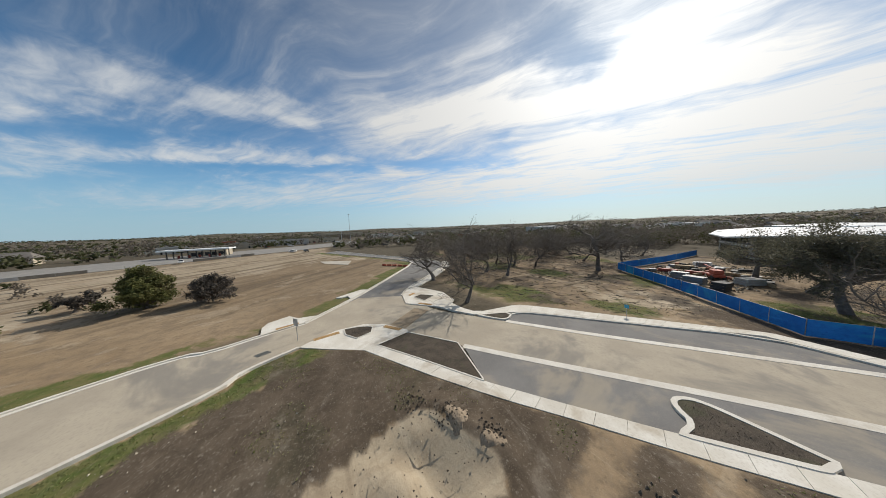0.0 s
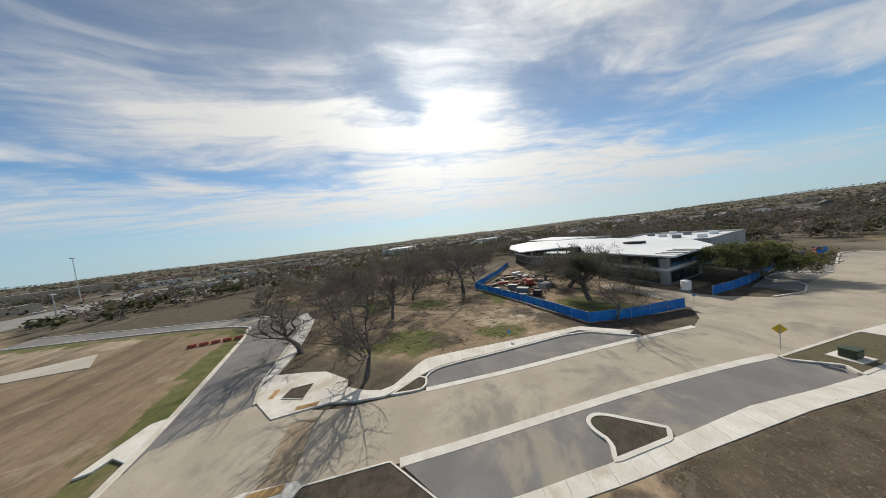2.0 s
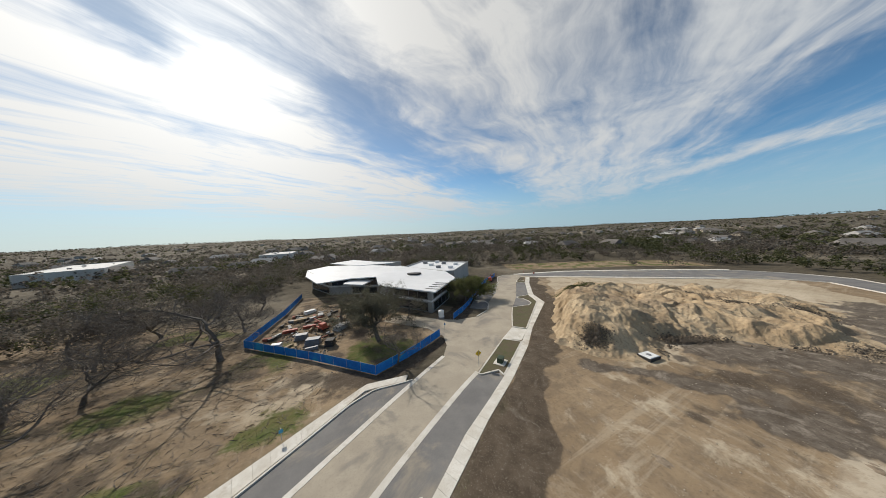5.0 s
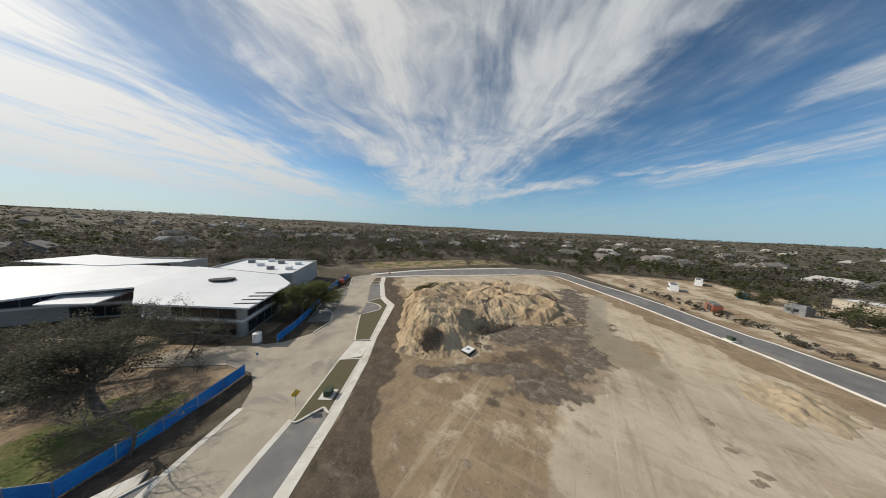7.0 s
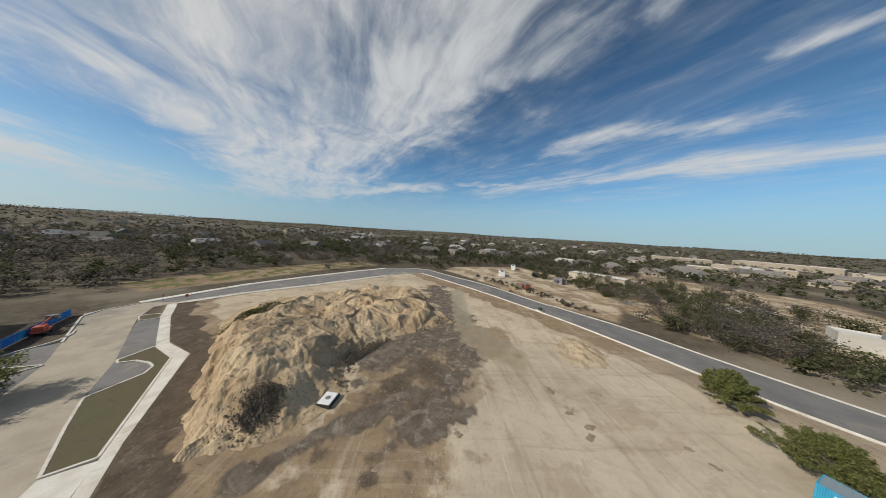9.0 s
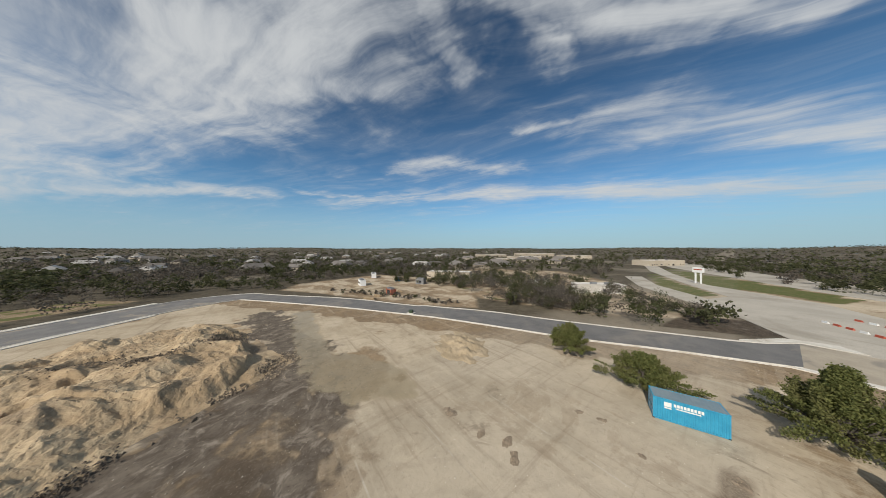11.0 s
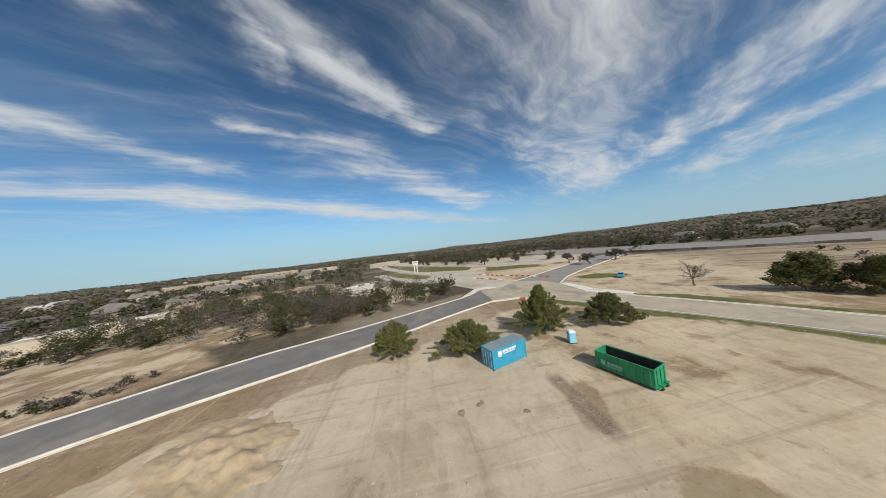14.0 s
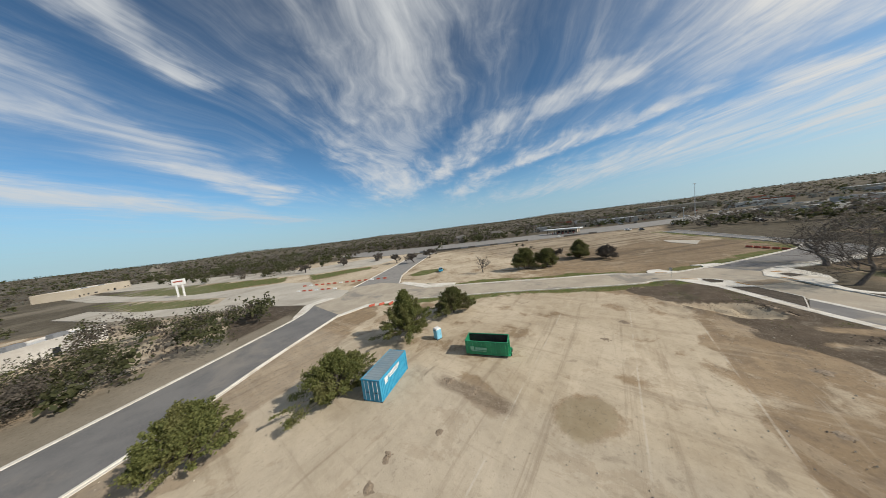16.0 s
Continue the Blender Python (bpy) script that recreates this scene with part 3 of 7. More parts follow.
def soils(x, y):
    """How much sand, grass and dark soil lies at each place, and how wild it is."""
    lot = inside(LOT, x, y)
    wob = waves(x, y, 14.0, 3)
    walk_far = np.minimum(along(A_WALK_OUT, x, y), along(A_NORTH_OUT, x, y))
    b_far, c_far, a_far = along(B_NEAR, x, y), along(C_LEFT, x, y), along(A_FAR_OUT, x, y)
    sand = step(-1, 1, lot) * step(5.0, 9.0, walk_far + 1.5 * wob)
    sand *= step(7.0, 10.0, along(D_NEAR, x, y) + 1.5 * wob) * 0.92
    spot = np.exp(-(((x - 22) / 16) ** 2 + ((y - 22) / 9) ** 2)) + 0.9 * np.exp(-(((x - 42) / 12) ** 2 + ((y - 27) / 10) ** 2))
    u, v = 0.880 * x + 0.475 * y, -0.475 * x + 0.880 * y
    old_slab = np.maximum(step(5.5, 1.5, v + 1.5 * wob) * step(9.5, 12.5, u + wob), 0.8 * step(-2.0, -3.4, v + 0.7 * wob) * step(-34.0, -24.0, u + 4.0 * wob)) * step(8.0, 10.5, along(D_NEAR, x, y) + wob) * step(-1, 1, lot)
    sand *= (0.42 + 0.58 * step(8, 34, x + 0.35 * y + 9 * waves(x, y, 40.0, 8))) * (1 - 0.3 * step(0.0, 1.2, waves(x, y, 45.0, 9)))
    sand = np.maximum(sand, 0.95 * old_slab * (1 - 0.35 * step(0.1, 0.9, waves(x, y, 22.0, 91))))
    sand = sand * (1 - 0.9 * step(0.1, 0.75, spot + 0.16 * wob + 0.18 * waves(x, y, 4.5, 74, 3)))
    corner_far = 6.5 * step(-2.0, -14.0, x)
    dark = step(-0.6, 0.6, lot) * (1 - step(3.0, 5.2, walk_far - corner_far + 1.4 * wob)) * 0.95 + 0.6 * step(0.3, 1.0, spot + 0.16 * wob + 0.20 * waves(x, y, 4.5, 73, 3))
    grass = step(-0.3, 0.3, lot) * (1 - step(0.4, 2.0, walk_far + 0.8 * wob)) * 0.45
    grass = np.maximum(grass, 0.5 * step(-0.3, 0.3, lot) * step(-14.0, -22.0, x) * step(14.0, 8.0, walk_far) * step(-0.1, 0.5, waves(x, y, 7.0, 97)))
    near_b = step(-0.3, 0.3, lot) * (1 - step(1.5, 5.5, b_far + wob)) * 0.8
    grass = np.maximum(grass, near_b)
    dark = np.maximum(dark, 0.95 * step(-1.2, 0.8, inside([(-20.4, -20.5), (-23.0, -25.6), (-29.0, -22.6), (-33.4, -18.0), (-31.6, -13.4), (-26.2, -8.2), (-23.9, -11.6), (-21.6, -14.1)], x, y) + 0.7 * wob))
    dark = np.maximum(dark, 0.55 * step(-1.0, 1.0, inside([(-20.4, -20.5), (-23.0, -25.6), (-33.4, -18.0), (-28.0, -7.6), (-19.0, 6.0), (-15.5, 5.0), (-17.0, -8.0)], x, y) + wob))
    dark = np.where(grass > 0.5, dark * 0.4, dark)
    pit = step(-0.5, 0.6, inside(PIT, x, y) + 0.35 * wob)
    dark, grass, sand = dark * (1 - pit), grass * (1 - pit), np.maximum(sand, pit)
    ruts = np.maximum(step(2.0, 0.2, along([(-24.7, 3.9), (-22.6, 1.9), (-20.0, -1.5)], x, y)), step(2.0, 0.2, along([(-22.2, 6.4), (-21.0, 5.5), (-18.7, 3.0), (-15.0, -0.5)], x, y)))
    dark, grass, sand = dark * (1 - 0.6 * ruts), grass * (1 - ruts), np.maximum(sand, 0.45 * ruts)
    puddle = np.exp(-(((x - 14.4) / 3.0) ** 2 + ((y + 8.6) / 2.4) ** 2) ** 2) + np.exp(-(((x - 46) / 10) ** 2 + ((y - 16) / 5) ** 2) ** 2) + np.exp(-(((x - 20.6) / 1.6) ** 2 + ((y + 16.0) / 4.0) ** 2) ** 2)
    sand = sand * (1 - 0.9 * np.clip(puddle, 0, 1))
    foot = step(7.5, 2.5, along([(27, 33), (38, 29), (50, 26), (62, 35), (82, 50)], x, y) + 2.0 * wob + 1.6 * waves(x, y, 3.2, 72, 3))
    tongue = step(4.2, 1.6, along([(38, 34), (40, 20), (28, 17), (19, 18)], x, y) + 1.8 * wob + 1.6 * waves(x, y, 3.2, 75, 3))
    tongue = np.maximum(tongue, step(2.2, 0.9, along([(24, 22), (13, 26.5), (5.5, 29.5)], x, y) + wob))
    ash = 0.8 * np.maximum(foot, tongue) * step(-0.6, 0.6, lot)
    dark = np.maximum(dark, ash)
    field = 1 - step(-4, 8, -inside([(-44, -26), (-56, -20), (-88, -13), (-143, -66), (-186, -84), (-121, -122), (-75, -146), (-32, -160), (8, -98), (13, -80), (8, -65), (-36, -34)], x, y))
    sand = np.maximum(sand, field * (0.04 + 0.55 * step(22, 60, np.hypot(x + 62, y + 28)) + 0.25 * step(-0.2, 0.8, waves(x, y, 38.0, 5))))
    verge = (1 - step(2.5, 6.0, np.minimum(along(B_FAR, x, y), c_far) + wob)) * field
    grass = np.maximum(grass, verge * 0.85)
    grove = step(-6, 4, inside([(-44, 5), (-31, 27), (-66, 44), (-90, 50), (-150, 40), (-130, -10), (-88, 2), (-60, -5)], x, y))
    grass = np.maximum(grass, grove * (0.25 + 0.55 * step(0.0, 0.8, waves(x, y, 30.0, 11))))
    dark = np.maximum(dark, grove * (0.30 + 0.35 * waves(x, y, 13.0, 95)))
    pale = np.exp(-(((x + 43) / 10) ** 2 + ((y - 22) / 8) ** 2)) * (0.8 + 0.4 * waves(x, y, 7.0, 94))
    sand = np.maximum(sand, 0.9 * pale)
    yard = step(-2, 2, inside([(-31, 27), (-21, 43), (-14, 58), (-50, 80), (-75, 75), (-64, 42)], x, y))
    sand = np.maximum(sand, yard * 0.10)
    dark = np.maximum(dark, yard * (0.35 + 0.35 * waves(x, y, 8.0, 93)))
    hedge = step(2.6, 1.4, along(FENCE_RUN, x, y) + 0.4 * wob)
    hedge = np.maximum(hedge, step(4.2, 2.6, along([(-17.5, 51.0), (-14.2, 58.0), (-10.8, 67.0), (-6.4, 82.0), (-2.0, 95.0), (3.0, 110.0)], x, y) + 0.4 * wob))
    dark = np.maximum(dark, 0.95 * hedge)
    lawn = step(8.5, 5.0, np.hypot(x + 32, y - 36) + wob)
    grass = np.maximum(grass * (1 - hedge), 0.75 * lawn * (1 - hedge))
    out_east = step(2, 6, -lot) * step(-2, 4, inside([(88, 6), (114, 44), (128, 70), (150, 70), (190, 30), (150, -30), (100, -22), (80, -16)], x, y))
    sand = np.maximum(sand, out_east * (0.5 + 0.3 * waves(x, y, 16.0, 92)))
    scrubland = step(-4, 4, inside([(56, -82), (68, -48), (95, -22), (150, -8), (230, -60), (190, -130), (120, -112), (80, -96)], x, y)) * step(1.0, 4.0, -lot)
    sand = np.maximum(sand, scrubland * (0.45 + 0.35 * waves(x, y, 18.0, 98)))
    grass = np.maximum(grass, scrubland * 0.5 * step(0.2, 0.8, waves(x, y, 14.0, 99)))
    south = step(-6, 6, inside([(44, -78), (60, -90), (110, -120), (150, -190), (80, -260), (-30, -210), (16, -90)], x, y))
    sand = np.maximum(sand, south * (0.6 + 0.4 * step(-0.3, 0.6, waves(x, y, 50.0, 15))))
    meadow = step(-3, 3, inside([(16, 120), (46, 118), (84, 118), (112, 110), (116, 132), (70, 142), (14, 142)], x, y))
    grass = np.maximum(grass, meadow * (0.45 + 0.3 * waves(x, y, 12.0, 100)))
    medians = np.maximum.reduce([step(-1.5, 1.5, inside(m, x, y)) for m in MEDIANS])
    grass = np.maximum(grass, 0.8 * medians)
    sand = sand * (1 - 0.8 * medians)
    dark = np.maximum(dark, 0.8 * step(-1.0, 1.0, inside([(56, -56), (64, -76), (50, -90), (44, -83), (47, -70)], x, y)))
    calm = np.maximum.reduce([step(-6, 2, lot), field, grove, yard, out_east, south, scrubland, meadow])
    wild = 1 - np.clip(calm, 0, 1)
    return np.clip(sand, 0, 1), np.clip(grass, 0, 1), np.clip(dark, 0, 1), wild, np.clip(ash, 0, 1)


def wetness(x, y):
    """Muddy pools and the damp strip below the mound."""
    wob = 0.5 * waves(x, y, 6.0, 71)
    pool = step(-1.6, 1.0, inside([(49.5, 24.5), (43.0, 21.5), (38.5, 14.0), (38.8, 7.6), (45.0, 8.0), (51.5, 15.5), (53.5, 20.0)], x, y) + 1.6 * wob)
    pool = np.maximum(pool, step(1.25, 0.75, np.hypot((x - 14.4) / 2.9, (y + 8.6) / 2.1) + 0.12 * wob))
    film = step(4.0, 1.8, along([(50, 23.5), (60, 28.5), (72, 34.5), (84, 40)], x, y) + wob) * 0.9
    return np.clip(np.maximum(pool, film), 0, 1)


def lie(x, y):
    """The lie of the land: nearly level, rising softly far away."""
    r = np.hypot(x - 10, y - 10)
    lot = inside(LOT, x, y)
    rough = 0.05 * waves(x, y, 9.0, 21) * step(1.0, 4.0, np.abs(lot))
    near = np.minimum(along(A_WALK_OUT, x, y), along(A_NORTH_OUT, x, y))
    rough = np.where(lot < 0, np.minimum(rough, 0.0) - 0.02, rough)
    rough = rough + 0.15 * step(-0.95, -0.6, lot) * (1 - step(1.5, 10.0, near))
    scoop = inside(PIT, x, y)
    rough = rough - step(-0.4, 2.2, scoop) * (0.75 + 0.34 * waves(x, y, 3.0, 25, 3)) + 0.25 * step(-1.6, -0.3, scoop) * step(0.3, -0.3, scoop)
    return rough + step(260, 3200, r) * (22 + 12 * waves(x, y, 1500.0, 31, 2)) * step(1200, 3000, r)


def build_ground():
    gx, gy = axis(-110, 140, 0.75, 4300), axis(-110, 130, 0.75, 4300)
    x, y = np.meshgrid(gx, gy)
    z = lie(x, y) - 0.02
    w, h = len(gx), len(gy)
    verts = np.stack([x.ravel(), y.ravel(), z.ravel()], -1)
    i = np.arange(w * h).reshape(h, w)
    faces = np.stack([i[:-1, :-1].ravel(), i[:-1, 1:].ravel(), i[1:, 1:].ravel(), i[1:, :-1].ravel()], -1)
    mesh = bpy.data.meshes.new("ground")
    mesh.from_pydata(verts.tolist(), [], faces.tolist())
    sand, grass, dark, wild, ash = soils(x.ravel(), y.ravel())
    mesh.attributes.new("wet", "FLOAT", "POINT").data.foreach_set("value", wetness(x.ravel(), y.ravel()).astype(np.float32))
    kinds = mesh.attributes.new("soil", "FLOAT_COLOR", "POINT")
    kinds.data.foreach_set("color", np.stack([sand, grass, dark, np.ones_like(sand)], -1).astype(np.float32).ravel())
    mesh.attributes.new("ash", "FLOAT", "POINT").data.foreach_set("value", ash.astype(np.float32))
    mesh.attributes.new("wild", "FLOAT", "POINT").data.foreach_set("value", wild.astype(np.float32))
    mesh.polygons.foreach_set("use_smooth", np.ones(len(faces), bool))
    mesh.materials.append(ground_material())
    tagged(new("ground", mesh), "bare tan and brown building land with grass at its edges", "ground", kind="structure")


build_ground()

# ---- streets ----


def road(name, outline, material, z1, label, category="road"):
    return part(name, prism(bmesh.new(), outline, -0.15, z1), material, None, label, category=category, kind="structure")


def closed(*lines):
    return [tuple(p) for line in lines for p in line]


GREY_ROAD = surface("worn_grey_road", [(0.22, 0.21, 0.195), (0.28, 0.265, 0.24), (0.17, 0.162, 0.15)], 0.3, 8.0, 0.95, 0.2, 0.01)
road("road_1", closed(smooth(A_STRIP_NEAR, 1), [(-7.2, 38.8), (-3.7, 44.5), (-0.4, 57.6), (3.6, 68.0), (6.6, 79.0), (10.0, 91.0), (14.0, 99.0), (19.0, 99.8), (13.6, 105.6)],
     [(4.6, 104.0), (2.2, 93.0), (-1.9, 74.5), (-6.2, 63.7), (-7.7, 56.3), (-11.2, 51.7), (-16.6, 49.8), (-21.0, 44.6), (-19.6, 40.6), (-18.8, 36.8)], smooth(A_STRIP_FAR, 1)[::-1]),
     DUSTY_ROAD, 0.05, "dusty tan concrete street between two parking lanes")
road("road_2", closed(smooth(B_NEAR, 1), [(28.0, -60.2), (35.0, -56.8), (42.4, -73.2), (36.0, -76.5), (30.5, -88.0), (20.0, -86.0), (15.0, -78.0), (10.0, -64.2)], smooth(B_FAR, 1)[::-1],
     [(-51.0, -20.0), (-50.8, -12.6), (-44.0, -7.6), (-42.4, -6.0), (-32.9, -4.6), (-36.8, -10.4)]), DUSTY_ROAD, 0.044, "dusty grey street with a wide crossing at its end")
road("road_3", closed(smooth(C_LEFT[1:], 2), smooth(C_RIGHT, 2)[::-1], [(-50.6, -19.0)]), ASPHALT, 0.04, "grey asphalt side street that bends away")
road("road_4", closed(smooth(D_NEAR, 2), smooth(D_FAR, 2)[::-1]), FRESH_ASPHALT, 0.05, "fresh dark asphalt street along the open lot")
road("road_5", closed(smooth(E_NEAR, 2), smooth(E_FAR, 2)[::-1]), ASPHALT, 0.046, "grey asphalt street behind the dirt mound")
road("road_6", [(30.5, -88.0), (24.5, -97.0), (-14.0, -162.0), (-24.0, -174.0), (-38.0, -166.0), (-28.0, -156.0), (9.0, -97.0), (15.0, -78.0), (20.0, -86.0)], GREY_ROAD, 0.042, "dark asphalt street leading to a far highway")
road("road_7", closed(resample(smooth([(40, -300), (2, -206), (-40, -176), (-77, -150), (-121, -126), (-191, -88), (-430, -5)], 2), 20.0),
     resample(smooth([(-440, -40), (-240, -116), (-177, -156), (-112, -192), (-31, -265), (18, -330)], 2), 20.0)), GREY_ROAD, 0.10, "worn grey highway across the distance")
road("parking_lane_1", [(-39.4, 2.5), (-39.9, 3.7), (-39.6, 5.4), (-35.0, 14.1), (-30.3, 23.6), (-25.6, 25.4), (-23.8, 25.9), (-28.9, 16.6), (-32.8, 9.5), (-37.8, 1.4)],
     ASPHALT, 0.056, "dark asphalt parking lane beside a pale gutter", "parking lane")
road("parking_lane_2", [(-32.9, -4.6), (-30.3, -0.1), (-26.3, 7.2), (-22.3, 14.4), (-16.8, 23.4), (-13.6, 28.0), (-10.1, 27.6), (-9.8, 26.6), (-12.6, 22.0), (-16.2, 16.6), (-19.1, 11.0), (-22.3, 5.1), (-25.1, 0.2), (-27.5, -3.8)],
     ASPHALT, 0.056, "dark asphalt parking lane with dusty stains", "parking lane")
road("parking_lane_3", [(-0.1, 58.2), (3.6, 68.0), (6.6, 79.0), (9.6, 89.0), (12.5, 87.2), (8.3, 70.2), (6.2, 63.0), (6.2, 61.2), (5.0, 59.6)], ASPHALT, 0.056, "dark asphalt parking bay at the street's end", "parking lane")
road("parking_lane_4", [(-7.6, 56.8), (-6.2, 63.7), (-1.9, 74.5), (0.4, 84.5), (-4.8, 84.6), (-10.0, 68.6), (-12.6, 58.6)], ASPHALT, 0.056, "dark asphalt parking bay with kerbed islands", "parking lane")
road("driveway_1", [(-19.8, 41.0), (-13.6, 47.4), (-16.8, 50.0), (-18.8, 50.2), (-32.9, 54.6), (-36.0, 50.2), (-23.6, 45.0)], DUSTY_ROAD, 0.06, "dusty driveway through the fence gate", "driveway")
PALE_ROAD = surface("pale_concrete_road", [(0.40, 0.365, 0.305), (0.48, 0.44, 0.37), (0.33, 0.30, 0.25)], 0.08, 3.0, 0.95, 0.2, 0.01, stain=((0.27, 0.24, 0.19), 0.6))
road("driveway_2", [(-7.3, 38.9), (-3.8, 44.5), (-0.9, 43.0), (-3.5, 38.2)], CONCRETE, 0.07, "pale concrete driveway apron across the verge", "driveway")
road("road_8", [(35.0, -76.0), (42.4, -73.4), (57.0, -86.0), (79.0, -98.0), (111.0, -116.0), (149.0, -150.0), (145.0, -160.0), (111.0, -128.0), (79.0, -110.0), (81.0, -124.0), (113.0, -150.0), (177.0, -208.0), (249.0, -290.0), (241.0, -298.0), (159.0, -206.0), (107.0, -156.0), (65.0, -140.0), (49.0, -124.0), (43.0, -102.0), (32.0, -84.0)], PALE_ROAD, 0.07, "pale unfinished concrete road that forks beyond the crossing")
road("car_park", [(62.0, -168.0), (80.0, -178.0), (208.0, -274.0), (286.0, -354.0), (262.0, -378.0), (150.0, -278.0), (58.0, -202.0), (14.0, -204.0), (-6.0, -168.0), (12.0, -150.0), (52.0, -158.0)], PALE_ROAD, 0.06, "pale empty car park beyond the grass strips", "car park")

# ---- kerbs, walks and planted islands ----


def slab_walk(name, inner, outer, label, slab=1.55):
    """A pavement whose slabs are laid singly, with open joints between them."""
    walkway = empty(name, Matrix(), label, "pavement", kind="structure")
    n = max(2, int(round(np.hypot(*np.diff(np.array(outer, float), axis=0).T).sum() / slab)))
    a, b = resample(inner, 0.05), resample(outer, 0.05)
    a, b = a[np.linspace(0, len(a) - 1, n + 1).astype(int)], b[np.linspace(0, len(b) - 1, n + 1).astype(int)]
    dice = random.Random(len(label))
    for i in range(n):
        p, q, r, s = a[i], b[i], b[i + 1], a[i + 1]
        gap = 0.007 / max(np.hypot(*(s - p)), 0.3)
        corners = [p + (s - p) * gap, q + (r - q) * gap, r + (q - r) * gap, s + (p - s) * gap]
        z = 0.165 + dice.uniform(-0.006, 0.006)
        mid = sum(corners) / 4
        bm = bmesh.new()
        top = [bm.verts.new((*(c + (mid - c) * 0.004), z)) for c in corners]
        rim = [bm.verts.new((*c, z - 0.006)) for c in corners]
        foot = [bm.verts.new((*c, -0.1)) for c in corners]
        bm.faces.new(top)
        for k in range(4):
            j = (k + 1) % 4
            bm.faces.new((rim[k], rim[j], top[j], top[k]))
            bm.faces.new((foot[k], foot[j], rim[j], rim[k]))
        bmesh.ops.recalc_face_normals(bm, faces=bm.faces[:])
        part("slab", bm, CONCRETE, walkway)
    return walkway


FAR_WALK_IN = [(-44.2, -6.6), (-42.2, -4.6), (-40.2, -1.9), (-40.3, 2.0), (-40.1, 3.9), (-39.8, 5.6), (-35.2, 14.3), (-30.4, 23.9), (-24.9, 25.9)]
FAR_WALK_OUT = [(-45.4, -4.4), (-43.0, -3.2), (-41.0, -1.4), (-42.0, 2.1), (-42.9, 4.9), (-41.1, 8.2), (-37.1, 14.7), (-30.9, 25.2), (-24.8, 27.4)]
slab_walk("pavement_1", A_WALK_IN, A_WALK_OUT, "pale concrete pavement of square slabs along the lot")
slab_walk("pavement_2", A_NORTH_IN, A_NORTH_OUT, "pale concrete pavement of square slabs at the street's end")
slab_walk("pavement_3", FAR_WALK_IN, FAR_WALK_OUT, "narrow pale concrete pavement beside the grove")


BROWN_BAND = surface("brown_paving", [(0.29, 0.225, 0.15), (0.34, 0.27, 0.185), (0.22, 0.17, 0.115)], 0.6, 7.0, 0.95, 0.3, 0.01)


def corner(name, outline, label, z1=0.14):
    return part(name, prism(bmesh.new(), outline, -0.15, z1), CONCRETE, None, label, category="pavement", kind="structure")


corner("pavement_4", [(-34.8, -21.0), (-36.1, -20.3), (-38.2, -18.7), (-39.5, -16.0), (-39.2, -13.4), (-37.2, -10.4), (-36.5, -10.2), (-34.1, -13.2), (-33.3, -14.2), (-34.2, -18.6)], "broad pale concrete corner with ramps at the crossing")
road("crossing_band", [(-44.3, -10.0), (-43.1, -7.9), (-37.5, -10.8), (-38.6, -12.8)], BROWN_BAND, 0.068, "brown paved band across the street at the crossing", "crossing")
corner("pavement_5", [(-50.8, -12.4), (-54.1, -12.2), (-56.4, -10.4), (-52.8, -6.6), (-51.2, -5.2), (-46.8, -3.8), (-45.4, -4.4), (-44.2, -6.6), (-46.4, -11.4)], "broad pale concrete corner beside the bare trees")
corner("pavement_6", [(-41.2, -23.8), (-38.2, -27.1), (-40.3, -28.4), (-41.9, -28.7), (-44.0, -27.3), (-43.0, -25.6), (-43.6, -23.4)], "pale concrete corner ramp at the field's edge")
corner("pavement_13", [(-50.6, -21.1), (-53.8, -20.3), (-56.2, -19.7), (-56.4, -21.0), (-53.6, -22.9), (-51.8, -24.0), (-51.6, -23.0), (-52.4, -22.2)], "pale concrete ramp end beside the green verge")
road("pavement_14", [(-104.8, -50.8), (-103.0, -38.0), (-92.1, -35.6), (-97.6, -45.8)], PALE_ROAD, 0.05, "dull bare concrete slab on the open field", "pavement")
corner("pavement_7", [(-55.6, -11.6), (-61.6, -9.3), (-73.3, -5.1), (-80.0, -3.1), (-88.0, -3.1), (-88.4, -1.3), (-79.6, -1.2), (-72.6, -3.3), (-62.0, -7.2), (-56.6, -10.0)], "pale concrete walk along the bend")
corner("pavement_8", [(19.0, 99.6), (16.6, 99.0), (18.3, 98.5), (21.0, 97.6), (34.0, 96.3), (53.6, 90.2), (88.2, 82.2), (88.6, 83.8), (54.0, 91.8), (34.1, 97.9)], "pale concrete walk behind the dirt mound")
corner("pavement_9", [(13.6, 106.0), (38.5, 109.0), (60.0, 106.8), (82.0, 103.4), (106.0, 97.9), (106.8, 99.6), (82.5, 105.2), (60.3, 108.6), (38.5, 110.8), (13.2, 107.8)], "pale concrete walk before the woods")
corner("pavement_10", [(22.0, -58.0), (28.0, -60.2), (35.0, -56.8), (36.4, -54.8), (29.0, -58.0), (20.8, -56.4)], "pale concrete corner ramp at the far crossing")
corner("pavement_11", [(42.4, -73.2), (44.0, -64.0), (46.0, -63.6), (44.8, -74.2), (40.0, -79.0), (36.0, -76.5)], "pale concrete corner before the scrub")
corner("pavement_12", [(10.0, -64.2), (15.0, -78.0), (12.6, -78.6), (7.6, -68.0), (0.0, -61.2), (1.4, -59.4)], "pale concrete corner of the open field")

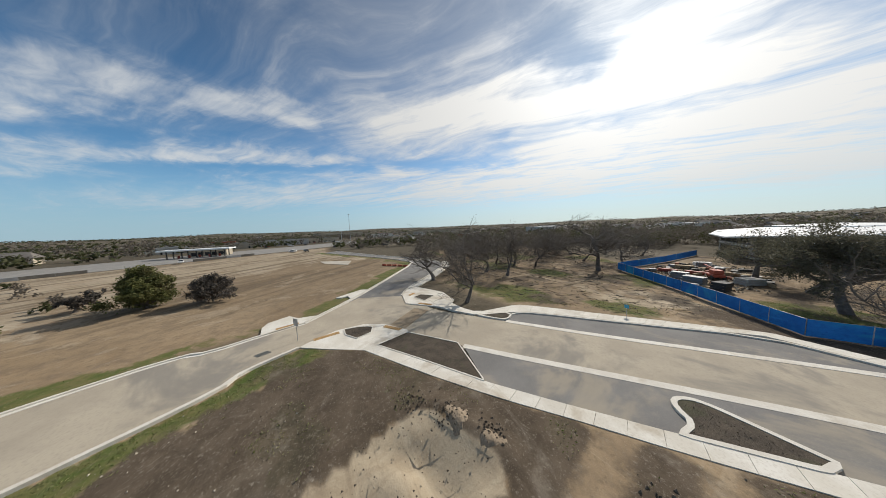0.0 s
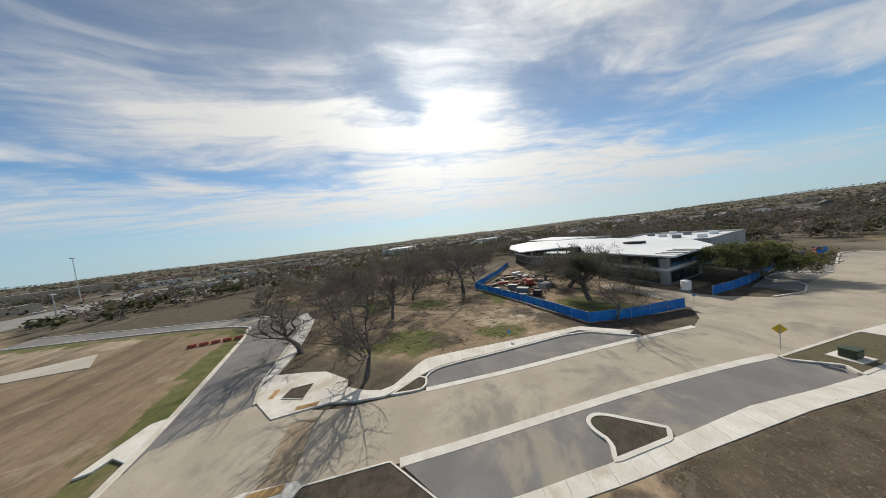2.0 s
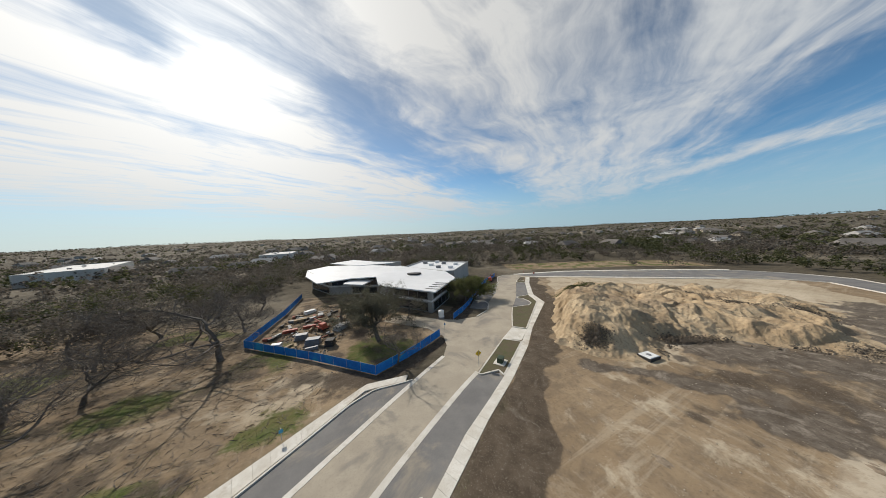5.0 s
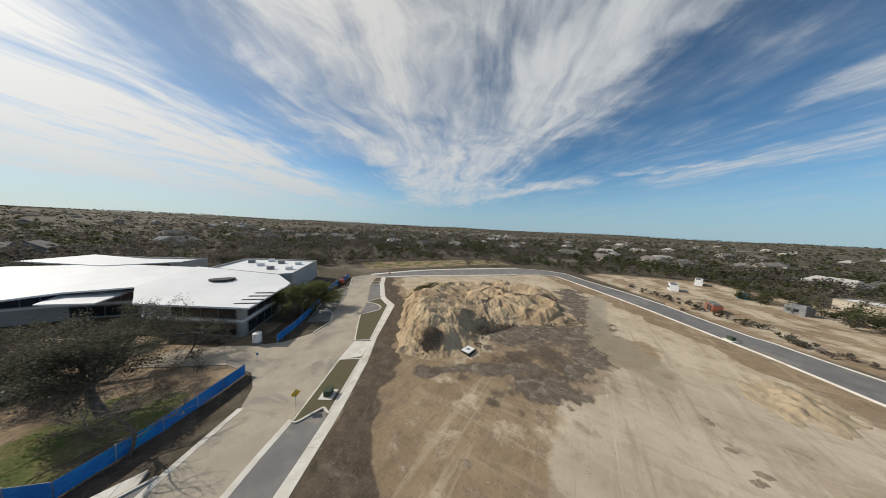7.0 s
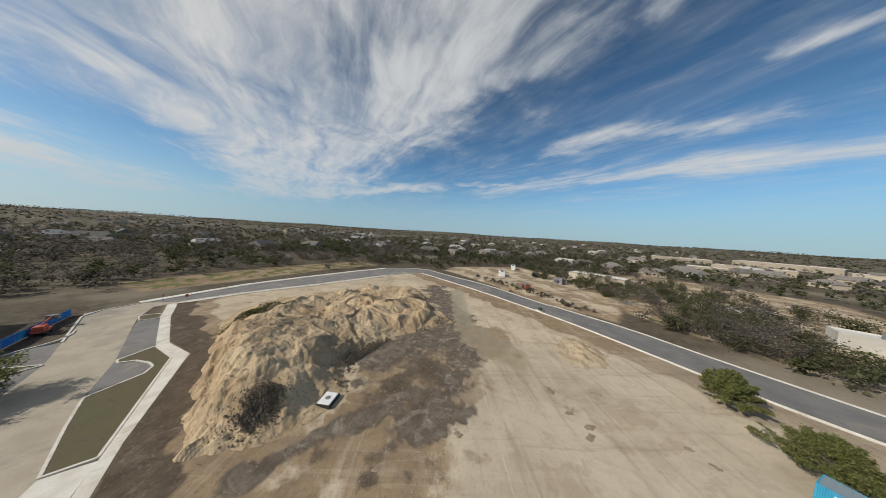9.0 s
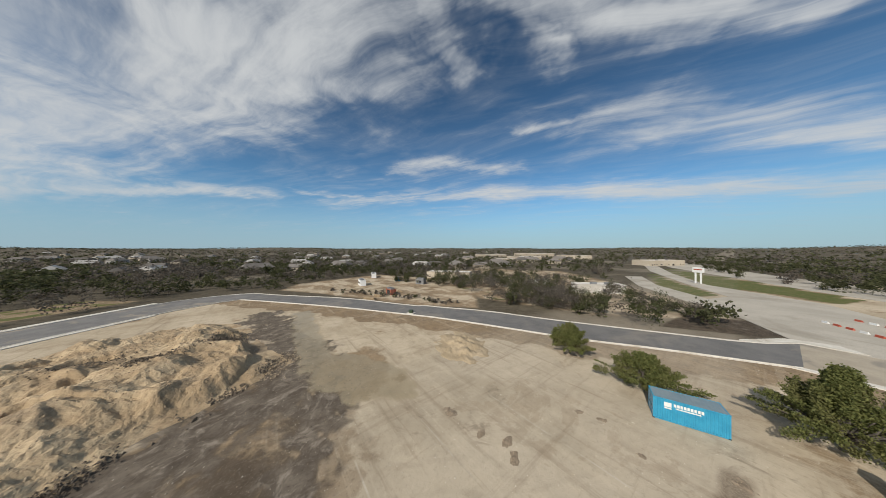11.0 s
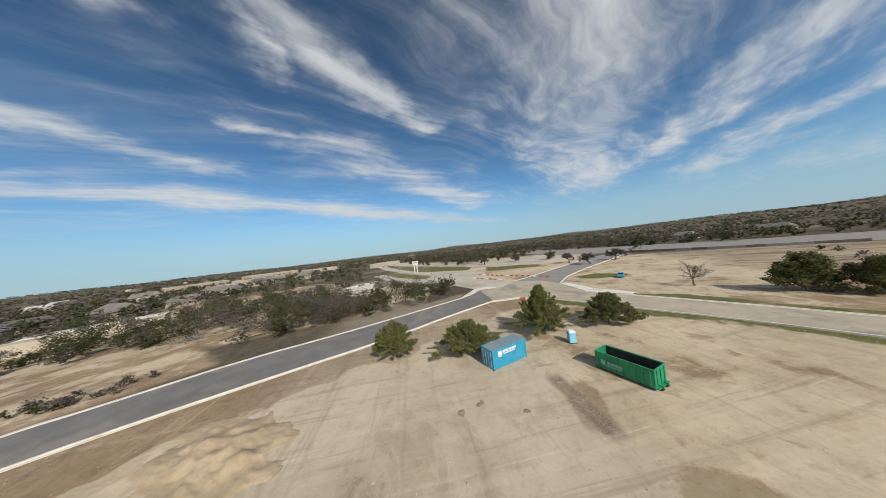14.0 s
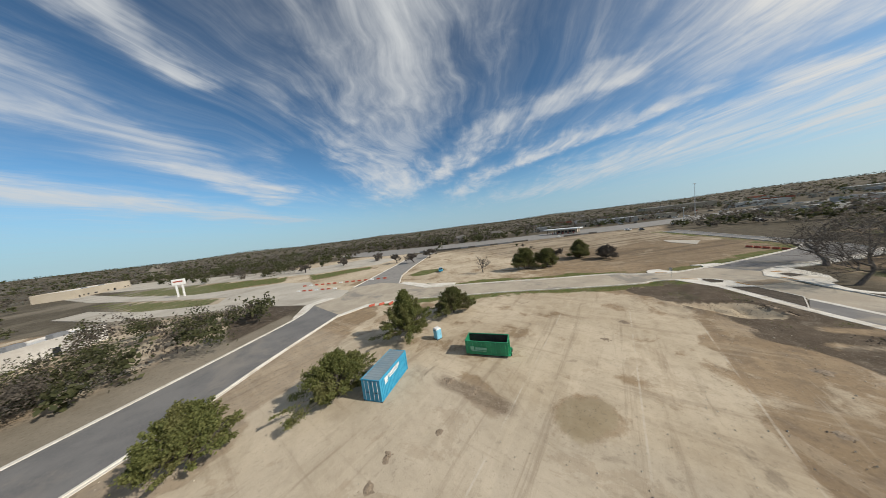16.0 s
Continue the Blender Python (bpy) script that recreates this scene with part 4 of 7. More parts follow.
STREET_EDGES = empty("kerb_line", Matrix(), "pale concrete kerbs and gutters of the streets", "kerb", kind="structure")
for line, wide in ((B_NEAR, 0.25), (B_FAR, 0.25), (C_LEFT, 0.3), (C_RIGHT, 0.3), (D_NEAR, 0.3), (D_FAR, 0.55), (E_NEAR, 0.4), (E_FAR, 0.5), (A_FAR_KERB, 0.2),
                   ([(-11.2, 51.7), (-7.7, 56.3)], 0.25), ([(0.4, 84.5), (2.2, 93.0), (4.6, 104.0), (13.6, 105.6)], 0.3),
                   ([(30.5, -88.0), (24.5, -97.0), (-14.0, -162.0)], 0.45), ([(15.0, -78.0), (9.0, -97.0), (-28.0, -156.0)], 0.45),
                   ([(-7.6, 56.4), (-6.2, 63.7), (-9.8, 65.0), (-10.4, 66.6), (-9.8, 69.2), (-7.4, 73.6), (-1.9, 74.5)], 0.25), ([(-1.9, 74.6), (-5.4, 78.0), (-5.8, 81.0), (-4.8, 84.2), (-0.6, 85.4), (1.6, 88.0), (2.2, 90.6)], 0.25)):
    kerb("kerb", line, STREET_EDGES, wide, 0.19)
for line, half in ((A_STRIP_NEAR, 0.36), (A_STRIP_FAR[1:], 0.34)):
    p = resample(smooth(line, 1), 1.5)
    part("gutter", band(offset(p, half), offset(p, -half), -0.1, 0.075), KERB, STREET_EDGES)
for line in (B_NEAR, B_FAR, C_LEFT, D_NEAR, D_FAR):
    side = -0.45 if line in (B_NEAR, C_LEFT) else 0.45
    side = -side if line in (D_NEAR,) else side
    p = resample(smooth(line, 1), 1.5)
    a, b = offset(p, 0.1 if side > 0 else -0.1), offset(p, side)
    part("gutter", band(a, b, -0.1, 0.07) if side < 0 else band(b, a, -0.1, 0.07), KERB, STREET_EDGES)


def island(outline, material, label, kerb_wide=0.3, top=0.165, round_off=1):
    thing = empty("planted_island", Matrix(), label, "planting bed", "kerbed planting beds", "structure")
    p = resample(smooth(outline + outline[:1], round_off), 0.35)[:-1]
    inner = offset(p, 0.35 * kerb_wide, True)
    if abs(np.sum(inner - p)) and inside(outline, inner[:1, 0], inner[:1, 1])[0] < 0:
        inner = offset(p, -0.35 * kerb_wide, True)
    part("soil", prism(bmesh.new(), [tuple(q) for q in inner], -0.05, top), material, thing)
    rims = [offset(p, d, True) for d in (kerb_wide / 2, -kerb_wide / 2)]
    part("kerb", band(*(np.r_[rim, rim[:1]] for rim in rims), -0.1, 0.2), KERB, thing)
    return inner


ISLANDS = [
    island([(-34.1, -13.1), (-36.5, -10.3), (-33.4, -5.1), (-27.6, -3.9), (-31.0, -8.6)], SOIL, "large kerbed bed of dark bare soil", 0.12, 0.165, 0),
    island([(-22.2, 5.3), (-22.7, 6.7), (-23.8, 6.9), (-24.5, 7.5), (-24.4, 8.4), (-23.8, 9.0), (-22.9, 9.4), (-19.2, 10.9)], SOIL, "pointed kerbed bed of dark mulch"),
    island([(-13.5, 27.5), (-7.2, 38.7), (-3.8, 37.4), (-9.6, 26.9), (-10.1, 28.3), (-13.1, 27.2)], LAWN_SOIL, "kerbed bed of soil and thin grass", 0.26, 0.165, 0),
    island([(-3.7, 44.6), (-1.9, 52.0), (-0.2, 58.0), (5.0, 59.5), (6.2, 61.2), (6.2, 63.0), (5.3, 65.6), (3.7, 66.8), (3.8, 68.0), (8.2, 69.8), (8.4, 62.4), (-0.9, 43.4)], LAWN_SOIL, "long kerbed bed of thin brown grass with a curled tip", 0.26, 0.165, 0),
    island([(-38.3, -17.8), (-38.8, -16.2), (-38.6, -14.6), (-37.1, -14.4), (-35.8, -15.6), (-36.9, -17.2)], SOIL, "small pointed bed of dark soil", 0.1, 0.165, 0),
    island([(-49.4, -10.3), (-50.7, -9.2), (-49.6, -6.9), (-47.2, -8.5)], SOIL, "small diamond bed of dark soil", 0.1, 0.165, 0),
    island([(-40.0, -1.5), (-40.2, 2.2), (-39.3, 2.6), (-38.4, 1.9), (-38.2, 1.2), (-38.6, 0.4)], SOIL, "small pointed bed of dark mulch", 0.22, 0.17, 0),
    island([(9.8, 88.8), (12.5, 87.5), (14.0, 91.0), (10.6, 93.2)], LAWN_SOIL, "small kerbed spur of thin grass", 0.25),
]
TACTILE = surface("ochre_tactile", [(0.42, 0.26, 0.11), (0.50, 0.32, 0.15), (0.34, 0.22, 0.10)], 1.0, 14.0, 0.9, 0.2, 0.01)
for x, y, turn, long in ((-36.9, -19.2, 125, 2.6), (-37.9, -12.2, 60, 2.4), (-45.6, -8.4, 60, 2.2), (-51.2, -10.8, 150, 1.6), (-40.4, -25.4, 130, 2.4)):
    pad = empty("tactile_pad", pose(x, y, 0.14, 0, 0, turn), "ochre ribbed tactile pad on a pavement ramp", "tactile pad", "tactile pads")
    plate = part("plate", box(bmesh.new(), (long, 0.6, 0.02), (0, 0, 0.008)), TACTILE, pad)
    for k in range(5):
        part("rib", box(bmesh.new(), (long * 0.96, 0.05, 0.012), (0, -0.24 + 0.12 * k, 0.024)), TACTILE, plate)

# stones and clods strewn over beds and bare soil
DICE = np.random.RandomState(7)


def strewn(name, x, y, z, size, material, label, category):
    """Many small angular lumps, joined."""
    n = len(x)
    base = np.array([(1, 0, -0.3), (-0.5, 0.87, -0.3), (-0.5, -0.87, -0.3), (0, 0.1, 0.8)])
    verts = base[None] * (size[:, None, None] * DICE.uniform(0.6, 1.4, (n, 4, 3)))
    turn = DICE.uniform(0, 2 * math.pi, n)
    c, s = np.cos(turn)[:, None], np.sin(turn)[:, None]
    vx, vy = verts[..., 0] * c - verts[..., 1] * s, verts[..., 0] * s + verts[..., 1] * c
    verts = np.stack([vx + x[:, None], vy + y[:, None], verts[..., 2] + z[:, None]], -1).reshape(-1, 3)
    i = 4 * np.arange(n)[:, None]
    faces = np.concatenate([i + np.array(f) for f in ((0, 1, 3), (1, 2, 3), (2, 0, 3))])
    return part(name, (verts.tolist(), faces.tolist()), material, None, label, category=category, kind="stuff")


ROCK = surface("limestone_rubble", [(0.46, 0.40, 0.31), (0.56, 0.51, 0.42), (0.34, 0.28, 0.21)], 1.5, 9.0, 1.0, 0.3, 0.02)
CLOD = surface("dark_clods", [(0.10, 0.08, 0.06), (0.15, 0.12, 0.09), (0.21, 0.175, 0.135)], 1.5, 9.0, 1.0, 0.3, 0.02)

# ---- the dirt mound ----
MOUND = [(2.2, 36.6), (4.4, 43.0), (7.0, 49.5), (12.0, 60.0), (19.6, 76.0), (30.0, 84.0), (46.0, 82.0), (64.0, 74.0), (78.0, 62.0), (76.0, 50.0), (62.0, 38.6), (51.5, 27.2), (43.5, 31.0), (36.0, 35.0), (28.0, 36.5), (22.0, 35.0), (18.0, 29.0), (9.0, 29.6)]


def heaps():
    """Tipped loads: where each stands, its height and its spread."""
    big = [(7.5, 39.5, 4.2), (10.3, 44.9, 5.9), (13.7, 49.9, 6.4), (17.4, 43.6, 5.0), (15.5, 39.1, 3.6), (19.1, 55.7, 5.4), (23.8, 48.5, 4.6), (22.9, 40.9, 3.4), (25.9, 62.9, 4.8), (31.3, 47.6, 4.2),
           (31.9, 40.9, 3.0), (38.8, 46.3, 4.0), (40.5, 40.0, 2.8), (46.8, 45.8, 3.6), (47.5, 37.0, 2.6), (54.8, 46.3, 3.2), (56.5, 40.0, 2.4), (62.7, 51.2, 2.8), (37.6, 55.7, 3.4), (47.6, 57.5, 3.2), (33.3, 68.3, 3.6), (51.3, 68.3, 2.6)]
    dice = random.Random(23)
    out = [(x, y, 1.12 * h, 1.12 * h * dice.uniform(2.0, 3.0), dice.uniform(0, 6.28), dice.randint(3, 5)) for x, y, h in big]
    while len(out) < 38:
        x, y = dice.uniform(4, 74), dice.uniform(31, 84)
        room = float(inside(MOUND, np.array([x]), np.array([y]))[0])
        if room > 2.5:
            h = min(0.6 * room, dice.uniform(1.2, 2.8))
            out.append((x, y, h, h * dice.uniform(1.3, 1.9), dice.uniform(0, 6.28), dice.randint(3, 6)))
    return out


HEAPS = heaps()


def grain(x, y, size, seed, octaves=4, ridged=False):
    """Lattice noise between 0 and 1; ridged: sharp crests as on washed-out dirt."""
    out, weight, total = np.zeros(x.shape), 1.0, 0.0
    for k in range(octaves):
        u, v = x / size * 2.0 ** k + 17.3 * k, y / size * 2.0 ** k - 9.1 * k
        i, j = np.floor(u), np.floor(v)
        fu, fv = u - i, v - j
        fu, fv = fu * fu * (3 - 2 * fu), fv * fv * (3 - 2 * fv)

        def corner_of(a, b):
            h = np.sin((i + a) * 127.1 + (j + b) * 311.7 + (seed + k) * 74.7) * 43758.5453
            return h - np.floor(h)

        value = (corner_of(0, 0) * (1 - fu) + corner_of(1, 0) * fu) * (1 - fv) + (corner_of(0, 1) * (1 - fu) + corner_of(1, 1) * fu) * fv
        out += weight * (1 - np.abs(2 * value - 1) if ridged else value)
        total += weight
        weight *= 0.52
    return out / total


def mound_height(x, y):
    """Loads of dirt tipped side by side, slumped and washed out between."""
    x0, y0 = x, y
    d = inside(MOUND, x, y)
    x = x0 + 1.3 * waves(x0, y0, 9.0, 51, 2) + 0.7 * (grain(x0, y0, 2.4, 61, 3) - 0.5)
    y = y0 + 1.3 * waves(x0, y0, 9.0, 53, 2) + 0.7 * (grain(x0, y0, 2.4, 62, 3) - 0.5)
    z = 1.3 * step(0.0, 6.0, d + 1.2 * waves(x, y, 9.0, 41))
    for hx, hy, h, r, turn, lobes in HEAPS:
        a, far = np.arctan2(y - hy, x - hx), np.hypot(x - hx, y - hy)
        far = far * (1 + 0.10 * np.sin(lobes * a + turn) + 0.07 * np.sin((2 * lobes + 3) * a - turn))
        f = far / r
        cone = h * np.where(f < 0.25, 0.86 - 1.6 * f * f, 0.96 - 0.8 * f)
        z = np.maximum(z, cone)
    edge = step(-0.2, 6.0, d + 0.8 * waves(x0, y0, 5.0, 47))
    crest, rills = grain(x0, y0, 7.5, 63, 4, True), grain(0.8 * x0 - 0.6 * y0, 0.35 * (0.6 * x0 + 0.8 * y0), 1.6, 66, 3, True)
    z = z * edge * (0.86 + 0.22 * crest) + edge * (0.5 * (crest - 0.55) + 0.30 * (rills - 0.5) + 0.26 * (grain(x0, y0, 1.3, 64, 3, True) - 0.5) + 0.18 * (grain(x0, y0, 0.7, 65, 2) - 0.5))
    # ledges where the side has slipped
    slip = grain(x0, y0, 9.0, 67, 2)
    z = z - 0.7 * edge * step(0.0, 0.04, slip - 0.55) * step(0.30, 0.06, slip - 0.55)
    hollow = np.exp(-(((x0 - 15.4) / 3.0) ** 2 + ((y0 - 31.0) / 3.0) ** 2))
    return z * (1 - 0.9 * hollow), d


def build_mound():
    gx, gy = np.arange(-1, 82, 0.25), np.arange(26, 88, 0.25)
    x, y = np.meshgrid(gx, gy)
    z, d = mound_height(x, y)
    z = np.where(d > 0, z, np.minimum(z, 0)) - 0.3 * step(0.9, -0.2, d)
    w, h = len(gx), len(gy)
    i = np.arange(w * h).reshape(h, w)
    faces = np.stack([i[:-1, :-1].ravel(), i[:-1, 1:].ravel(), i[1:, 1:].ravel(), i[1:, :-1].ravel()], -1)
    keep = (d.ravel()[faces] > -0.5).any(1)
    faces = faces[keep]
    used = np.unique(faces)
    back = np.zeros(w * h, int)
    back[used] = np.arange(len(used))
    verts = np.stack([x.ravel(), y.ravel(), z.ravel()], -1)[used]
    ob = part("dirt_mound", (verts.tolist(), back[faces].tolist()), BOULDER_DIRT, None, "large furrowed mound of tan excavated dirt on the lot", category="dirt mound")
    return ob


build_mound()

# ---- vegetation ----


def leaf_material(name, low, high, other):
    m = bpy.data.materials.new(name)
    m.use_nodes = True
    n = Nodes(m.node_tree)
    luck = n.add("ShaderNodeNewGeometry").outputs["Random Per Island"]
    where = n.add("ShaderNodeNewGeometry").outputs["Position"]
    colour = n.mix(luck, low, high)
    colour = n.mix(n.ramp(n.noise(where, 0.35, 3.0), 0.45, 0.65, 0.0, 0.6), colour, other)
    shade = n.add("ShaderNodeBsdfPrincipled", {"Base Color": colour, "Roughness": 0.75, "Specular IOR Level": 0.25})
    glow = n.add("ShaderNodeBsdfTranslucent", {"Color": colour})
    both = n.add("ShaderNodeMixShader", {0: 0.38})
    n.tree.links.new(shade.outputs[0], both.inputs[1])
    n.tree.links.new(glow.outputs[0], both.inputs[2])
    n.tree.links.new(both.outputs[0], n.add("ShaderNodeOutputMaterial").inputs[0])
    return m


OAK_LEAF = leaf_material("oak_leaf", (0.095, 0.112, 0.036), (0.205, 0.215, 0.072), (0.20, 0.185, 0.078))
GREY_LEAF = leaf_material("dull_leaf", (0.085, 0.083, 0.055), (0.155, 0.147, 0.102), (0.12, 0.11, 0.08))
BUSH_LEAF = leaf_material("bush_leaf", (0.080, 0.092, 0.032), (0.17, 0.172, 0.062), (0.155, 0.138, 0.068))
TWIG = leaf_material("bare_twig", (0.085, 0.073, 0.062), (0.145, 0.126, 0.108), (0.11, 0.095, 0.08))
FAR_GREEN = leaf_material("far_evergreen", (0.045, 0.053, 0.022), (0.105, 0.110, 0.048), (0.090, 0.085, 0.048))
FAR_GREY = leaf_material("far_bare_wood", (0.095, 0.082, 0.066), (0.175, 0.153, 0.127), (0.135, 0.110, 0.085))


def cards(name, middles, sizes, material, parent=None, label="", dice=None, narrow=0.62, flat=0.0, **tags):
    """Many small tilted leaf faces, joined into one mesh."""
    dice = dice or DICE
    n = len(middles)
    a = dice.normal(size=(n, 3))
    a[:, 2] *= 1 - flat
    a /= np.linalg.norm(a, axis=1)[:, None]
    b = np.cross(a, dice.normal(size=(n, 3)))
    b /= np.linalg.norm(b, axis=1)[:, None]
    s = np.asarray(sizes)[:, None] * np.ones((n, 1))
    m = np.asarray(middles)
    corners = np.stack([m - a * s, m + b * s * narrow, m + a * s, m - b * s * narrow], 1).reshape(-1, 3)
    mesh = bpy.data.meshes.new(name)
    mesh.vertices.add(4 * n)
    mesh.vertices.foreach_set("co", corners.astype(np.float32).ravel())
    mesh.loops.add(4 * n)
    mesh.loops.foreach_set("vertex_index", np.arange(4 * n, dtype=np.int32))
    mesh.polygons.add(n)
    mesh.polygons.foreach_set("loop_start", np.arange(0, 4 * n, 4, dtype=np.int32))
    mesh.update(calc_edges=True)
    mesh.materials.append(material)
    ob = new(name, mesh)
    ob.parent = parent
    return tagged(ob, label, **tags)


class Limbs:
    """Tapered bent tubes, gathered into one mesh."""

    def __init__(self):
        self.verts, self.faces = [], []

    def tube(self, points, radii, sides):
        base = len(self.verts)
        for k, (p, r) in enumerate(zip(points, radii)):
            ahead = (points[min(k + 1, len(points) - 1)] - points[max(k - 1, 0)]).normalized()
            u = ahead.cross(Vector((0.31, 0.17, 0.93)) if abs(ahead.z) < 0.9 else Vector((1, 0, 0))).normalized()
            v = ahead.cross(u)
            for s in range(sides):
                w = 2 * math.pi * s / sides
                self.verts.append(p + (u * math.cos(w) + v * math.sin(w)) * r)
        for k in range(len(points) - 1):
            for s in range(sides):
                t = (s + 1) % sides
                self.faces.append((base + k * sides + s, base + k * sides + t, base + (k + 1) * sides + t, base + (k + 1) * sides + s))


def grow(dice, limbs, tips, start, ahead, length, radius, level, levels, spread, droop, lead):
    """A limb and all that grows from it; limbs: one list of tubes for thick wood and one for thin."""
    bits = 4 if level < levels else 3
    bow = 0.24 if level < 2 else 0.2
    points, way = [start], ahead.copy()
    for _ in range(bits):
        way = (way + Vector((dice.gauss(0, bow), dice.gauss(0, bow), dice.gauss(0.03, 0.7 * bow) - droop))).normalized()
        points.append(points[-1] + way * (length / bits))
    radii = [radius * (1 - 0.55 * k / bits) for k in range(bits + 1)]
    limbs[0 if level < 2 else 1].tube(points, radii, 7 if level == 0 else 5 if level < 3 else 3)
    if level == levels:
        tips.append(points[-1])
        tips.append(points[-2])
        return
    for k in range(dice.choice((3, 3, 4)) if level else dice.choice((4, 5))):
        leader = lead and k == 0
        at = 1.0 if leader else dice.uniform(0.35, 1.0) if level else dice.uniform(0.62, 1.0)
        i = min(int(at * bits), bits - 1)
        where = points[i].lerp(points[i + 1], at * bits - i)
        side = Vector((dice.gauss(0, 1), dice.gauss(0, 1), dice.gauss(0.25, 0.5))).normalized()
        much = 0.45 * spread if leader else spread
        out = (way * (1 - much) + side * much).normalized()
        grow(dice, limbs, tips, where, out, length * (dice.uniform(0.78, 0.92) if leader else dice.uniform(0.6, 0.85)), radius * (dice.uniform(0.62, 0.76) if leader else dice.uniform(0.44, 0.6)), level + 1, levels, spread, droop, lead)


def tree(x, y, height, seed, label, trunk=0.3, levels=4, spread=0.62, droop=0.0, leaves=0, leaf=None, leaf_size=0.2, lean=(0, 0), wide=1.0, category="tree", group="", name="tree", bark=None):
    dice = random.Random(seed)
    thing = empty(name, pose(x, y, float(lie(np.array([x]), np.array([y]))[0]) - 0.05), label, category, group)
    limbs, tips = (Limbs(), Limbs()), []
    stem = height * (0.16 if leaves else 0.25)
    grow(dice, limbs, tips, Vector((0, 0, 0)), Vector((lean[0], lean[1], 1)).normalized(), stem, height * 0.028 * trunk / 0.3, 0, levels, spread, droop, not leaves)
    top = max(v.z for part_of in limbs for v in part_of.verts)
    k = height / top
    for these in limbs:
        these.verts = [Vector((v.x * k * wide, v.y * k * wide, v.z * k)) for v in these.verts]
    part("trunk", ([tuple(v) for v in limbs[0].verts], limbs[0].faces), bark or BARK, thing)
    if limbs[1].verts:
        part("branching", ([tuple(v) for v in limbs[1].verts], limbs[1].faces), bark or BARK, thing, kind="stuff")
    rng = np.random.RandomState(seed)
    t = np.array([(p.x * k * wide, p.y * k * wide, p.z * k) for p in tips])
    if leaves:
        pick = t[rng.randint(0, len(t), leaves)]
        middles = pick + rng.normal(0, 1, (leaves, 3)) * height * 0.045
        middles[:, 2] = np.maximum(middles[:, 2], 0.25)
        cards("crown", middles, rng.uniform(0.6, 1.3, leaves) * leaf_size, leaf or OAK_LEAF, thing, "", rng, kind="stuff")
    else:
        n = min(len(t) * 3, 4000)
        pick = t[rng.randint(0, len(t), n)]
        cards("crown", pick + rng.normal(0, 1, (n, 3)) * height * 0.034, rng.uniform(0.25, 0.65, n), TWIG, thing, "", rng, 0.022, kind="stuff")
    return thing


OAKS = "young live oaks beside the container"
GROVE = "bare trees of the grove"
for k, (x, y, h, wide, lean) in enumerate(((-45.6, -2.0, 13.5, 1.0, (0.12, 0.1)), (-61.6, -6.6, 13.0, 1.35, (-0.35, 0.1)), (-62.0, 10.3, 12.5, 1.1, (0.1, 0.0)), (-75.0, 17.0, 11.0, 1.25, (0.0, 0.2)),
                                           (-62.6, 33.0, 14.0, 1.15, (0.0, 0.1)), (-76.2, 39.0, 11.0, 1.1, (0.1, 0.0)), (-74.0, 2.0, 12.0, 1.2, (0.0, 0.1)), (-72.0, 22.0, 10.0, 1.1, (0.2, 0.0)),
                                           (-84.0, 30.0, 11.0, 1.2, (0.0, 0.0)), (-88.0, 56.0, 11.0, 1.1, (0.1, 0.1)), (-92.0, 14.0, 12.0, 1.2, (0.0, 0.1)), (-80.0, 62.0, 10.5, 1.1, (0.0, 0.1)), (-100.0, 36.0, 11.0, 1.2, (0.1, 0.0)), (-68.0, 7.0, 10.5, 1.2, (0.1, 0.1)), (-79.0, 13.0, 11.0, 1.1, (0.0, 0.1)), (-90.0, 44.0, 10.0, 1.2, (0.1, 0.0)), (-70.0, 46.0, 11.5, 1.1, (0.0, 0.1)), (-86.0, 4.0, 10.0, 1.2, (0.0, 0.0)))):
    tree(x, y, h, 210 + k, "bare grey tree with crooked limbs in dry grass" if k else "tall bare tree with crooked limbs at the street corner", 0.21, 5, 0.62, 0.0, 0, None, 0.2, lean, 1.3 * wide, group=GROVE)
YARD_OAKS = "old oaks inside the fence"
tree(-33.5, 39.4, 10.5, 301, "old live oak with dull grey-green crown behind the fence", 0.13, 4, 0.7, 0.0, 30000, GREY_LEAF, 0.105, group=YARD_OAKS, wide=1.35)
tree(-27.4, 30.4, 9.0, 302, "leaning oak with bare crooked limbs behind the fence", 0.16, 4, 0.66, 0.0, 0, None, 0.10, group=YARD_OAKS, wide=1.35)
tree(-40.4, 48.0, 9.5, 303, "old live oak with dull grey-green crown in the yard", 0.12, 4, 0.7, 0.0, 14000, GREY_LEAF, 0.10, group=YARD_OAKS, wide=1.35)
tree(-47.0, 49.0, 8.0, 304, "thin grey oak beside stacked materials", 0.15, 4, 0.7, 0.01, 5000, GREY_LEAF, 0.11, group=YARD_OAKS, wide=1.3)
tree(-13.6, 62.5, 7.5, 305, "leafy oak between the building and the street", 0.15, 4, 0.7, 0.0, 14000, BUSH_LEAF, 0.15, group=YARD_OAKS, wide=1.3)
tree(-10.5, 69.0, 7.0, 306, "leafy oak beside the parking bays", 0.15, 4, 0.7, 0.0, 13000, OAK_LEAF, 0.15, group=YARD_OAKS, wide=1.3)
FIELD = "bushes on the open field"


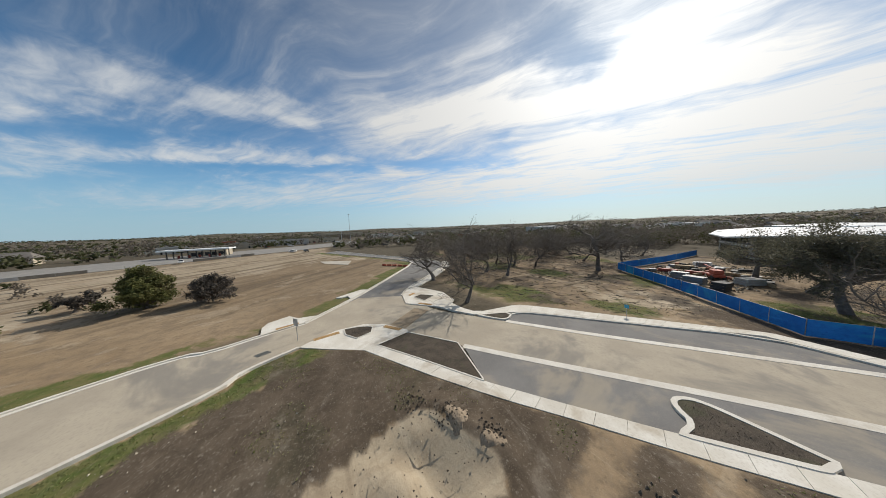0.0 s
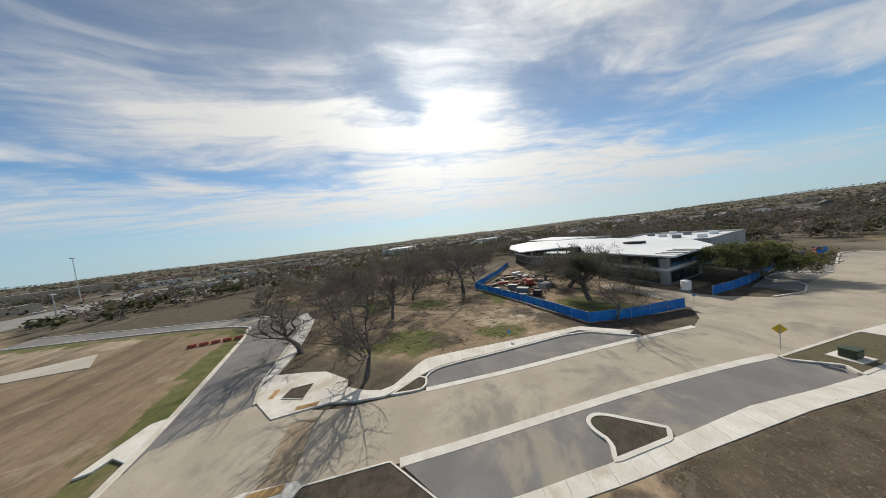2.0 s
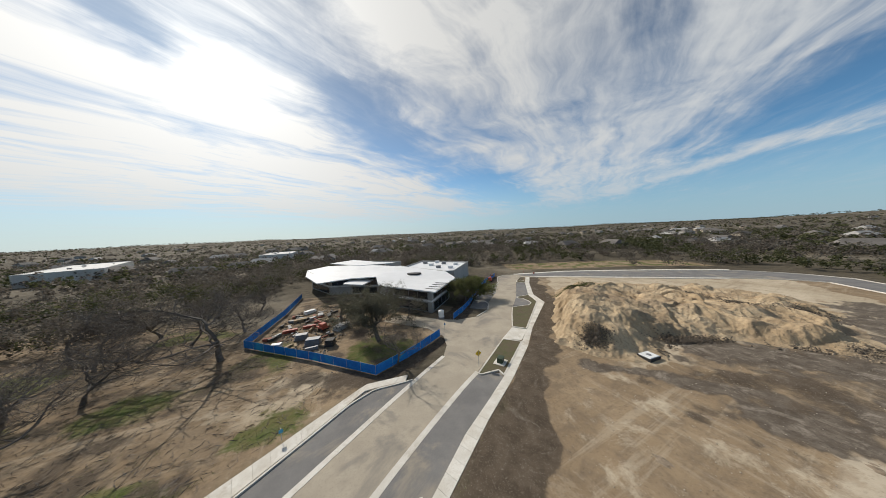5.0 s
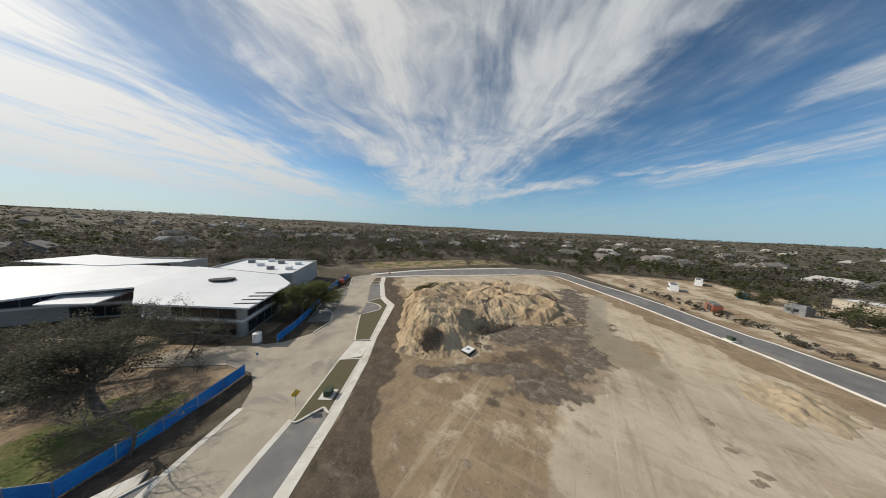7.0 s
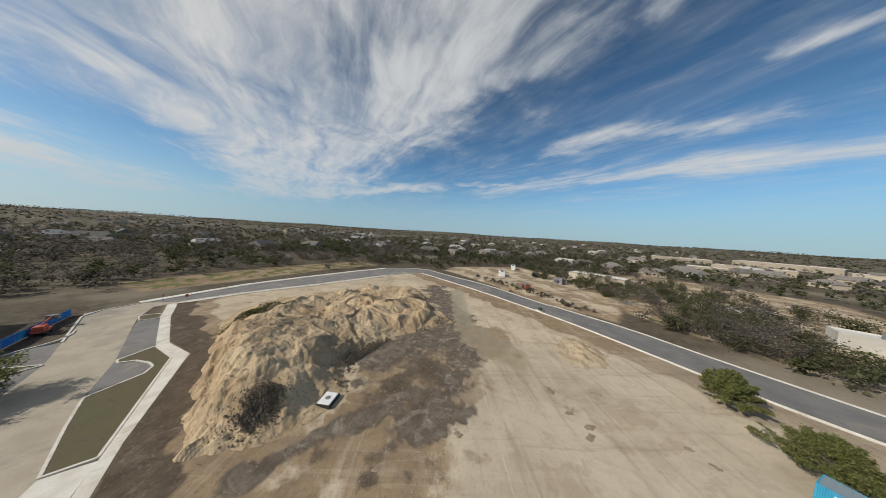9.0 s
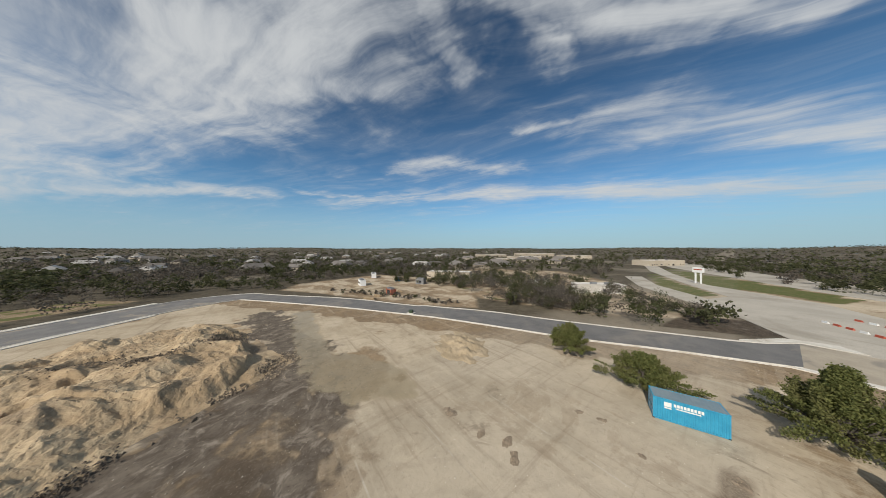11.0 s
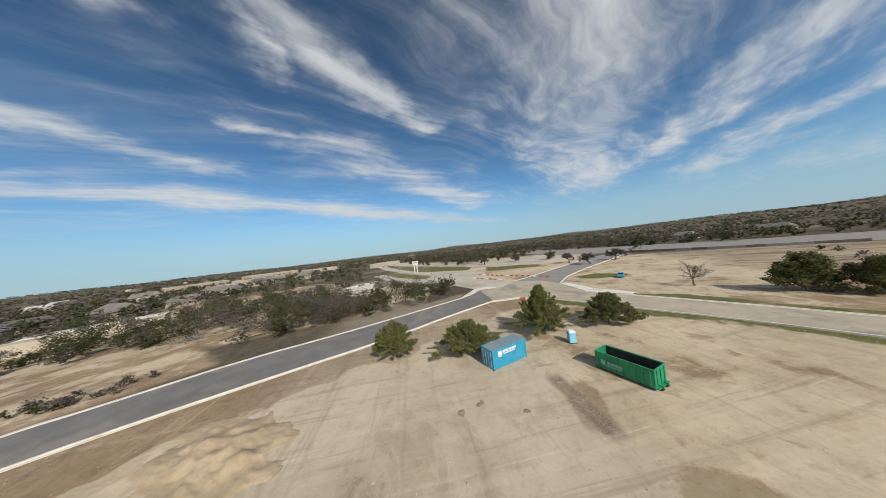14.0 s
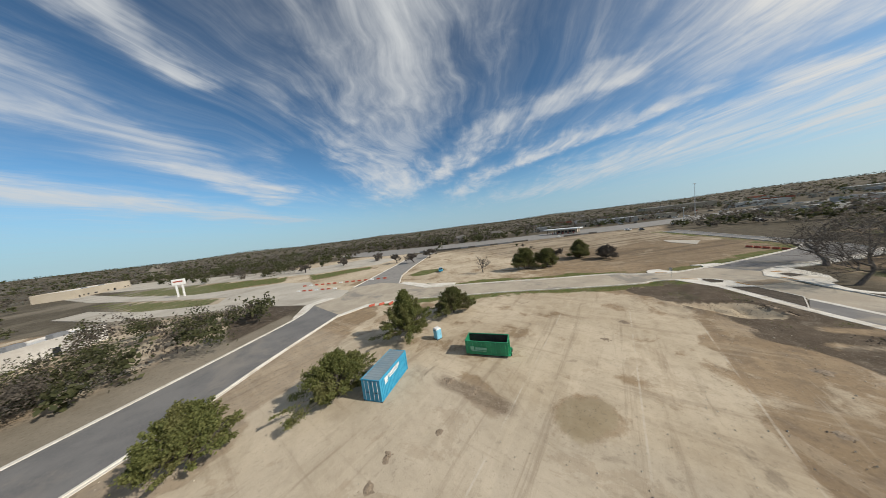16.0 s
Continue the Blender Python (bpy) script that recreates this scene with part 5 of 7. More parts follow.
def bush(x, y, height, size, turn, clumps, leaves, leaf, leaf_size, label, seed, group="", name="bush", foot=0.4, peak=0.5, clump=0.75):
    """A low tree or thicket: forked stems that each end in a ragged clump of leaves; peak: how much it narrows upwards."""
    thing = empty(name, pose(x, y, -0.05, 0, 0, turn), label, name, group)
    rng, dice = np.random.RandomState(seed), random.Random(seed)
    wood = Limbs()
    n = clumps
    a, f = rng.uniform(0, 2 * math.pi, n), rng.uniform(0, 1, n) ** 0.8
    skew = 1 + 0.12 * np.sin(2 * a + seed) + 0.10 * np.sin(3 * a + 2 * seed) + 0.08 * np.sin(7 * a)
    reach = np.sqrt(rng.uniform(0.05, 1.0, n)) * rng.uniform(0.8, 1.15, n) * skew * np.clip(1.0 - f, 0.04, 1) ** peak * np.where(f < 0.12, 0.8, 1.0)
    mid = np.stack([size[0] * reach * np.cos(a), size[1] * reach * np.sin(a), foot + clump * 0.5 + (height - foot - clump) * f * (1 - 0.35 * reach ** 2)], -1)
    big = clump * rng.uniform(0.45, 1.5, n)
    bends = []
    crotch = Vector((0, 0, max(0.5, foot * 1.3)))
    wood.tube([Vector((0, 0, -0.1)), crotch * 0.6, crotch], [0.05 * height * 0.62, 0.05 * height * 0.5, 0.05 * height * 0.42], 8)
    for k in range(n):
        tip = Vector(mid[k])
        bend = crotch.lerp(tip, 0.55) + Vector((dice.gauss(0, 0.25), dice.gauss(0, 0.25), dice.uniform(0.0, 0.4)))
        bends.append(tuple(bend))
        r = 0.016 * height * dice.uniform(0.5, 1.0)
        wood.tube([crotch, bend, tip], [r, r * 0.6, 0.02], 5)
    part("trunk", ([tuple(v) for v in wood.verts], wood.faces), BARK, thing)
    bends = np.array(bends)
    who = rng.choice(n, leaves, p=big / big.sum())
    s = rng.uniform(0.0, 1.0, leaves) ** 0.7
    stem = bends[who] + (mid[who] - bends[who]) * (0.25 + 0.95 * s)[:, None]
    middles = stem + rng.normal(0, 1, (leaves, 3)) * (big[who] * (0.52 - 0.3 * s))[:, None] * np.array([1.0, 1.0, 0.75])
    middles[:, 2] = np.maximum(middles[:, 2], 0.12 + 0.25 * rng.uniform(0, 1, leaves))
    cards("crown", middles, rng.uniform(0.5, 1.3, leaves) * leaf_size, leaf, thing, "", rng, kind="stuff")
    return thing


bush(-26.4, -57.4, 7.8, (6.6, 5.0), 150, 80, 26000, BUSH_LEAF, 0.17, "broad dark juniper clump on the bare field", 401, FIELD, foot=0.3, clump=1.15)
bush(-33.4, -54.2, 7.2, (5.6, 4.2), 150, 64, 22000, BUSH_LEAF, 0.17, "dark green juniper clump with low skirts", 402, FIELD, foot=0.3, clump=1.1)
bush(-52.6, -55.4, 7.0, (5.6, 5.4), 20, 70, 24000, BUSH_LEAF, 0.17, "round green juniper on a strip of grass", 403, FIELD, foot=0.25, clump=1.1)
bush(-54.6, -46.6, 5.2, (4.2, 5.4), 0, 60, 9000, TWIG, 0.16, "grey leafless thicket beside a juniper", 404, FIELD, foot=0.25, clump=1.0)
bush(46.2, -22.4, 5.8, (4.4, 3.8), 30, 120, 33000, OAK_LEAF, 0.11, "young live oak with dense olive leaves on bare dirt", 101, OAKS, "tree", 0.9, 0.5, 0.58)
bush(34.6, -24.6, 5.3, (5.8, 3.6), 30, 150, 34000, OAK_LEAF, 0.11, "broad low live oak close to the container", 102, OAKS, "tree", 0.7, 0.5, 0.58)
bush(23.4, -34.2, 8.2, (7.0, 4.8), 28, 200, 46000, OAK_LEAF, 0.115, "tall broad live oak with light green leaves", 103, OAKS, "tree", 0.8, 0.85, 0.65)
bush(12.2, -38.6, 5.6, (5.6, 4.2), 35, 150, 32000, BUSH_LEAF, 0.115, "dark spreading live oak at the lot's edge", 104, OAKS, "tree", 0.8, 0.5, 0.6)
tree(-14.4, -66.6, 6.5, 431, "spreading leafless tree on the bare field", 0.3, 4, 0.62, 0.0, 0, None, 0.2, (0.0, 0.0), 1.0, group=FIELD)
tree(-52.6, -66.4, 3.4, 406, "low leafless shrub on the bare field", 0.2, 3, 0.75, 0.0, 900, TWIG, 0.3, group=FIELD, wide=1.5, name="bush", category="bush")
for k, (x, y) in enumerate(((-6.0, -128.0), (-20.0, -138.0), (2.0, -140.0), (10.0, -176.0), (34.0, -182.0), (58.0, -176.0))):
    tree(x, y, 6.0, 420 + k, "small rounded leafless street tree on bare ground", 0.25, 4, 0.6, 0.0, 1500, TWIG, 0.3, group="street trees near the far crossing", wide=1.2)


# ---- container, toilet, skip ----
WHITE_PAINT = surface("white_paint", [(0.78, 0.78, 0.76), (0.70, 0.70, 0.68), (0.60, 0.60, 0.57)], 2.0, 20.0, 0.6, 0.05, 0.002)
DARK_STEEL = surface("dark_steel", [(0.030, 0.030, 0.032), (0.05, 0.048, 0.045), (0.08, 0.06, 0.045)], 1.0, 9.0, 0.7, 0.2, 0.005)
ROOF_STEEL = surface("faded_steel_roof", [(0.16, 0.23, 0.27), (0.21, 0.27, 0.30), (0.26, 0.28, 0.28)], 0.6, 8.0, 0.6, 0.1, 0.005)


def ribbed(length, height, pitch=0.28, deep=0.036):
    """A folded sheet in the xz plane, ribs along x, with a little thickness."""
    xs, ys, x = [-length / 2], [0.0], -length / 2
    while x < length / 2 - pitch:
        for dx, y in ((0.36, 0.0), (0.5, deep), (0.86, deep), (1.0, 0.0)):
            xs.append(x + dx * pitch)
            ys.append(y)
        x += pitch
    xs.append(length / 2)
    ys.append(0.0)
    n = len(xs)
    verts = [(xx, yy + t, z) for t in (0.0, 0.012) for z in (0.0, height) for xx, yy in zip(xs, ys)]
    faces = []
    for i in range(n - 1):
        faces += [(i, i + 1, n + i + 1, n + i), (2 * n + i, 3 * n + i, 3 * n + i + 1, 2 * n + i + 1), (n + i, n + i + 1, 3 * n + i + 1, 3 * n + i)]
    return verts, faces


def moved(made, m):
    return [tuple(m @ Vector(v)) for v in made[0]], made[1]


def container(where):
    L, W, H = 6.06, 2.44, 2.56
    c = empty("shipping_container", where, "bright blue steel shipping container with white lettering bars", "container")
    for s, turn in ((-1, 0), (1, 180)):
        part("side_panel", moved(ribbed(L - 0.3, H - 0.36), pose(0, s * (W / 2 - 0.06), 0.2, 0, 0, turn)), STEEL_BLUE, c)
    part("end_panel", moved(ribbed(W - 0.3, H - 0.36), pose(-L / 2 + 0.06, 0, 0.2, 0, 0, -90)), STEEL_BLUE, c)
    sheet, folds = ribbed(L - 0.2, W - 0.2, 0.42, 0.02)
    part("roof_panel", ([(x, z - W / 2 + 0.1, H - 0.03 + y) for x, y, z in sheet], [f[::-1] for f in folds]), ROOF_STEEL, c, "faded grey-blue roof")
    part("floor_panel", box(bmesh.new(), (L - 0.2, W - 0.2, 0.06), (0, 0, 0.2)), DARK_STEEL, c)
    for x in (-1, 1):
        for y in (-1, 1):
            part("corner_post", box(bmesh.new(), (0.16, 0.16, H), (x * (L / 2 - 0.08), y * (W / 2 - 0.08), H / 2), bevel=0.02), STEEL_BLUE, c)
            for z in (0.09, H - 0.05):
                part("corner_casting", box(bmesh.new(), (0.2, 0.18, 0.13), (x * (L / 2 - 0.09), y * (W / 2 - 0.08), z), bevel=0.015), STEEL_BLUE if z > 1 else DARK_STEEL, c)
    for y in (-1, 1):
        for z in (0.12, H - 0.06):
            part("side_rail", box(bmesh.new(), (L - 0.3, 0.1, 0.14), (0, y * (W / 2 - 0.05), z), bevel=0.015), STEEL_BLUE, c)
    for x in (-1, 1):
        for z in (0.12, H - 0.06):
            part("end_rail", box(bmesh.new(), (0.1, W - 0.3, 0.14), (x * (L / 2 - 0.05), 0, z), bevel=0.015), STEEL_BLUE, c)
    for y in (-1, 1):
        d = part("door", box(bmesh.new(), (0.05, W / 2 - 0.18, H - 0.36), (L / 2 - 0.05, y * (W / 4 - 0.06), H / 2), bevel=0.01), STEEL_BLUE, c)
        for k in (-1, 1):
            part("lock_rod", rod(bmesh.new(), (L / 2 - 0.005, y * (W / 4 - 0.06) + k * 0.26, 0.2), (L / 2 - 0.005, y * (W / 4 - 0.06) + k * 0.26, H - 0.16), 0.02), WHITE_PAINT, d)
            part("lock_handle", box(bmesh.new(), (0.03, 0.28, 0.05), (L / 2 + 0.01, y * (W / 4 - 0.06) + k * 0.14, 1.1)), DARK_STEEL, d)
    yy = W / 2 - 0.04
    for name, x, z, sx, sz in (("emblem", -1.25 + 3.0, 1.95, 0.62, 0.5), ("emblem", 1.75, 1.55, 0.62, 0.14)):
        part(name, box(bmesh.new(), (sx, 0.02, sz), (x, yy, z)), WHITE_PAINT, c, "plain white panel")
    for k in range(9):
        part("lettering_bar", box(bmesh.new(), (0.2, 0.02, 0.34), (1.15 - 0.27 * k, yy, 2.02)), WHITE_PAINT, c, "white lettering bar")
    part("lettering_bar", box(bmesh.new(), (2.0, 0.02, 0.12), (0.1, yy, 1.7)), WHITE_PAINT, c, "thin white lettering bar")
    return c


FADED = surface("faded_lettering", [(0.20, 0.42, 0.29), (0.26, 0.46, 0.34), (0.12, 0.33, 0.20)], 1.0, 9.0, 0.7, 0.05, 0.003)


def skip(where):
    L, W, H = 5.7, 2.3, 2.05
    s = empty("roll_off_skip", where, "empty green steel roll-off skip on the bare lot", "skip")
    part("floor_plate", box(bmesh.new(), (L, W - 0.1, 0.06), (0, 0, 0.28)), DARK_STEEL, s, "rusty dark floor")
    for y in (-1, 1):
        wall = part("side_wall", box(bmesh.new(), (L, 0.06, H - 0.26), (0, y * W / 2, (H + 0.26) / 2)), STEEL_GREEN, s)
        part("top_rail", box(bmesh.new(), (L + 0.06, 0.14, 0.13), (0, y * W / 2, H), bevel=0.02), STEEL_GREEN, wall)
        part("bottom_rail", box(bmesh.new(), (L, 0.12, 0.14), (0, y * (W / 2 + 0.01), 0.3), bevel=0.02), STEEL_GREEN, wall)
        for k in range(9):
            part("rib", box(bmesh.new(), (0.11, 0.1, H - 0.4), (-L / 2 + 0.35 + k * (L - 0.7) / 8, y * (W / 2 + 0.06), (H + 0.24) / 2), bevel=0.02), STEEL_GREEN, wall)
        # thin sheets colour the inside: the far one dark, its shade put into the colour
        part("inner_face", box(bmesh.new(), (L - 0.1, 0.012, H - 0.3), (0, y * (W / 2 - 0.045), (H + 0.26) / 2)), DARK_STEEL if y > 0 else STEEL_GREEN, wall)
        part("skid", box(bmesh.new(), (L + 0.1, 0.12, 0.2), (0, y * 0.45, 0.14), bevel=0.02), DARK_STEEL, s)
    for x, name in ((-1, "front_wall"), (1, "tail_gate")):
        end = part(name, box(bmesh.new(), (0.06, W, H - 0.26), (x * L / 2, 0, (H + 0.26) / 2)), STEEL_GREEN, s)
        part("end_rail", box(bmesh.new(), (0.14, W, 0.13), (x * L / 2, 0, H), bevel=0.02), STEEL_GREEN, end)
        for k in range(3):
            part("rib", box(bmesh.new(), (0.1, 0.11, H - 0.4), (x * (L / 2 + 0.06), -0.75 + 0.75 * k, (H + 0.24) / 2), bevel=0.02), STEEL_GREEN, end)
    for y in (-0.5, 0.5):
        part("hook", box(bmesh.new(), (0.5, 0.12, 0.22), (L / 2 + 0.2, y, 0.34), bevel=0.03), STEEL_GREEN, s)
        part("roller", rod(bmesh.new(), (L / 2 + 0.3, y - 0.15, 0.12), (L / 2 + 0.3, y + 0.15, 0.12), 0.12, sides=12), DARK_STEEL, s)
    part("step", box(bmesh.new(), (0.3, W, 0.08), (L / 2 + 0.14, 0, 0.26)), STEEL_GREEN, s)
    for k, (x, sx, sz, z) in enumerate(((-1.9, 0.5, 0.5, 1.12), (-1.3, 0.34, 0.34, 1.1), (-0.9, 0.34, 0.34, 1.1), (-0.5, 0.34, 0.34, 1.1), (-0.1, 0.34, 0.34, 1.1), (-1.0, 2.0, 0.1, 0.78))):
        part("lettering_bar", box(bmesh.new(), (sx, 0.02, sz), (x, -W / 2 - 0.125, z)), FADED, s, "faded white lettering bar")
    return s


def toilet(where):
    t = empty("portable_toilet", where, "light blue plastic portable toilet with white roof", "toilet")
    part("base", box(bmesh.new(), (1.15, 1.15, 0.16), (0, 0, 0.08), bevel=0.03), DARK_STEEL, t)
    body = part("body", box(bmesh.new(), (1.08, 1.08, 1.95), (0, 0, 1.1), bevel=0.04), PALE_BLUE, t)
    part("door", box(bmesh.new(), (0.74, 0.04, 1.75), (0, -0.55, 1.06), bevel=0.01), PALE_BLUE, body)
    part("handle", box(bmesh.new(), (0.06, 0.05, 0.16), (0.28, -0.585, 1.05)), DARK_STEEL, body)
    for s in (-1, 1):
        part("vent", box(bmesh.new(), (0.03, 0.6, 0.16), (s * 0.545, 0, 1.85)), DARK_STEEL, body)
    bm = box(bmesh.new(), (1.14, 1.14, 0.22), (0, 0, 2.17))
    for v in bm.verts:
        if v.co.z > 2.2:
            v.co.x *= 0.72
            v.co.y *= 0.86
    part("roof", bm, WHITE_PAINT, t)
    part("vent_pipe", rod(bmesh.new(), (0.35, 0.35, 2.1), (0.35, 0.35, 2.5), 0.05), WHITE_PAINT, t)
    return t


PALE_BLUE = surface("pale_blue_plastic", [(0.20, 0.50, 0.66), (0.24, 0.55, 0.70), (0.17, 0.43, 0.58)], 1.0, 9.0, 0.5, 0.05, 0.003)
container(pose(29.0, -23.5, -0.02, 0, 0, 47.7))
skip(pose(15.2, -21.9, 0.0, 0, 0, 136))
toilet(pose(19.5, -30.0, 0.0, 0, 0, 195) @ Matrix.Diagonal((0.9, 0.9, 0.82, 1.0)))

# ---- fence, building and yard ----
FENCE_BLUE = surface("blue_fence_cloth", [(0.012, 0.15, 0.50), (0.02, 0.21, 0.60), (0.01, 0.11, 0.42)], 0.4, 3.0, 0.7, 0.5, 0.08, stain=((0.03, 0.36, 0.58), 0.85))
GALVANISED = surface("galvanised_pipe", [(0.42, 0.43, 0.44), (0.50, 0.51, 0.52), (0.36, 0.36, 0.36)], 2.0, 12.0, 0.5, 0.05, 0.003, 0.7)
GLASS_DARK = surface("dark_window_glass", [(0.020, 0.024, 0.028), (0.030, 0.034, 0.038), (0.018, 0.02, 0.022)], 0.5, 2.0, 0.12, 0.0, 0.001, spec=0.6)
TIMBER = surface("raw_timber", [(0.30, 0.225, 0.14), (0.38, 0.29, 0.18), (0.22, 0.16, 0.10)], 1.0, 12.0, 0.9, 0.2, 0.01)
RED_PAINT = surface("red_paint", [(0.30, 0.06, 0.038), (0.38, 0.085, 0.05), (0.22, 0.05, 0.034)], 1.0, 10.0, 0.6, 0.1, 0.005)
ORANGE = surface("orange_plastic", [(0.40, 0.085, 0.05), (0.46, 0.11, 0.065), (0.32, 0.07, 0.045)], 1.0, 10.0, 0.6, 0.1, 0.005)
YELLOW = surface("yellow_sign", [(0.72, 0.46, 0.03), (0.76, 0.50, 0.05), (0.62, 0.38, 0.03)], 1.0, 10.0, 0.5, 0.02, 0.002)
GREEN_BOX = surface("green_enamel", [(0.040, 0.060, 0.034), (0.052, 0.072, 0.042), (0.03, 0.045, 0.028)], 1.0, 10.0, 0.5, 0.05, 0.003)
GREY_METAL = surface("grey_sheet_metal", [(0.20, 0.205, 0.21), (0.26, 0.265, 0.27), (0.15, 0.15, 0.15)], 0.6, 8.0, 0.6, 0.1, 0.005, 0.3)
BRICK_RED = surface("red_brown_sheet", [(0.26, 0.085, 0.05), (0.31, 0.11, 0.07), (0.20, 0.065, 0.04)], 0.8, 8.0, 0.8, 0.1, 0.01)
TAN_WALL = surface("tan_wall", [(0.44, 0.38, 0.29), (0.50, 0.44, 0.35), (0.38, 0.32, 0.25)], 0.1, 4.0, 0.9, 0.2, 0.02, piece=0.3)
SHINGLE = surface("shingle_roof", [(0.17, 0.155, 0.14), (0.23, 0.21, 0.19), (0.13, 0.12, 0.11)], 0.3, 5.0, 0.9, 0.3, 0.03, piece=0.45)
PALE_ROOF = surface("pale_flat_roof", [(0.62, 0.61, 0.58), (0.70, 0.69, 0.66), (0.52, 0.50, 0.47)], 0.08, 3.0, 0.8, 0.1, 0.02, piece=0.3)


def fence(line, label, height=1.7, panel=3.0):
    f = empty("site_fence", Matrix(), label, "fence", "blue site fences")
    p = resample(line, panel)
    rng = random.Random(len(p))
    for i, (a, b) in enumerate(zip(p[:-1], p[1:])):
        turn = math.atan2(b[1] - a[1], b[0] - a[0])
        long = math.hypot(*(b - a))
        m = Matrix.Translation(((a[0] + b[0]) / 2, (a[1] + b[1]) / 2, 0)) @ Matrix.Rotation(turn, 4, "Z") @ Matrix.Rotation(radians(rng.uniform(-2, 2)), 4, "X")
        n, h = 8, height + rng.uniform(-0.05, 0.05)
        verts, faces = [], []
        for t in (-0.008, 0.008):
            for k in range(n + 1):
                for z in (0.06, 0.5 * h, h):
                    sag = 0.05 * math.sin(k * math.pi / n) * rng.uniform(0.2, 1.0)
                    verts.append(tuple(m @ Vector((-long / 2 + long * k / n, t + sag + 0.03, z - (sag if z == h else 0)))))
        q = 3 * (n + 1)
        for k in range(n):
            for z in range(2):
                v = 3 * k + z
                faces += [(v, v + 1, v + 4, v + 3), (q + v, q + v + 3, q + v + 4, q + v + 1)]
        part("cloth_panel", (verts, faces), FENCE_BLUE, f)
        part("post", rod(bmesh.new(), (a[0], a[1], 0), (a[0], a[1], height + 0.1), 0.03, sides=6), GALVANISED, f)
        part("top_rail", rod(bmesh.new(), (a[0], a[1], height), (b[0], b[1], height), 0.022, sides=5), GALVANISED, f)
    part("post", rod(bmesh.new(), (*p[-1], 0), (*p[-1], height + 0.1), 0.03, sides=6), GALVANISED, f)


fence([(-76.0, 76.0), (-68.6, 58.0), (-62.4, 37.7)], "blue cloth site fence along the grove")
fence([(-62.4, 37.7), (-43.4, 32.2), (-30.1, 27.6)], "long blue cloth site fence facing the street")
fence([(-30.1, 27.6), (-24.9, 33.6), (-20.4, 40.8)], "blue cloth site fence up to the gate")
fence([(-17.4, 50.2), (-14.6, 56.0), (-12.4, 62.0), (-8.6, 76.0), (-4.6, 88.0), (3.0, 104.0)], "blue cloth site fence beside the parking bays")


def wall_ring(name, parent, points, z0, z1, material, thick=0.3):
    """One wall for each side of an outline."""
    p = np.array(points, float)
    q = offset(p, thick, True)
    for i in range(len(p)):
        j = (i + 1) % len(p)
        part(name, prism(bmesh.new(), [tuple(p[i]), tuple(p[j]), tuple(q[j]), tuple(q[i])], z0, z1), material, parent)


def outline_shell(bm, points, z0, z1, thick=0.3):
    """Upright walls round an outline, with thickness."""
    p = np.array(points, float)
    q = offset(p, thick, True)
    n = len(p)
    for i in range(n):
        j = (i + 1) % n
        ring = [(*p[i], z0), (*p[j], z0), (*p[j], z1), (*p[i], z1), (*q[i], z0), (*q[j], z0), (*q[j], z1), (*q[i], z1)]
        v = [bm.verts.new(c) for c in ring]
        for f in ((0, 1, 2, 3), (5, 4, 7, 6), (3, 2, 6, 7), (1, 0, 4, 5)):
            bm.faces.new([v[k] for k in f])
    bmesh.ops.recalc_face_normals(bm, faces=bm.faces[:])
    return bm


def sloped_roof(points, heights, thick=0.35):
    """A thin roof sheet over an outline, each corner at its own height."""
    bm = bmesh.new()
    top = [bm.verts.new((x, y, z)) for (x, y), z in zip(points, heights)]
    low = [bm.verts.new((x, y, z - thick)) for (x, y), z in zip(points, heights)]
    faces = [bm.faces.new(top), bm.faces.new(low[::-1])]
    for i in range(len(points)):
        j = (i + 1) % len(points)
        bm.faces.new((low[i], low[j], top[j], top[i]))
    bmesh.ops.triangulate(bm, faces=faces)
    bmesh.ops.recalc_face_normals(bm, faces=bm.faces[:])
    return bm


def window(parent, a, b, z0, z1, panes=3, out=0.05):
    """A row of dark panes in a frame on the wall from a to b."""
    a, b = Vector((*a, 0)), Vector((*b, 0))
    long, turn = (b - a).length, math.atan2(b.y - a.y, b.x - a.x)
    m = Matrix.Translation((a + b) / 2) @ Matrix.Rotation(turn, 4, "Z")
    frame_bm = bmesh.new()
    for z in (z0, z1):
        box(frame_bm, (long, 0.14, 0.1), (0, -out, z), m)
    for k in range(panes + 1):
        box(frame_bm, (0.1, 0.12, z1 - z0), (-long / 2 + long * k / panes, -out, (z0 + z1) / 2), m)
    w = part("window", frame_bm, GREY_METAL, parent)
    for k in range(panes):
        part("pane", box(bmesh.new(), (long / panes - 0.1, 0.03, z1 - z0 - 0.1), (-long / 2 + long * (k + 0.5) / panes, -out, (z0 + z1) / 2), m), GLASS_DARK, w)


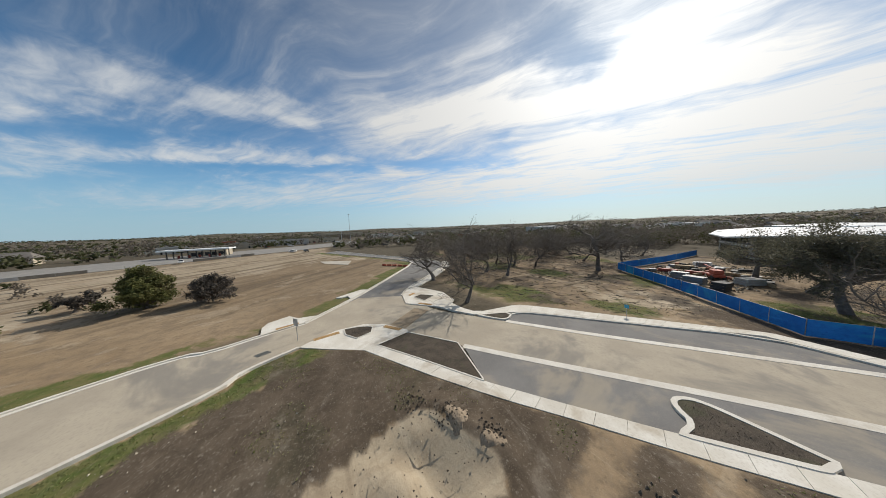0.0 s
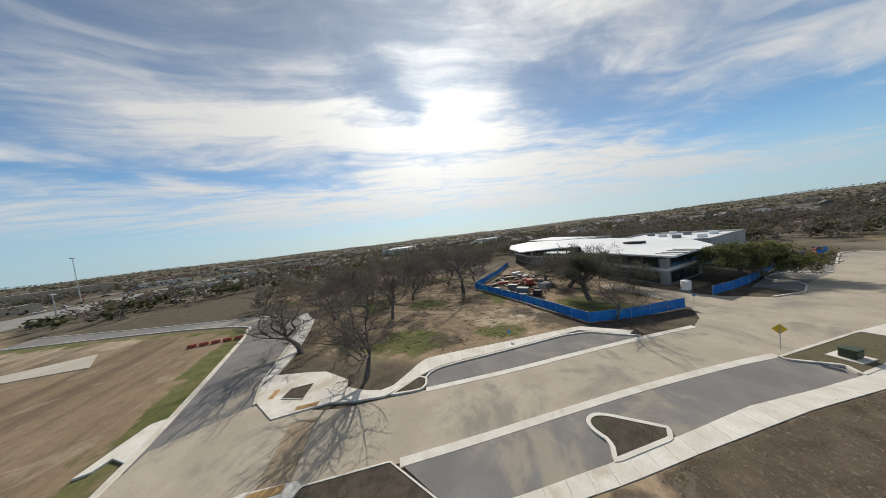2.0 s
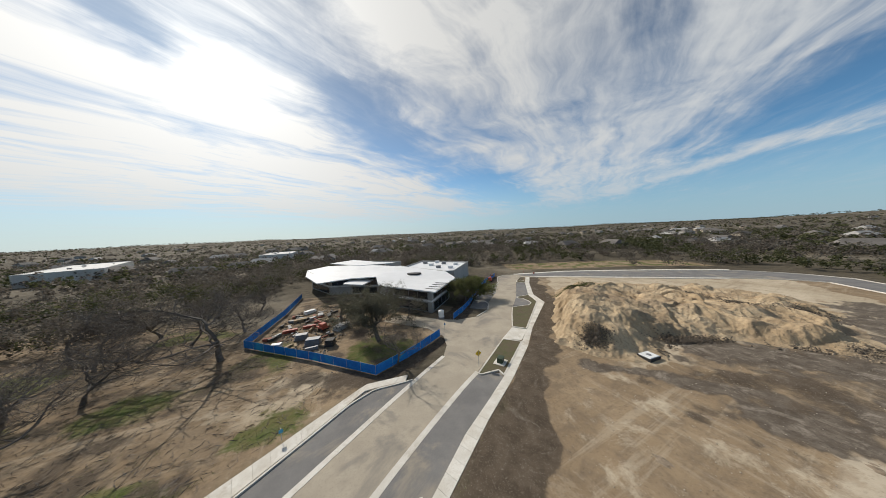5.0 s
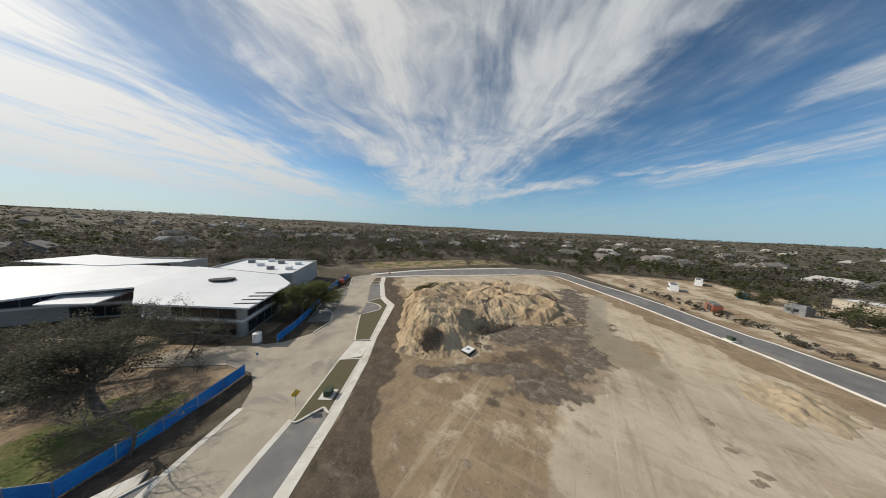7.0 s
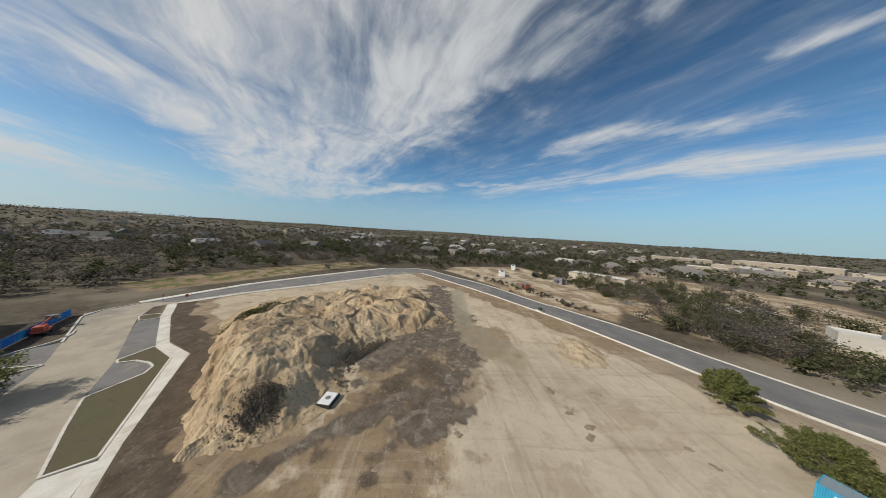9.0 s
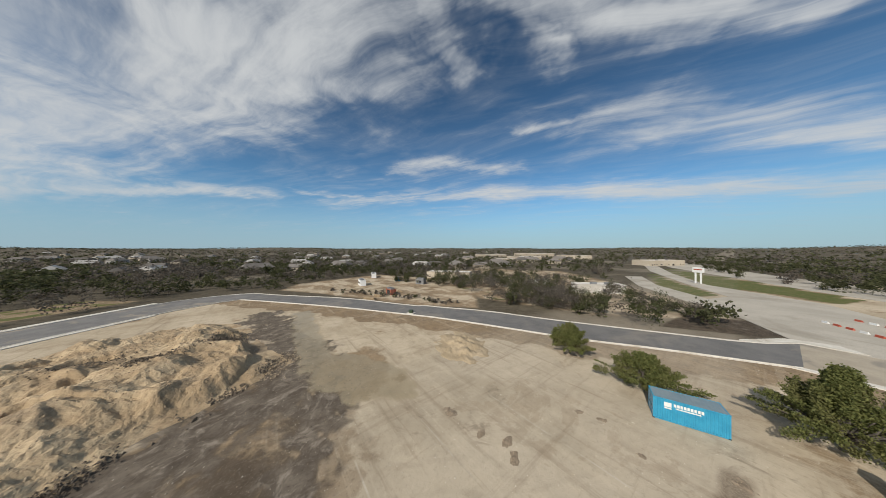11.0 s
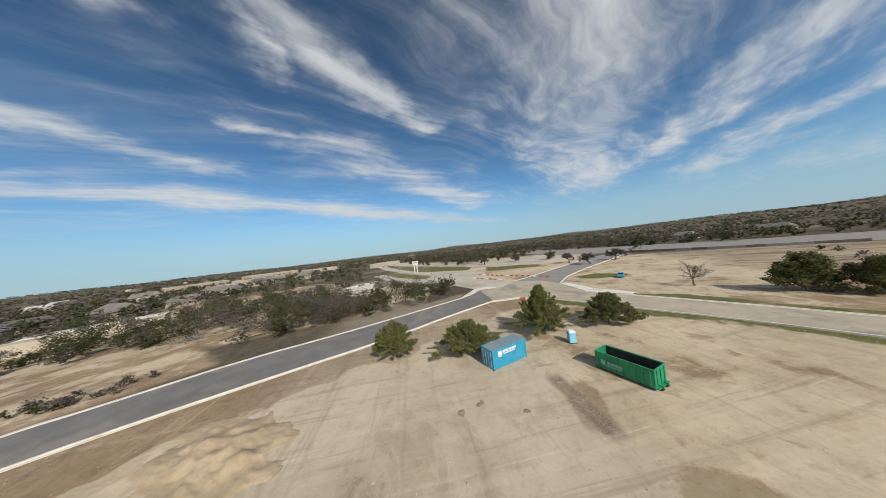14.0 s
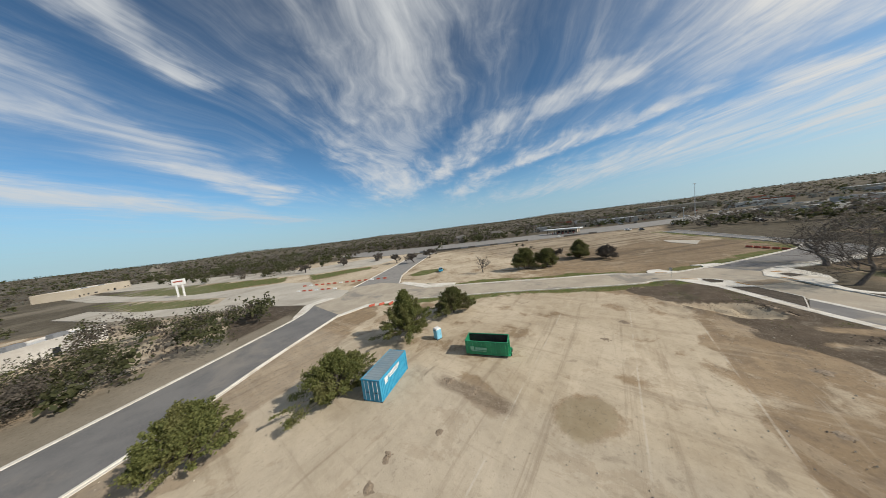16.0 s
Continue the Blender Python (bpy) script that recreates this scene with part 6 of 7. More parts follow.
def office():
    o = empty("office_building", pose(-40, 80, 0), "two-storey grey building with broad white roofs, unfinished", "building")
    o.matrix_world = Matrix()
    east = [(-23.4, 55.4), (-18.6, 70.0), (-22.0, 80.0), (-43.0, 96.0), (-46.0, 78.0), (-41.0, 65.4)]
    west = [(-66.0, 79.0), (-58.0, 79.6), (-46.4, 78.0), (-44.0, 97.0), (-64.0, 108.0), (-86.0, 108.0), (-82.0, 92.0)]
    for walls in (east, west):
        wall_ring("wall", o, walls, 0.0, 5.75, PLAIN_WALL)
        wall_ring("floor_band", o, offset(walls, -0.12, True), 3.1, 3.6, ROOF_WHITE, 0.2)
    r = part("roof", sloped_roof([(-22.2, 53.6), (-16.4, 71.4), (-20.2, 82.4), (-43.4, 99.6), (-46.4, 76.0), (-41.4, 63.8)], [6.6, 6.7, 7.2, 7.8, 7.5, 6.7]), ROOF_WHITE, o, "white standing roof")
    for k in range(4):
        slot = part("roof_slot", box(bmesh.new(), (4.2, 0.45, 0.08), (-2.4, 0, 0)), DARK_STEEL, r, "dark slot cut into the white roof")
        slot.matrix_local = pose(-20.9 + 0.75 * k, 56.0 + 2.3 * k, 6.68 + 0.03 * k, 0, 0, -18)
    part("roof_vent", prism(bmesh.new(), [(-32.2 + (2.6 + 0.4 * math.sin(3 * w)) * math.cos(w), 77.9 + (1.9 + 0.3 * math.cos(2 * w)) * math.sin(w)) for w in np.linspace(0, 6.283, 15)[:-1]], 7.0, 7.75), DARK_STEEL, r, "dark irregular opening in the white roof")
    part("roof", sloped_roof([(-43.8, 99.2), (-46.6, 76.0), (-57.0, 77.6), (-67.2, 72.2), (-83.2, 89.4), (-82.4, 94.4), (-92.0, 104.0), (-86.0, 113.0), (-64.0, 109.6)], [7.7, 7.3, 6.7, 6.3, 6.2, 6.4, 6.6, 7.3, 7.7]), ROOF_WHITE, o, "white standing roof")
    part("canopy", sloped_roof([(-58.2, 73.6), (-49.6, 71.0), (-48.2, 79.4), (-58.6, 82.6)], [5.5, 5.5, 5.8, 5.8], 0.3), ROOF_WHITE, o, "lower white canopy roof")
    part("roof", sloped_roof([(-90.0, 122.0), (-80.0, 132.0), (-50.0, 108.4), (-66.0, 107.0)], [7.6, 8.2, 8.2, 7.8], 0.3), ROOF_WHITE, o, "white rear roof")
    for a, b, z0, z1, panes in (((-23.0, 56.6), (-19.2, 68.2), 3.9, 5.9, 4), ((-23.0, 56.6), (-19.2, 68.2), 0.4, 2.8, 4), ((-40.0, 65.0), (-24.6, 55.9), 3.9, 5.9, 5), ((-40.0, 65.0), (-24.6, 55.9), 0.4, 2.8, 5),
                                ((-18.9, 71.2), (-21.6, 79.2), 3.9, 5.9, 3), ((-65.4, 79.1), (-58.4, 79.5), 3.8, 5.7, 3), ((-57.4, 79.5), (-47.0, 78.1), 3.8, 5.7, 4), ((-57.4, 79.5), (-47.0, 78.1), 0.4, 2.8, 4),
                                ((-81.0, 91.2), (-67.0, 79.8), 3.8, 5.7, 5), ((-81.0, 91.2), (-67.0, 79.8), 0.4, 2.8, 5), ((-45.6, 76.6), (-41.6, 66.8), 3.8, 5.7, 3)):
        window(o, a, b, z0, z1, panes)
    for name, block in (("rear_block", [(-16.8, 84.0), (-9.4, 110.0), (-35.0, 122.0), (-41.0, 100.4), (-21.0, 83.6)]), ("rear_block", [(-54.0, 112.0), (-48.0, 124.0), (-76.0, 134.0), (-80.0, 126.0)])):
        b = part(name, prism(bmesh.new(), [tuple(q) for q in offset(block, 0.35, True)], 0.0, 6.6), ROOF_WHITE, o)
        wall_ring("wall", b, block, 0.0, 7.2, PLAIN_WALL, 0.4)
    for k, (x, y) in enumerate(((-18.4, 94.0), (-24.0, 96.0), (-16.0, 104.0), (-22.0, 108.0), (-28.0, 104.0), (-32.0, 112.0), (-26.0, 114.0))):
        part("roof_unit", box(bmesh.new(), (2.2, 1.6, 1.1), (x, y, 7.15), pose(0, 0, 0), 0.1), GREY_METAL if k % 2 else ROOF_WHITE, o)
    return o


office()


def crate_stack(x, y, turn, size, material, label, rows=3):
    s = empty("material_stack", pose(x, y, 0, 0, 0, turn), label, "building material", "stacked building material")
    for k in range(rows):
        part("layer", box(bmesh.new(), (size[0] * (1 - 0.03 * k), size[1], size[2] / rows - 0.05), (0.05 * k, 0, size[2] * (k + 0.5) / rows), bevel=0.03), material, s)
        for j in (-1, 1):
            part("bearer", box(bmesh.new(), (0.1, size[1], 0.06), (j * size[0] * 0.35, 0, size[2] * k / rows + 0.01)), TIMBER, s)


for args in ((-52.0, 41.0, 20, (2.6, 1.4, 1.3), GREY_METAL, "grey metal frames stacked in the yard", 4), (-47.6, 38.4, 15, (3.0, 1.6, 1.5), GREY_METAL, "grey steel racks stacked behind the fence", 4), (-43.6, 38.0, 10, (1.8, 1.6, 1.4), DARK_STEEL, "dark pallet stack behind the fence", 3),
             (-57.6, 45.0, 30, (3.2, 0.9, 0.7), RED_PAINT, "red steel beams stacked in the yard", 2), (-54.4, 47.6, 25, (3.0, 0.8, 0.6), RED_PAINT, "red steel frames lying in the yard", 2), (-55.0, 37.4, 15, (2.0, 1.2, 0.9), WHITE_PAINT, "white wrapped bundle behind the fence", 2),
             (-60.0, 52.0, 40, (3.2, 1.4, 0.7), TIMBER, "raw timber stacked in the yard", 3), (-51.0, 52.0, 10, (3.8, 1.4, 0.6), TIMBER, "long raw timber stack near the building", 3), (-61.5, 58.5, 60, (3.0, 1.4, 0.9), WHITE_PAINT, "white sheet bundles beside the building", 3),
             (-45.6, 46.2, 80, (3.0, 2.0, 1.1), PLAIN_WALL, "grey block pallets in the yard", 3), (-56.5, 56.0, 120, (2.6, 1.4, 0.6), GREY_METAL, "grey sheet stack in the yard", 2),
             (100.5, 22.5, 60, (5.2, 1.6, 0.8), TIMBER, "yellow lumber stack beside the road", 3), (106.0, 20.0, 40, (4.6, 1.4, 0.7), TIMBER, "lumber stack on the pale yard", 2), (116.0, 11.0, 20, (6.0, 1.0, 0.4), TIMBER, "long lumber on the pale yard", 2)):
    crate_stack(*args)
YARD = random.Random(44)
for k in range(90):
    x, y = YARD.uniform(-64, -43), YARD.uniform(36, 60)
    if float(inside([(-61.5, 39.6), (-42.5, 33.0), (-40.0, 42.0), (-48.0, 58.0), (-62.0, 66.0), (-65.0, 56.0)], np.array([x]), np.array([y]))[0]) > 1.0:
        kind, words = YARD.choice(((TIMBER, "raw timber offcuts"), (BRICK_RED, "rusty steel lengths"), (GREY_METAL, "grey metal studs"), (TIMBER, "weathered boards"), (DARK_STEEL, "dark pipe lengths"), (DARK_STEEL, "dark plastic ducting"), (PLAIN_WALL, "grey concrete blocks")))
        crate_stack(x, y, YARD.uniform(0, 180), (YARD.uniform(0.5, 2.8), YARD.uniform(0.25, 0.9), YARD.uniform(0.15, 0.7)), kind, words + " lying in the muddy yard", YARD.choice((1, 2)))


def lift(x, y, turn):
    s = empty("boom_lift", pose(x, y, 0, 0, 0, turn), "orange boom lift parked in the yard", "boom lift")
    part("chassis", box(bmesh.new(), (2.6, 1.7, 0.5), (0, 0, 0.75), bevel=0.08), ORANGE, s)
    part("turret", box(bmesh.new(), (1.8, 1.3, 0.8), (-0.3, 0, 1.4), bevel=0.1), ORANGE, s)
    part("boom", rod(bmesh.new(), (-0.6, 0, 1.7), (3.8, 0, 2.3), 0.16, 0.12, 6), ORANGE, s)
    part("basket", box(bmesh.new(), (0.9, 1.5, 0.9), (4.2, 0, 2.1), bevel=0.05), GREY_METAL, s)
    for x1 in (-0.9, 0.9):
        for y1 in (-0.8, 0.8):
            part("wheel", rod(bmesh.new(), (x1, y1 - 0.14, 0.42), (x1, y1 + 0.14, 0.42), 0.42, sides=14), DARK_STEEL, s)


lift(-50.0, 46.0, 150)
lift(-1.0, 93.0, 70)


def tank(x, y):
    s = empty("water_tank", pose(x, y, 0), "white plastic tank beside the building corner", "tank")
    bm = rod(bmesh.new(), (0, 0, 0.5), (0, 0, 2.2), 0.75, sides=18)
    part("body", bm, WHITE_PAINT, s)
    part("lid", rod(bmesh.new(), (0, 0, 2.2), (0, 0, 2.38), 0.7, 0.3, 18), WHITE_PAINT, s)
    part("stand", box(bmesh.new(), (1.5, 1.5, 0.5), (0, 0, 0.25), bevel=0.04), GREY_METAL, s)


tank(-20.6, 51.2)


def transformer(x, y, turn):
    s = empty("transformer_box", pose(x, y, 0.12, 0, 0, turn), "dark green transformer box on a concrete pad", "transformer")
    part("pad", box(bmesh.new(), (2.1, 1.9, 0.12), (0, 0, 0.05), bevel=0.02), CONCRETE, s)
    bm = box(bmesh.new(), (1.2, 0.9, 0.8), (0, 0, 0.5), bevel=0.05)
    part("cabinet", bm, GREEN_BOX, s)
    part("door", box(bmesh.new(), (1.05, 0.05, 0.6), (0, -0.46, 0.5), bevel=0.01), GREEN_BOX, s)
    part("hood", box(bmesh.new(), (1.28, 1.0, 0.08), (0, -0.04, 0.92), bevel=0.03), GREEN_BOX, s)


transformer(-9.4, 30.4, 60)
transformer(78.2, 6.9, 55)


def road_sign(x, y, turn, label, plate="diamond", material=None, height=2.6):
    s = empty("road_sign", pose(x, y, 0.1, 0, 0, turn), label, "road sign")
    part("post", rod(bmesh.new(), (0, 0, 0), (0, 0, height), 0.035, sides=8), GALVANISED, s)
    wide = 0.78 if height > 2 else 0.42
    bm = box(bmesh.new(), (wide, 0.02, wide), (0, -0.05, 0), bevel=0.005)
    if plate == "diamond":
        bmesh.ops.rotate(bm, verts=bm.verts, cent=(0, 0, 0), matrix=Matrix.Rotation(radians(45), 3, "Y"))
    bmesh.ops.translate(bm, verts=bm.verts, vec=(0, 0, height - 0.35))
    part("plate", bm, material or YELLOW, s)


road_sign(-13.2, 29.4, 200, "yellow diamond road sign on a galvanised post")
road_sign(-36.9, 16.0, 40, "small blue sign on a thin post beside the pavement", "square", STEEL_BLUE, 1.5)
road_sign(-19.5, 44.2, 150, "dark blue gate sign on a post", "square", FENCE_BLUE, 1.6)
road_sign(19.6, 97.0, 20, "orange work sign on a post at the street's end", "diamond", ORANGE)
road_sign(-36.4, -22.0, 60, "bare thin sign post at the crossing", "square", GALVANISED, 2.4)
road_sign(16.0, 100.6, 60, "red octagonal sign on a post at the street's end", "square", RED_PAINT)


def manhole(x, y, turn):
    s = empty("manhole_riser", pose(x, y, 0.25, 0, 0, turn), "square white concrete manhole riser in a dirt hollow", "manhole")
    bm = box(bmesh.new(), (2.3, 1.8, 0.5), (0, 0, 0.1), bevel=0.04)
    part("riser", bm, WHITE_PAINT, s)
    part("frame", outline_shell(bmesh.new(), [(-1.25, -1.0), (1.25, -1.0), (1.25, 1.0), (-1.25, 1.0)], -0.3, 0.26, 0.1), DARK_STEEL, s)
    part("cover", rod(bmesh.new(), (0, 0, 0.34), (0, 0, 0.38), 0.36, sides=20), GREY_METAL, s)


manhole(15.4, 31.0, 20)


def barrier(x, y, turn, material, label):
    s = empty("road_barrier", pose(x, y, 0.02, 0, 0, turn), label, "barrier", "road barriers at the far crossing")
    bm = box(bmesh.new(), (1.5, 0.4, 0.5), (0, 0, 0.28))
    for v in bm.verts:
        if v.co.z > 0.4:
            v.co.y *= 0.4
    part("body", bm, material, s)
    part("foot", box(bmesh.new(), (1.5, 0.6, 0.1), (0, 0, 0.06), bevel=0.02), material, s)


for k in range(14):
    barrier(17.5 + 2.5 * k, -94.0 - 1.5 * k, -30, WHITE_PAINT if k % 5 == 2 else ORANGE, "white plastic road barrier" if k % 5 == 2 else "orange plastic road barrier")
for k in range(7):
    barrier(37.0 + 2.3 * k, -93.0 - 1.6 * k, -34, ORANGE if k % 3 else WHITE_PAINT, "orange plastic road barrier" if k % 3 else "white plastic road barrier")
for k, (x, y, turn) in enumerate(((27.0, -57.6, 10), (24.6, -56.8, 20), (22.4, -55.4, 40), (20.8, -54.0, 60))):
    barrier(x, y, turn, ORANGE, "orange plastic road barrier")
for k in range(5):
    barrier(-86.0 + 0.9 * k, -22.0 + 1.8 * k, 66, ORANGE, "orange plastic road barrier")


def car(x, y, turn, material, label):
    c = empty("car", pose(x, y, 0.05, 0, 0, turn), label, "car", "parked cars")
    bm = box(bmesh.new(), (4.4, 1.8, 0.62), (0, 0, 0.62), bevel=0.12)
    part("body", bm, material, c)
    bm = box(bmesh.new(), (2.4, 1.6, 0.56), (-0.2, 0, 1.18))
    for v in bm.verts:
        if v.co.z > 1.2:
            v.co.x = -0.2 + (v.co.x + 0.2) * 0.66
            v.co.y *= 0.84
    part("cabin", bm, GLASS_DARK, c)
    part("roof", box(bmesh.new(), (1.6, 1.34, 0.05), (-0.2, 0, 1.47), bevel=0.02), material, c)
    for x1 in (-1.35, 1.35):
        for y1 in (-0.8, 0.8):
            part("wheel", rod(bmesh.new(), (x1, y1 - 0.1, 0.32), (x1, y1 + 0.1, 0.32), 0.32, sides=12), DARK_STEEL, c)
    return c


car(-4.8, -84.6, 70, STEEL_BLUE, "blue car parked on the pale field")
first = car(-300.0, -20.0, 40, WHITE_PAINT, "white car parked on a far lot")
other = car(-306.0, -26.0, 40, DARK_STEEL, "dark car parked on a far lot")
third = car(-312.0, -32.0, 40, RED_PAINT, "red car parked on a far lot")
CARS = random.Random(5)
for k in range(110):
    a, r = math.radians(CARS.uniform(172, 226)), CARS.uniform(170, 420)
    if float(along(HIGHWAY, np.array([r * math.cos(a)]), np.array([r * math.sin(a)]))[0]) > 24:
        copy_thing(CARS.choice((first, first, other, other, third)), pose(r * math.cos(a), r * math.sin(a), 0.2, 0, 0, CARS.choice((40, 130)) + CARS.uniform(-6, 6)))
for row in range(5):
    for k in range(16):
        copy_thing(CARS.choice((first, first, other, other, third)), pose(-230.0 - 9.0 * row - 5.2 * k + CARS.uniform(-1, 1), -18.0 - 13.0 * row + 4.4 * k + CARS.uniform(-1, 1), 0.3, 0, 0, 40 + CARS.uniform(-4, 4)))


def lamp_post(x, y, height, label):
    s = empty("street_lamp", pose(x, y, 0), label, "street lamp", "tall lamp posts")
    part("pole", rod(bmesh.new(), (0, 0, 0), (0, 0, height), 0.28, 0.14, 8), GALVANISED, s)
    part("ring", box(bmesh.new(), (3.4, 0.3, 0.3), (0, 0, height)), GALVANISED, s)
    for k in (-1.5, -0.5, 0.5, 1.5):
        part("lamp_head", box(bmesh.new(), (0.7, 0.9, 0.35), (k, 0, height - 0.25), bevel=0.05), GREY_METAL, s)


lamp_post(-276.0, -95.0, 31.0, "tall mast lamp over the far highway")
lamp_post(-190.0, -73.0, 12.0, "grey lamp post beside the far highway")


def pylon_sign(x, y):
    s = empty("pylon_sign", pose(x, y, 0), "white pylon sign on two posts beyond the crossing", "sign")
    for k in (-1.2, 1.2):
        part("post", box(bmesh.new(), (0.6, 0.6, 6.4), (k, 0, 3.2), bevel=0.05), WHITE_PAINT, s)
    part("board", box(bmesh.new(), (5.0, 0.9, 3.0), (0, 0, 7.8), bevel=0.1), WHITE_PAINT, s)
    part("lettering_bar", box(bmesh.new(), (3.6, 0.06, 0.6), (0, 0.49, 8.1)), RED_PAINT, s)


pylon_sign(112.0, -158.0)


def guard_wall(line):
    w = empty("guard_wall", Matrix(), "low dark concrete guard wall along the highway", "guard wall", kind="structure")
    p = resample(line, 6.0)
    for a, b in zip(p[:-1], p[1:]):
        q = np.array([a, a + (b - a) * 0.985])
        part("segment", band(offset(q, 0.2), offset(q, -0.2), -0.1, 1.1), GREY_METAL if random.Random(int(a[0])).random() < 0.25 else DARK_CONCRETE, w)


DARK_CONCRETE = surface("dark_concrete", [(0.10, 0.092, 0.082), (0.14, 0.13, 0.116), (0.08, 0.074, 0.066)], 0.3, 4.0, 0.95, 0.2, 0.01)
guard_wall([(-28.0, -184.0), (-56.0, -163.0), (-80.0, -147.0), (-104.0, -134.0)])
guard_wall([(-128.0, -120.5), (-150.0, -108.5)])


OLD_WHITE = surface("weathered_white_wall", [(0.52, 0.50, 0.46), (0.60, 0.58, 0.54), (0.42, 0.39, 0.34)], 0.15, 4.0, 0.85, 0.1, 0.01, stain=((0.34, 0.31, 0.27), 0.5))


def gable_house(name, x, y, turn, size, wall, roof_mat, label, category="house", group="houses in the woods"):
    h = empty(name, pose(x, y, float(lie(np.array([float(x)]), np.array([float(y)]))[0]) - 0.1, 0, 0, turn), label, category, group)
    L, W, H = size
    w = part("wall", box(bmesh.new(), (L, W, H), (0, 0, H / 2)), wall, h)
    bm = bmesh.new()
    e = 0.5
    v = [bm.verts.new(c) for c in ((-L / 2 - e, -W / 2 - e, H), (L / 2 + e, -W / 2 - e, H), (L / 2 + e, W / 2 + e, H), (-L / 2 - e, W / 2 + e, H), (-L / 2 + W * 0.2, 0, H + W * 0.3), (L / 2 - W * 0.2, 0, H + W * 0.3))]
    for f in ((0, 1, 5, 4), (2, 3, 4, 5), (1, 2, 5), (3, 0, 4), (3, 2, 1, 0)):
        bm.faces.new([v[k] for k in f])
    part("roof", bm, roof_mat, h)
    for s in (-1, 1):
        for k in (-0.3, 0.0, 0.3):
            part("window", box(bmesh.new(), (1.4, 0.08, 1.3), (k * L, s * (W / 2 + 0.02), H * 0.55)), GLASS_DARK, w)
    return h


def flat_house(x, y, turn, size, wall, label, group="flat-roofed buildings beyond the lot", roof=None):
    h = empty("commercial_building", pose(x, y, float(lie(np.array([float(x)]), np.array([float(y)]))[0]) - 0.1, 0, 0, turn), label, "building", group)
    L, W, H = size
    w = part("wall", box(bmesh.new(), (L, W, H), (0, 0, H / 2)), wall, h)
    part("roof", box(bmesh.new(), (L - 0.4, W - 0.4, 0.3), (0, 0, H + 0.05)), roof or PALE_ROOF, h)
    part("parapet", outline_shell(bmesh.new(), [(-L / 2, -W / 2), (L / 2, -W / 2), (L / 2, W / 2), (-L / 2, W / 2)], H - 0.05, H + 0.6, 0.3), wall, h)
    dice = random.Random(int(x * 7 + y))
    for s in (-1, 1):
        at = -L / 2 + dice.uniform(1.0, 2.5)
        while at < L / 2 - 2.0 and L < 100:
            wide = dice.choice((1.0, 1.2, 2.4))
            tall = dice.choice((1.1, 1.1, 2.1))
            part("window", box(bmesh.new(), (wide, 0.1, tall), (at + wide / 2, s * (W / 2 + 0.03), 1.05 + tall / 2 if tall < 2 else tall / 2)), GLASS_DARK, w)
            at += wide + dice.choice((1.2, 2.4, 4.5, 9.0))
    for k in range(2):
        part("roof_unit", box(bmesh.new(), (2.4, 1.8, 1.1), (L * (0.3 * k - 0.2), W * 0.1, H + 0.7), bevel=0.1), GREY_METAL, h)
    return h


def canopy(x, y, turn):
    c = empty("petrol_station", pose(x, y, 0.0, 0, 0, turn), "petrol station with a thin white canopy on dark posts", "petrol station")
    part("canopy_roof", box(bmesh.new(), (31.0, 9.0, 0.8), (0, 0, 4.6), bevel=0.1), ROOF_WHITE, c)
    for k in range(5):
        for s in (-1, 1):
            part("post", box(bmesh.new(), (0.4, 0.4, 4.3), (-12.4 + 6.2 * k, 2.6 * s, 2.15)), DARK_STEEL, c)
        part("pump", box(bmesh.new(), (0.9, 0.6, 1.7), (-9.0 + 4.5 * k, 0, 0.85), bevel=0.06), RED_PAINT, c)
    shop = part("shop", box(bmesh.new(), (18.0, 8.0, 3.6), (0, 12.0, 1.8)), TAN_WALL, c)
    part("shop_roof", box(bmesh.new(), (18.6, 8.6, 0.3), (0, 12.0, 3.8)), PALE_ROOF, shop)
    for k in range(5):
        part("window", box(bmesh.new(), (2.4, 0.1, 2.0), (-6.4 + 3.2 * k, 7.97, 1.5)), GLASS_DARK, shop)


# the yard east of the new street
flat_house(138.5, 32.5, 20, (7.0, 3.0, 2.5), ROOF_WHITE, "white site cabin on a pale yard")
flat_house(173.0, 31.0, 10, (9.0, 3.0, 2.6), ROOF_WHITE, "long white site cabin on a pale yard")
flat_house(110.0, 15.0, 30, (5.0, 2.4, 1.9), BRICK_RED, "rust red storage box on a pale yard", roof=BRICK_RED)
flat_house(137.5, 0.0, 60, (5.0, 3.4, 2.4), GREY_METAL, "grey open shed at the yard's edge", roof=GREY_METAL)
flat_house(152.5, 13.5, 0, (5.0, 3.0, 1.6), STEEL_BLUE, "blue covered store on a pale yard", roof=PALE_BLUE)
flat_house(164.0, -22.0, 65, (30.0, 12.0, 4.0), TAN_WALL, "long pale single-storey building in scrub")
flat_house(118.0, -62.0, 120, (14.0, 5.0, 3.0), OLD_WHITE, "weathered long white cabin in scrub")
flat_house(99.0, -79.0, 71, (20.0, 7.0, 3.6), OLD_WHITE, "white single-storey cabin beside a road")
flat_house(330.0, -150.0, 70, (44.0, 20.0, 5.5), TAN_WALL, "pale industrial hall beyond the scrub")
flat_house(400.0, -210.0, 60, (60.0, 26.0, 6.0), TAN_WALL, "pale industrial hall beyond the scrub")
flat_house(520.0, -190.0, 75, (70.0, 30.0, 7.0), TAN_WALL, "broad white warehouse in the distance")
flat_house(420.0, -330.0, 60, (60.0, 30.0, 7.0), TAN_WALL, "tan warehouse in the distance")
flat_house(560.0, -330.0, 50, (98.0, 40.0, 8.0), TAN_WALL, "broad white warehouse in the distance")
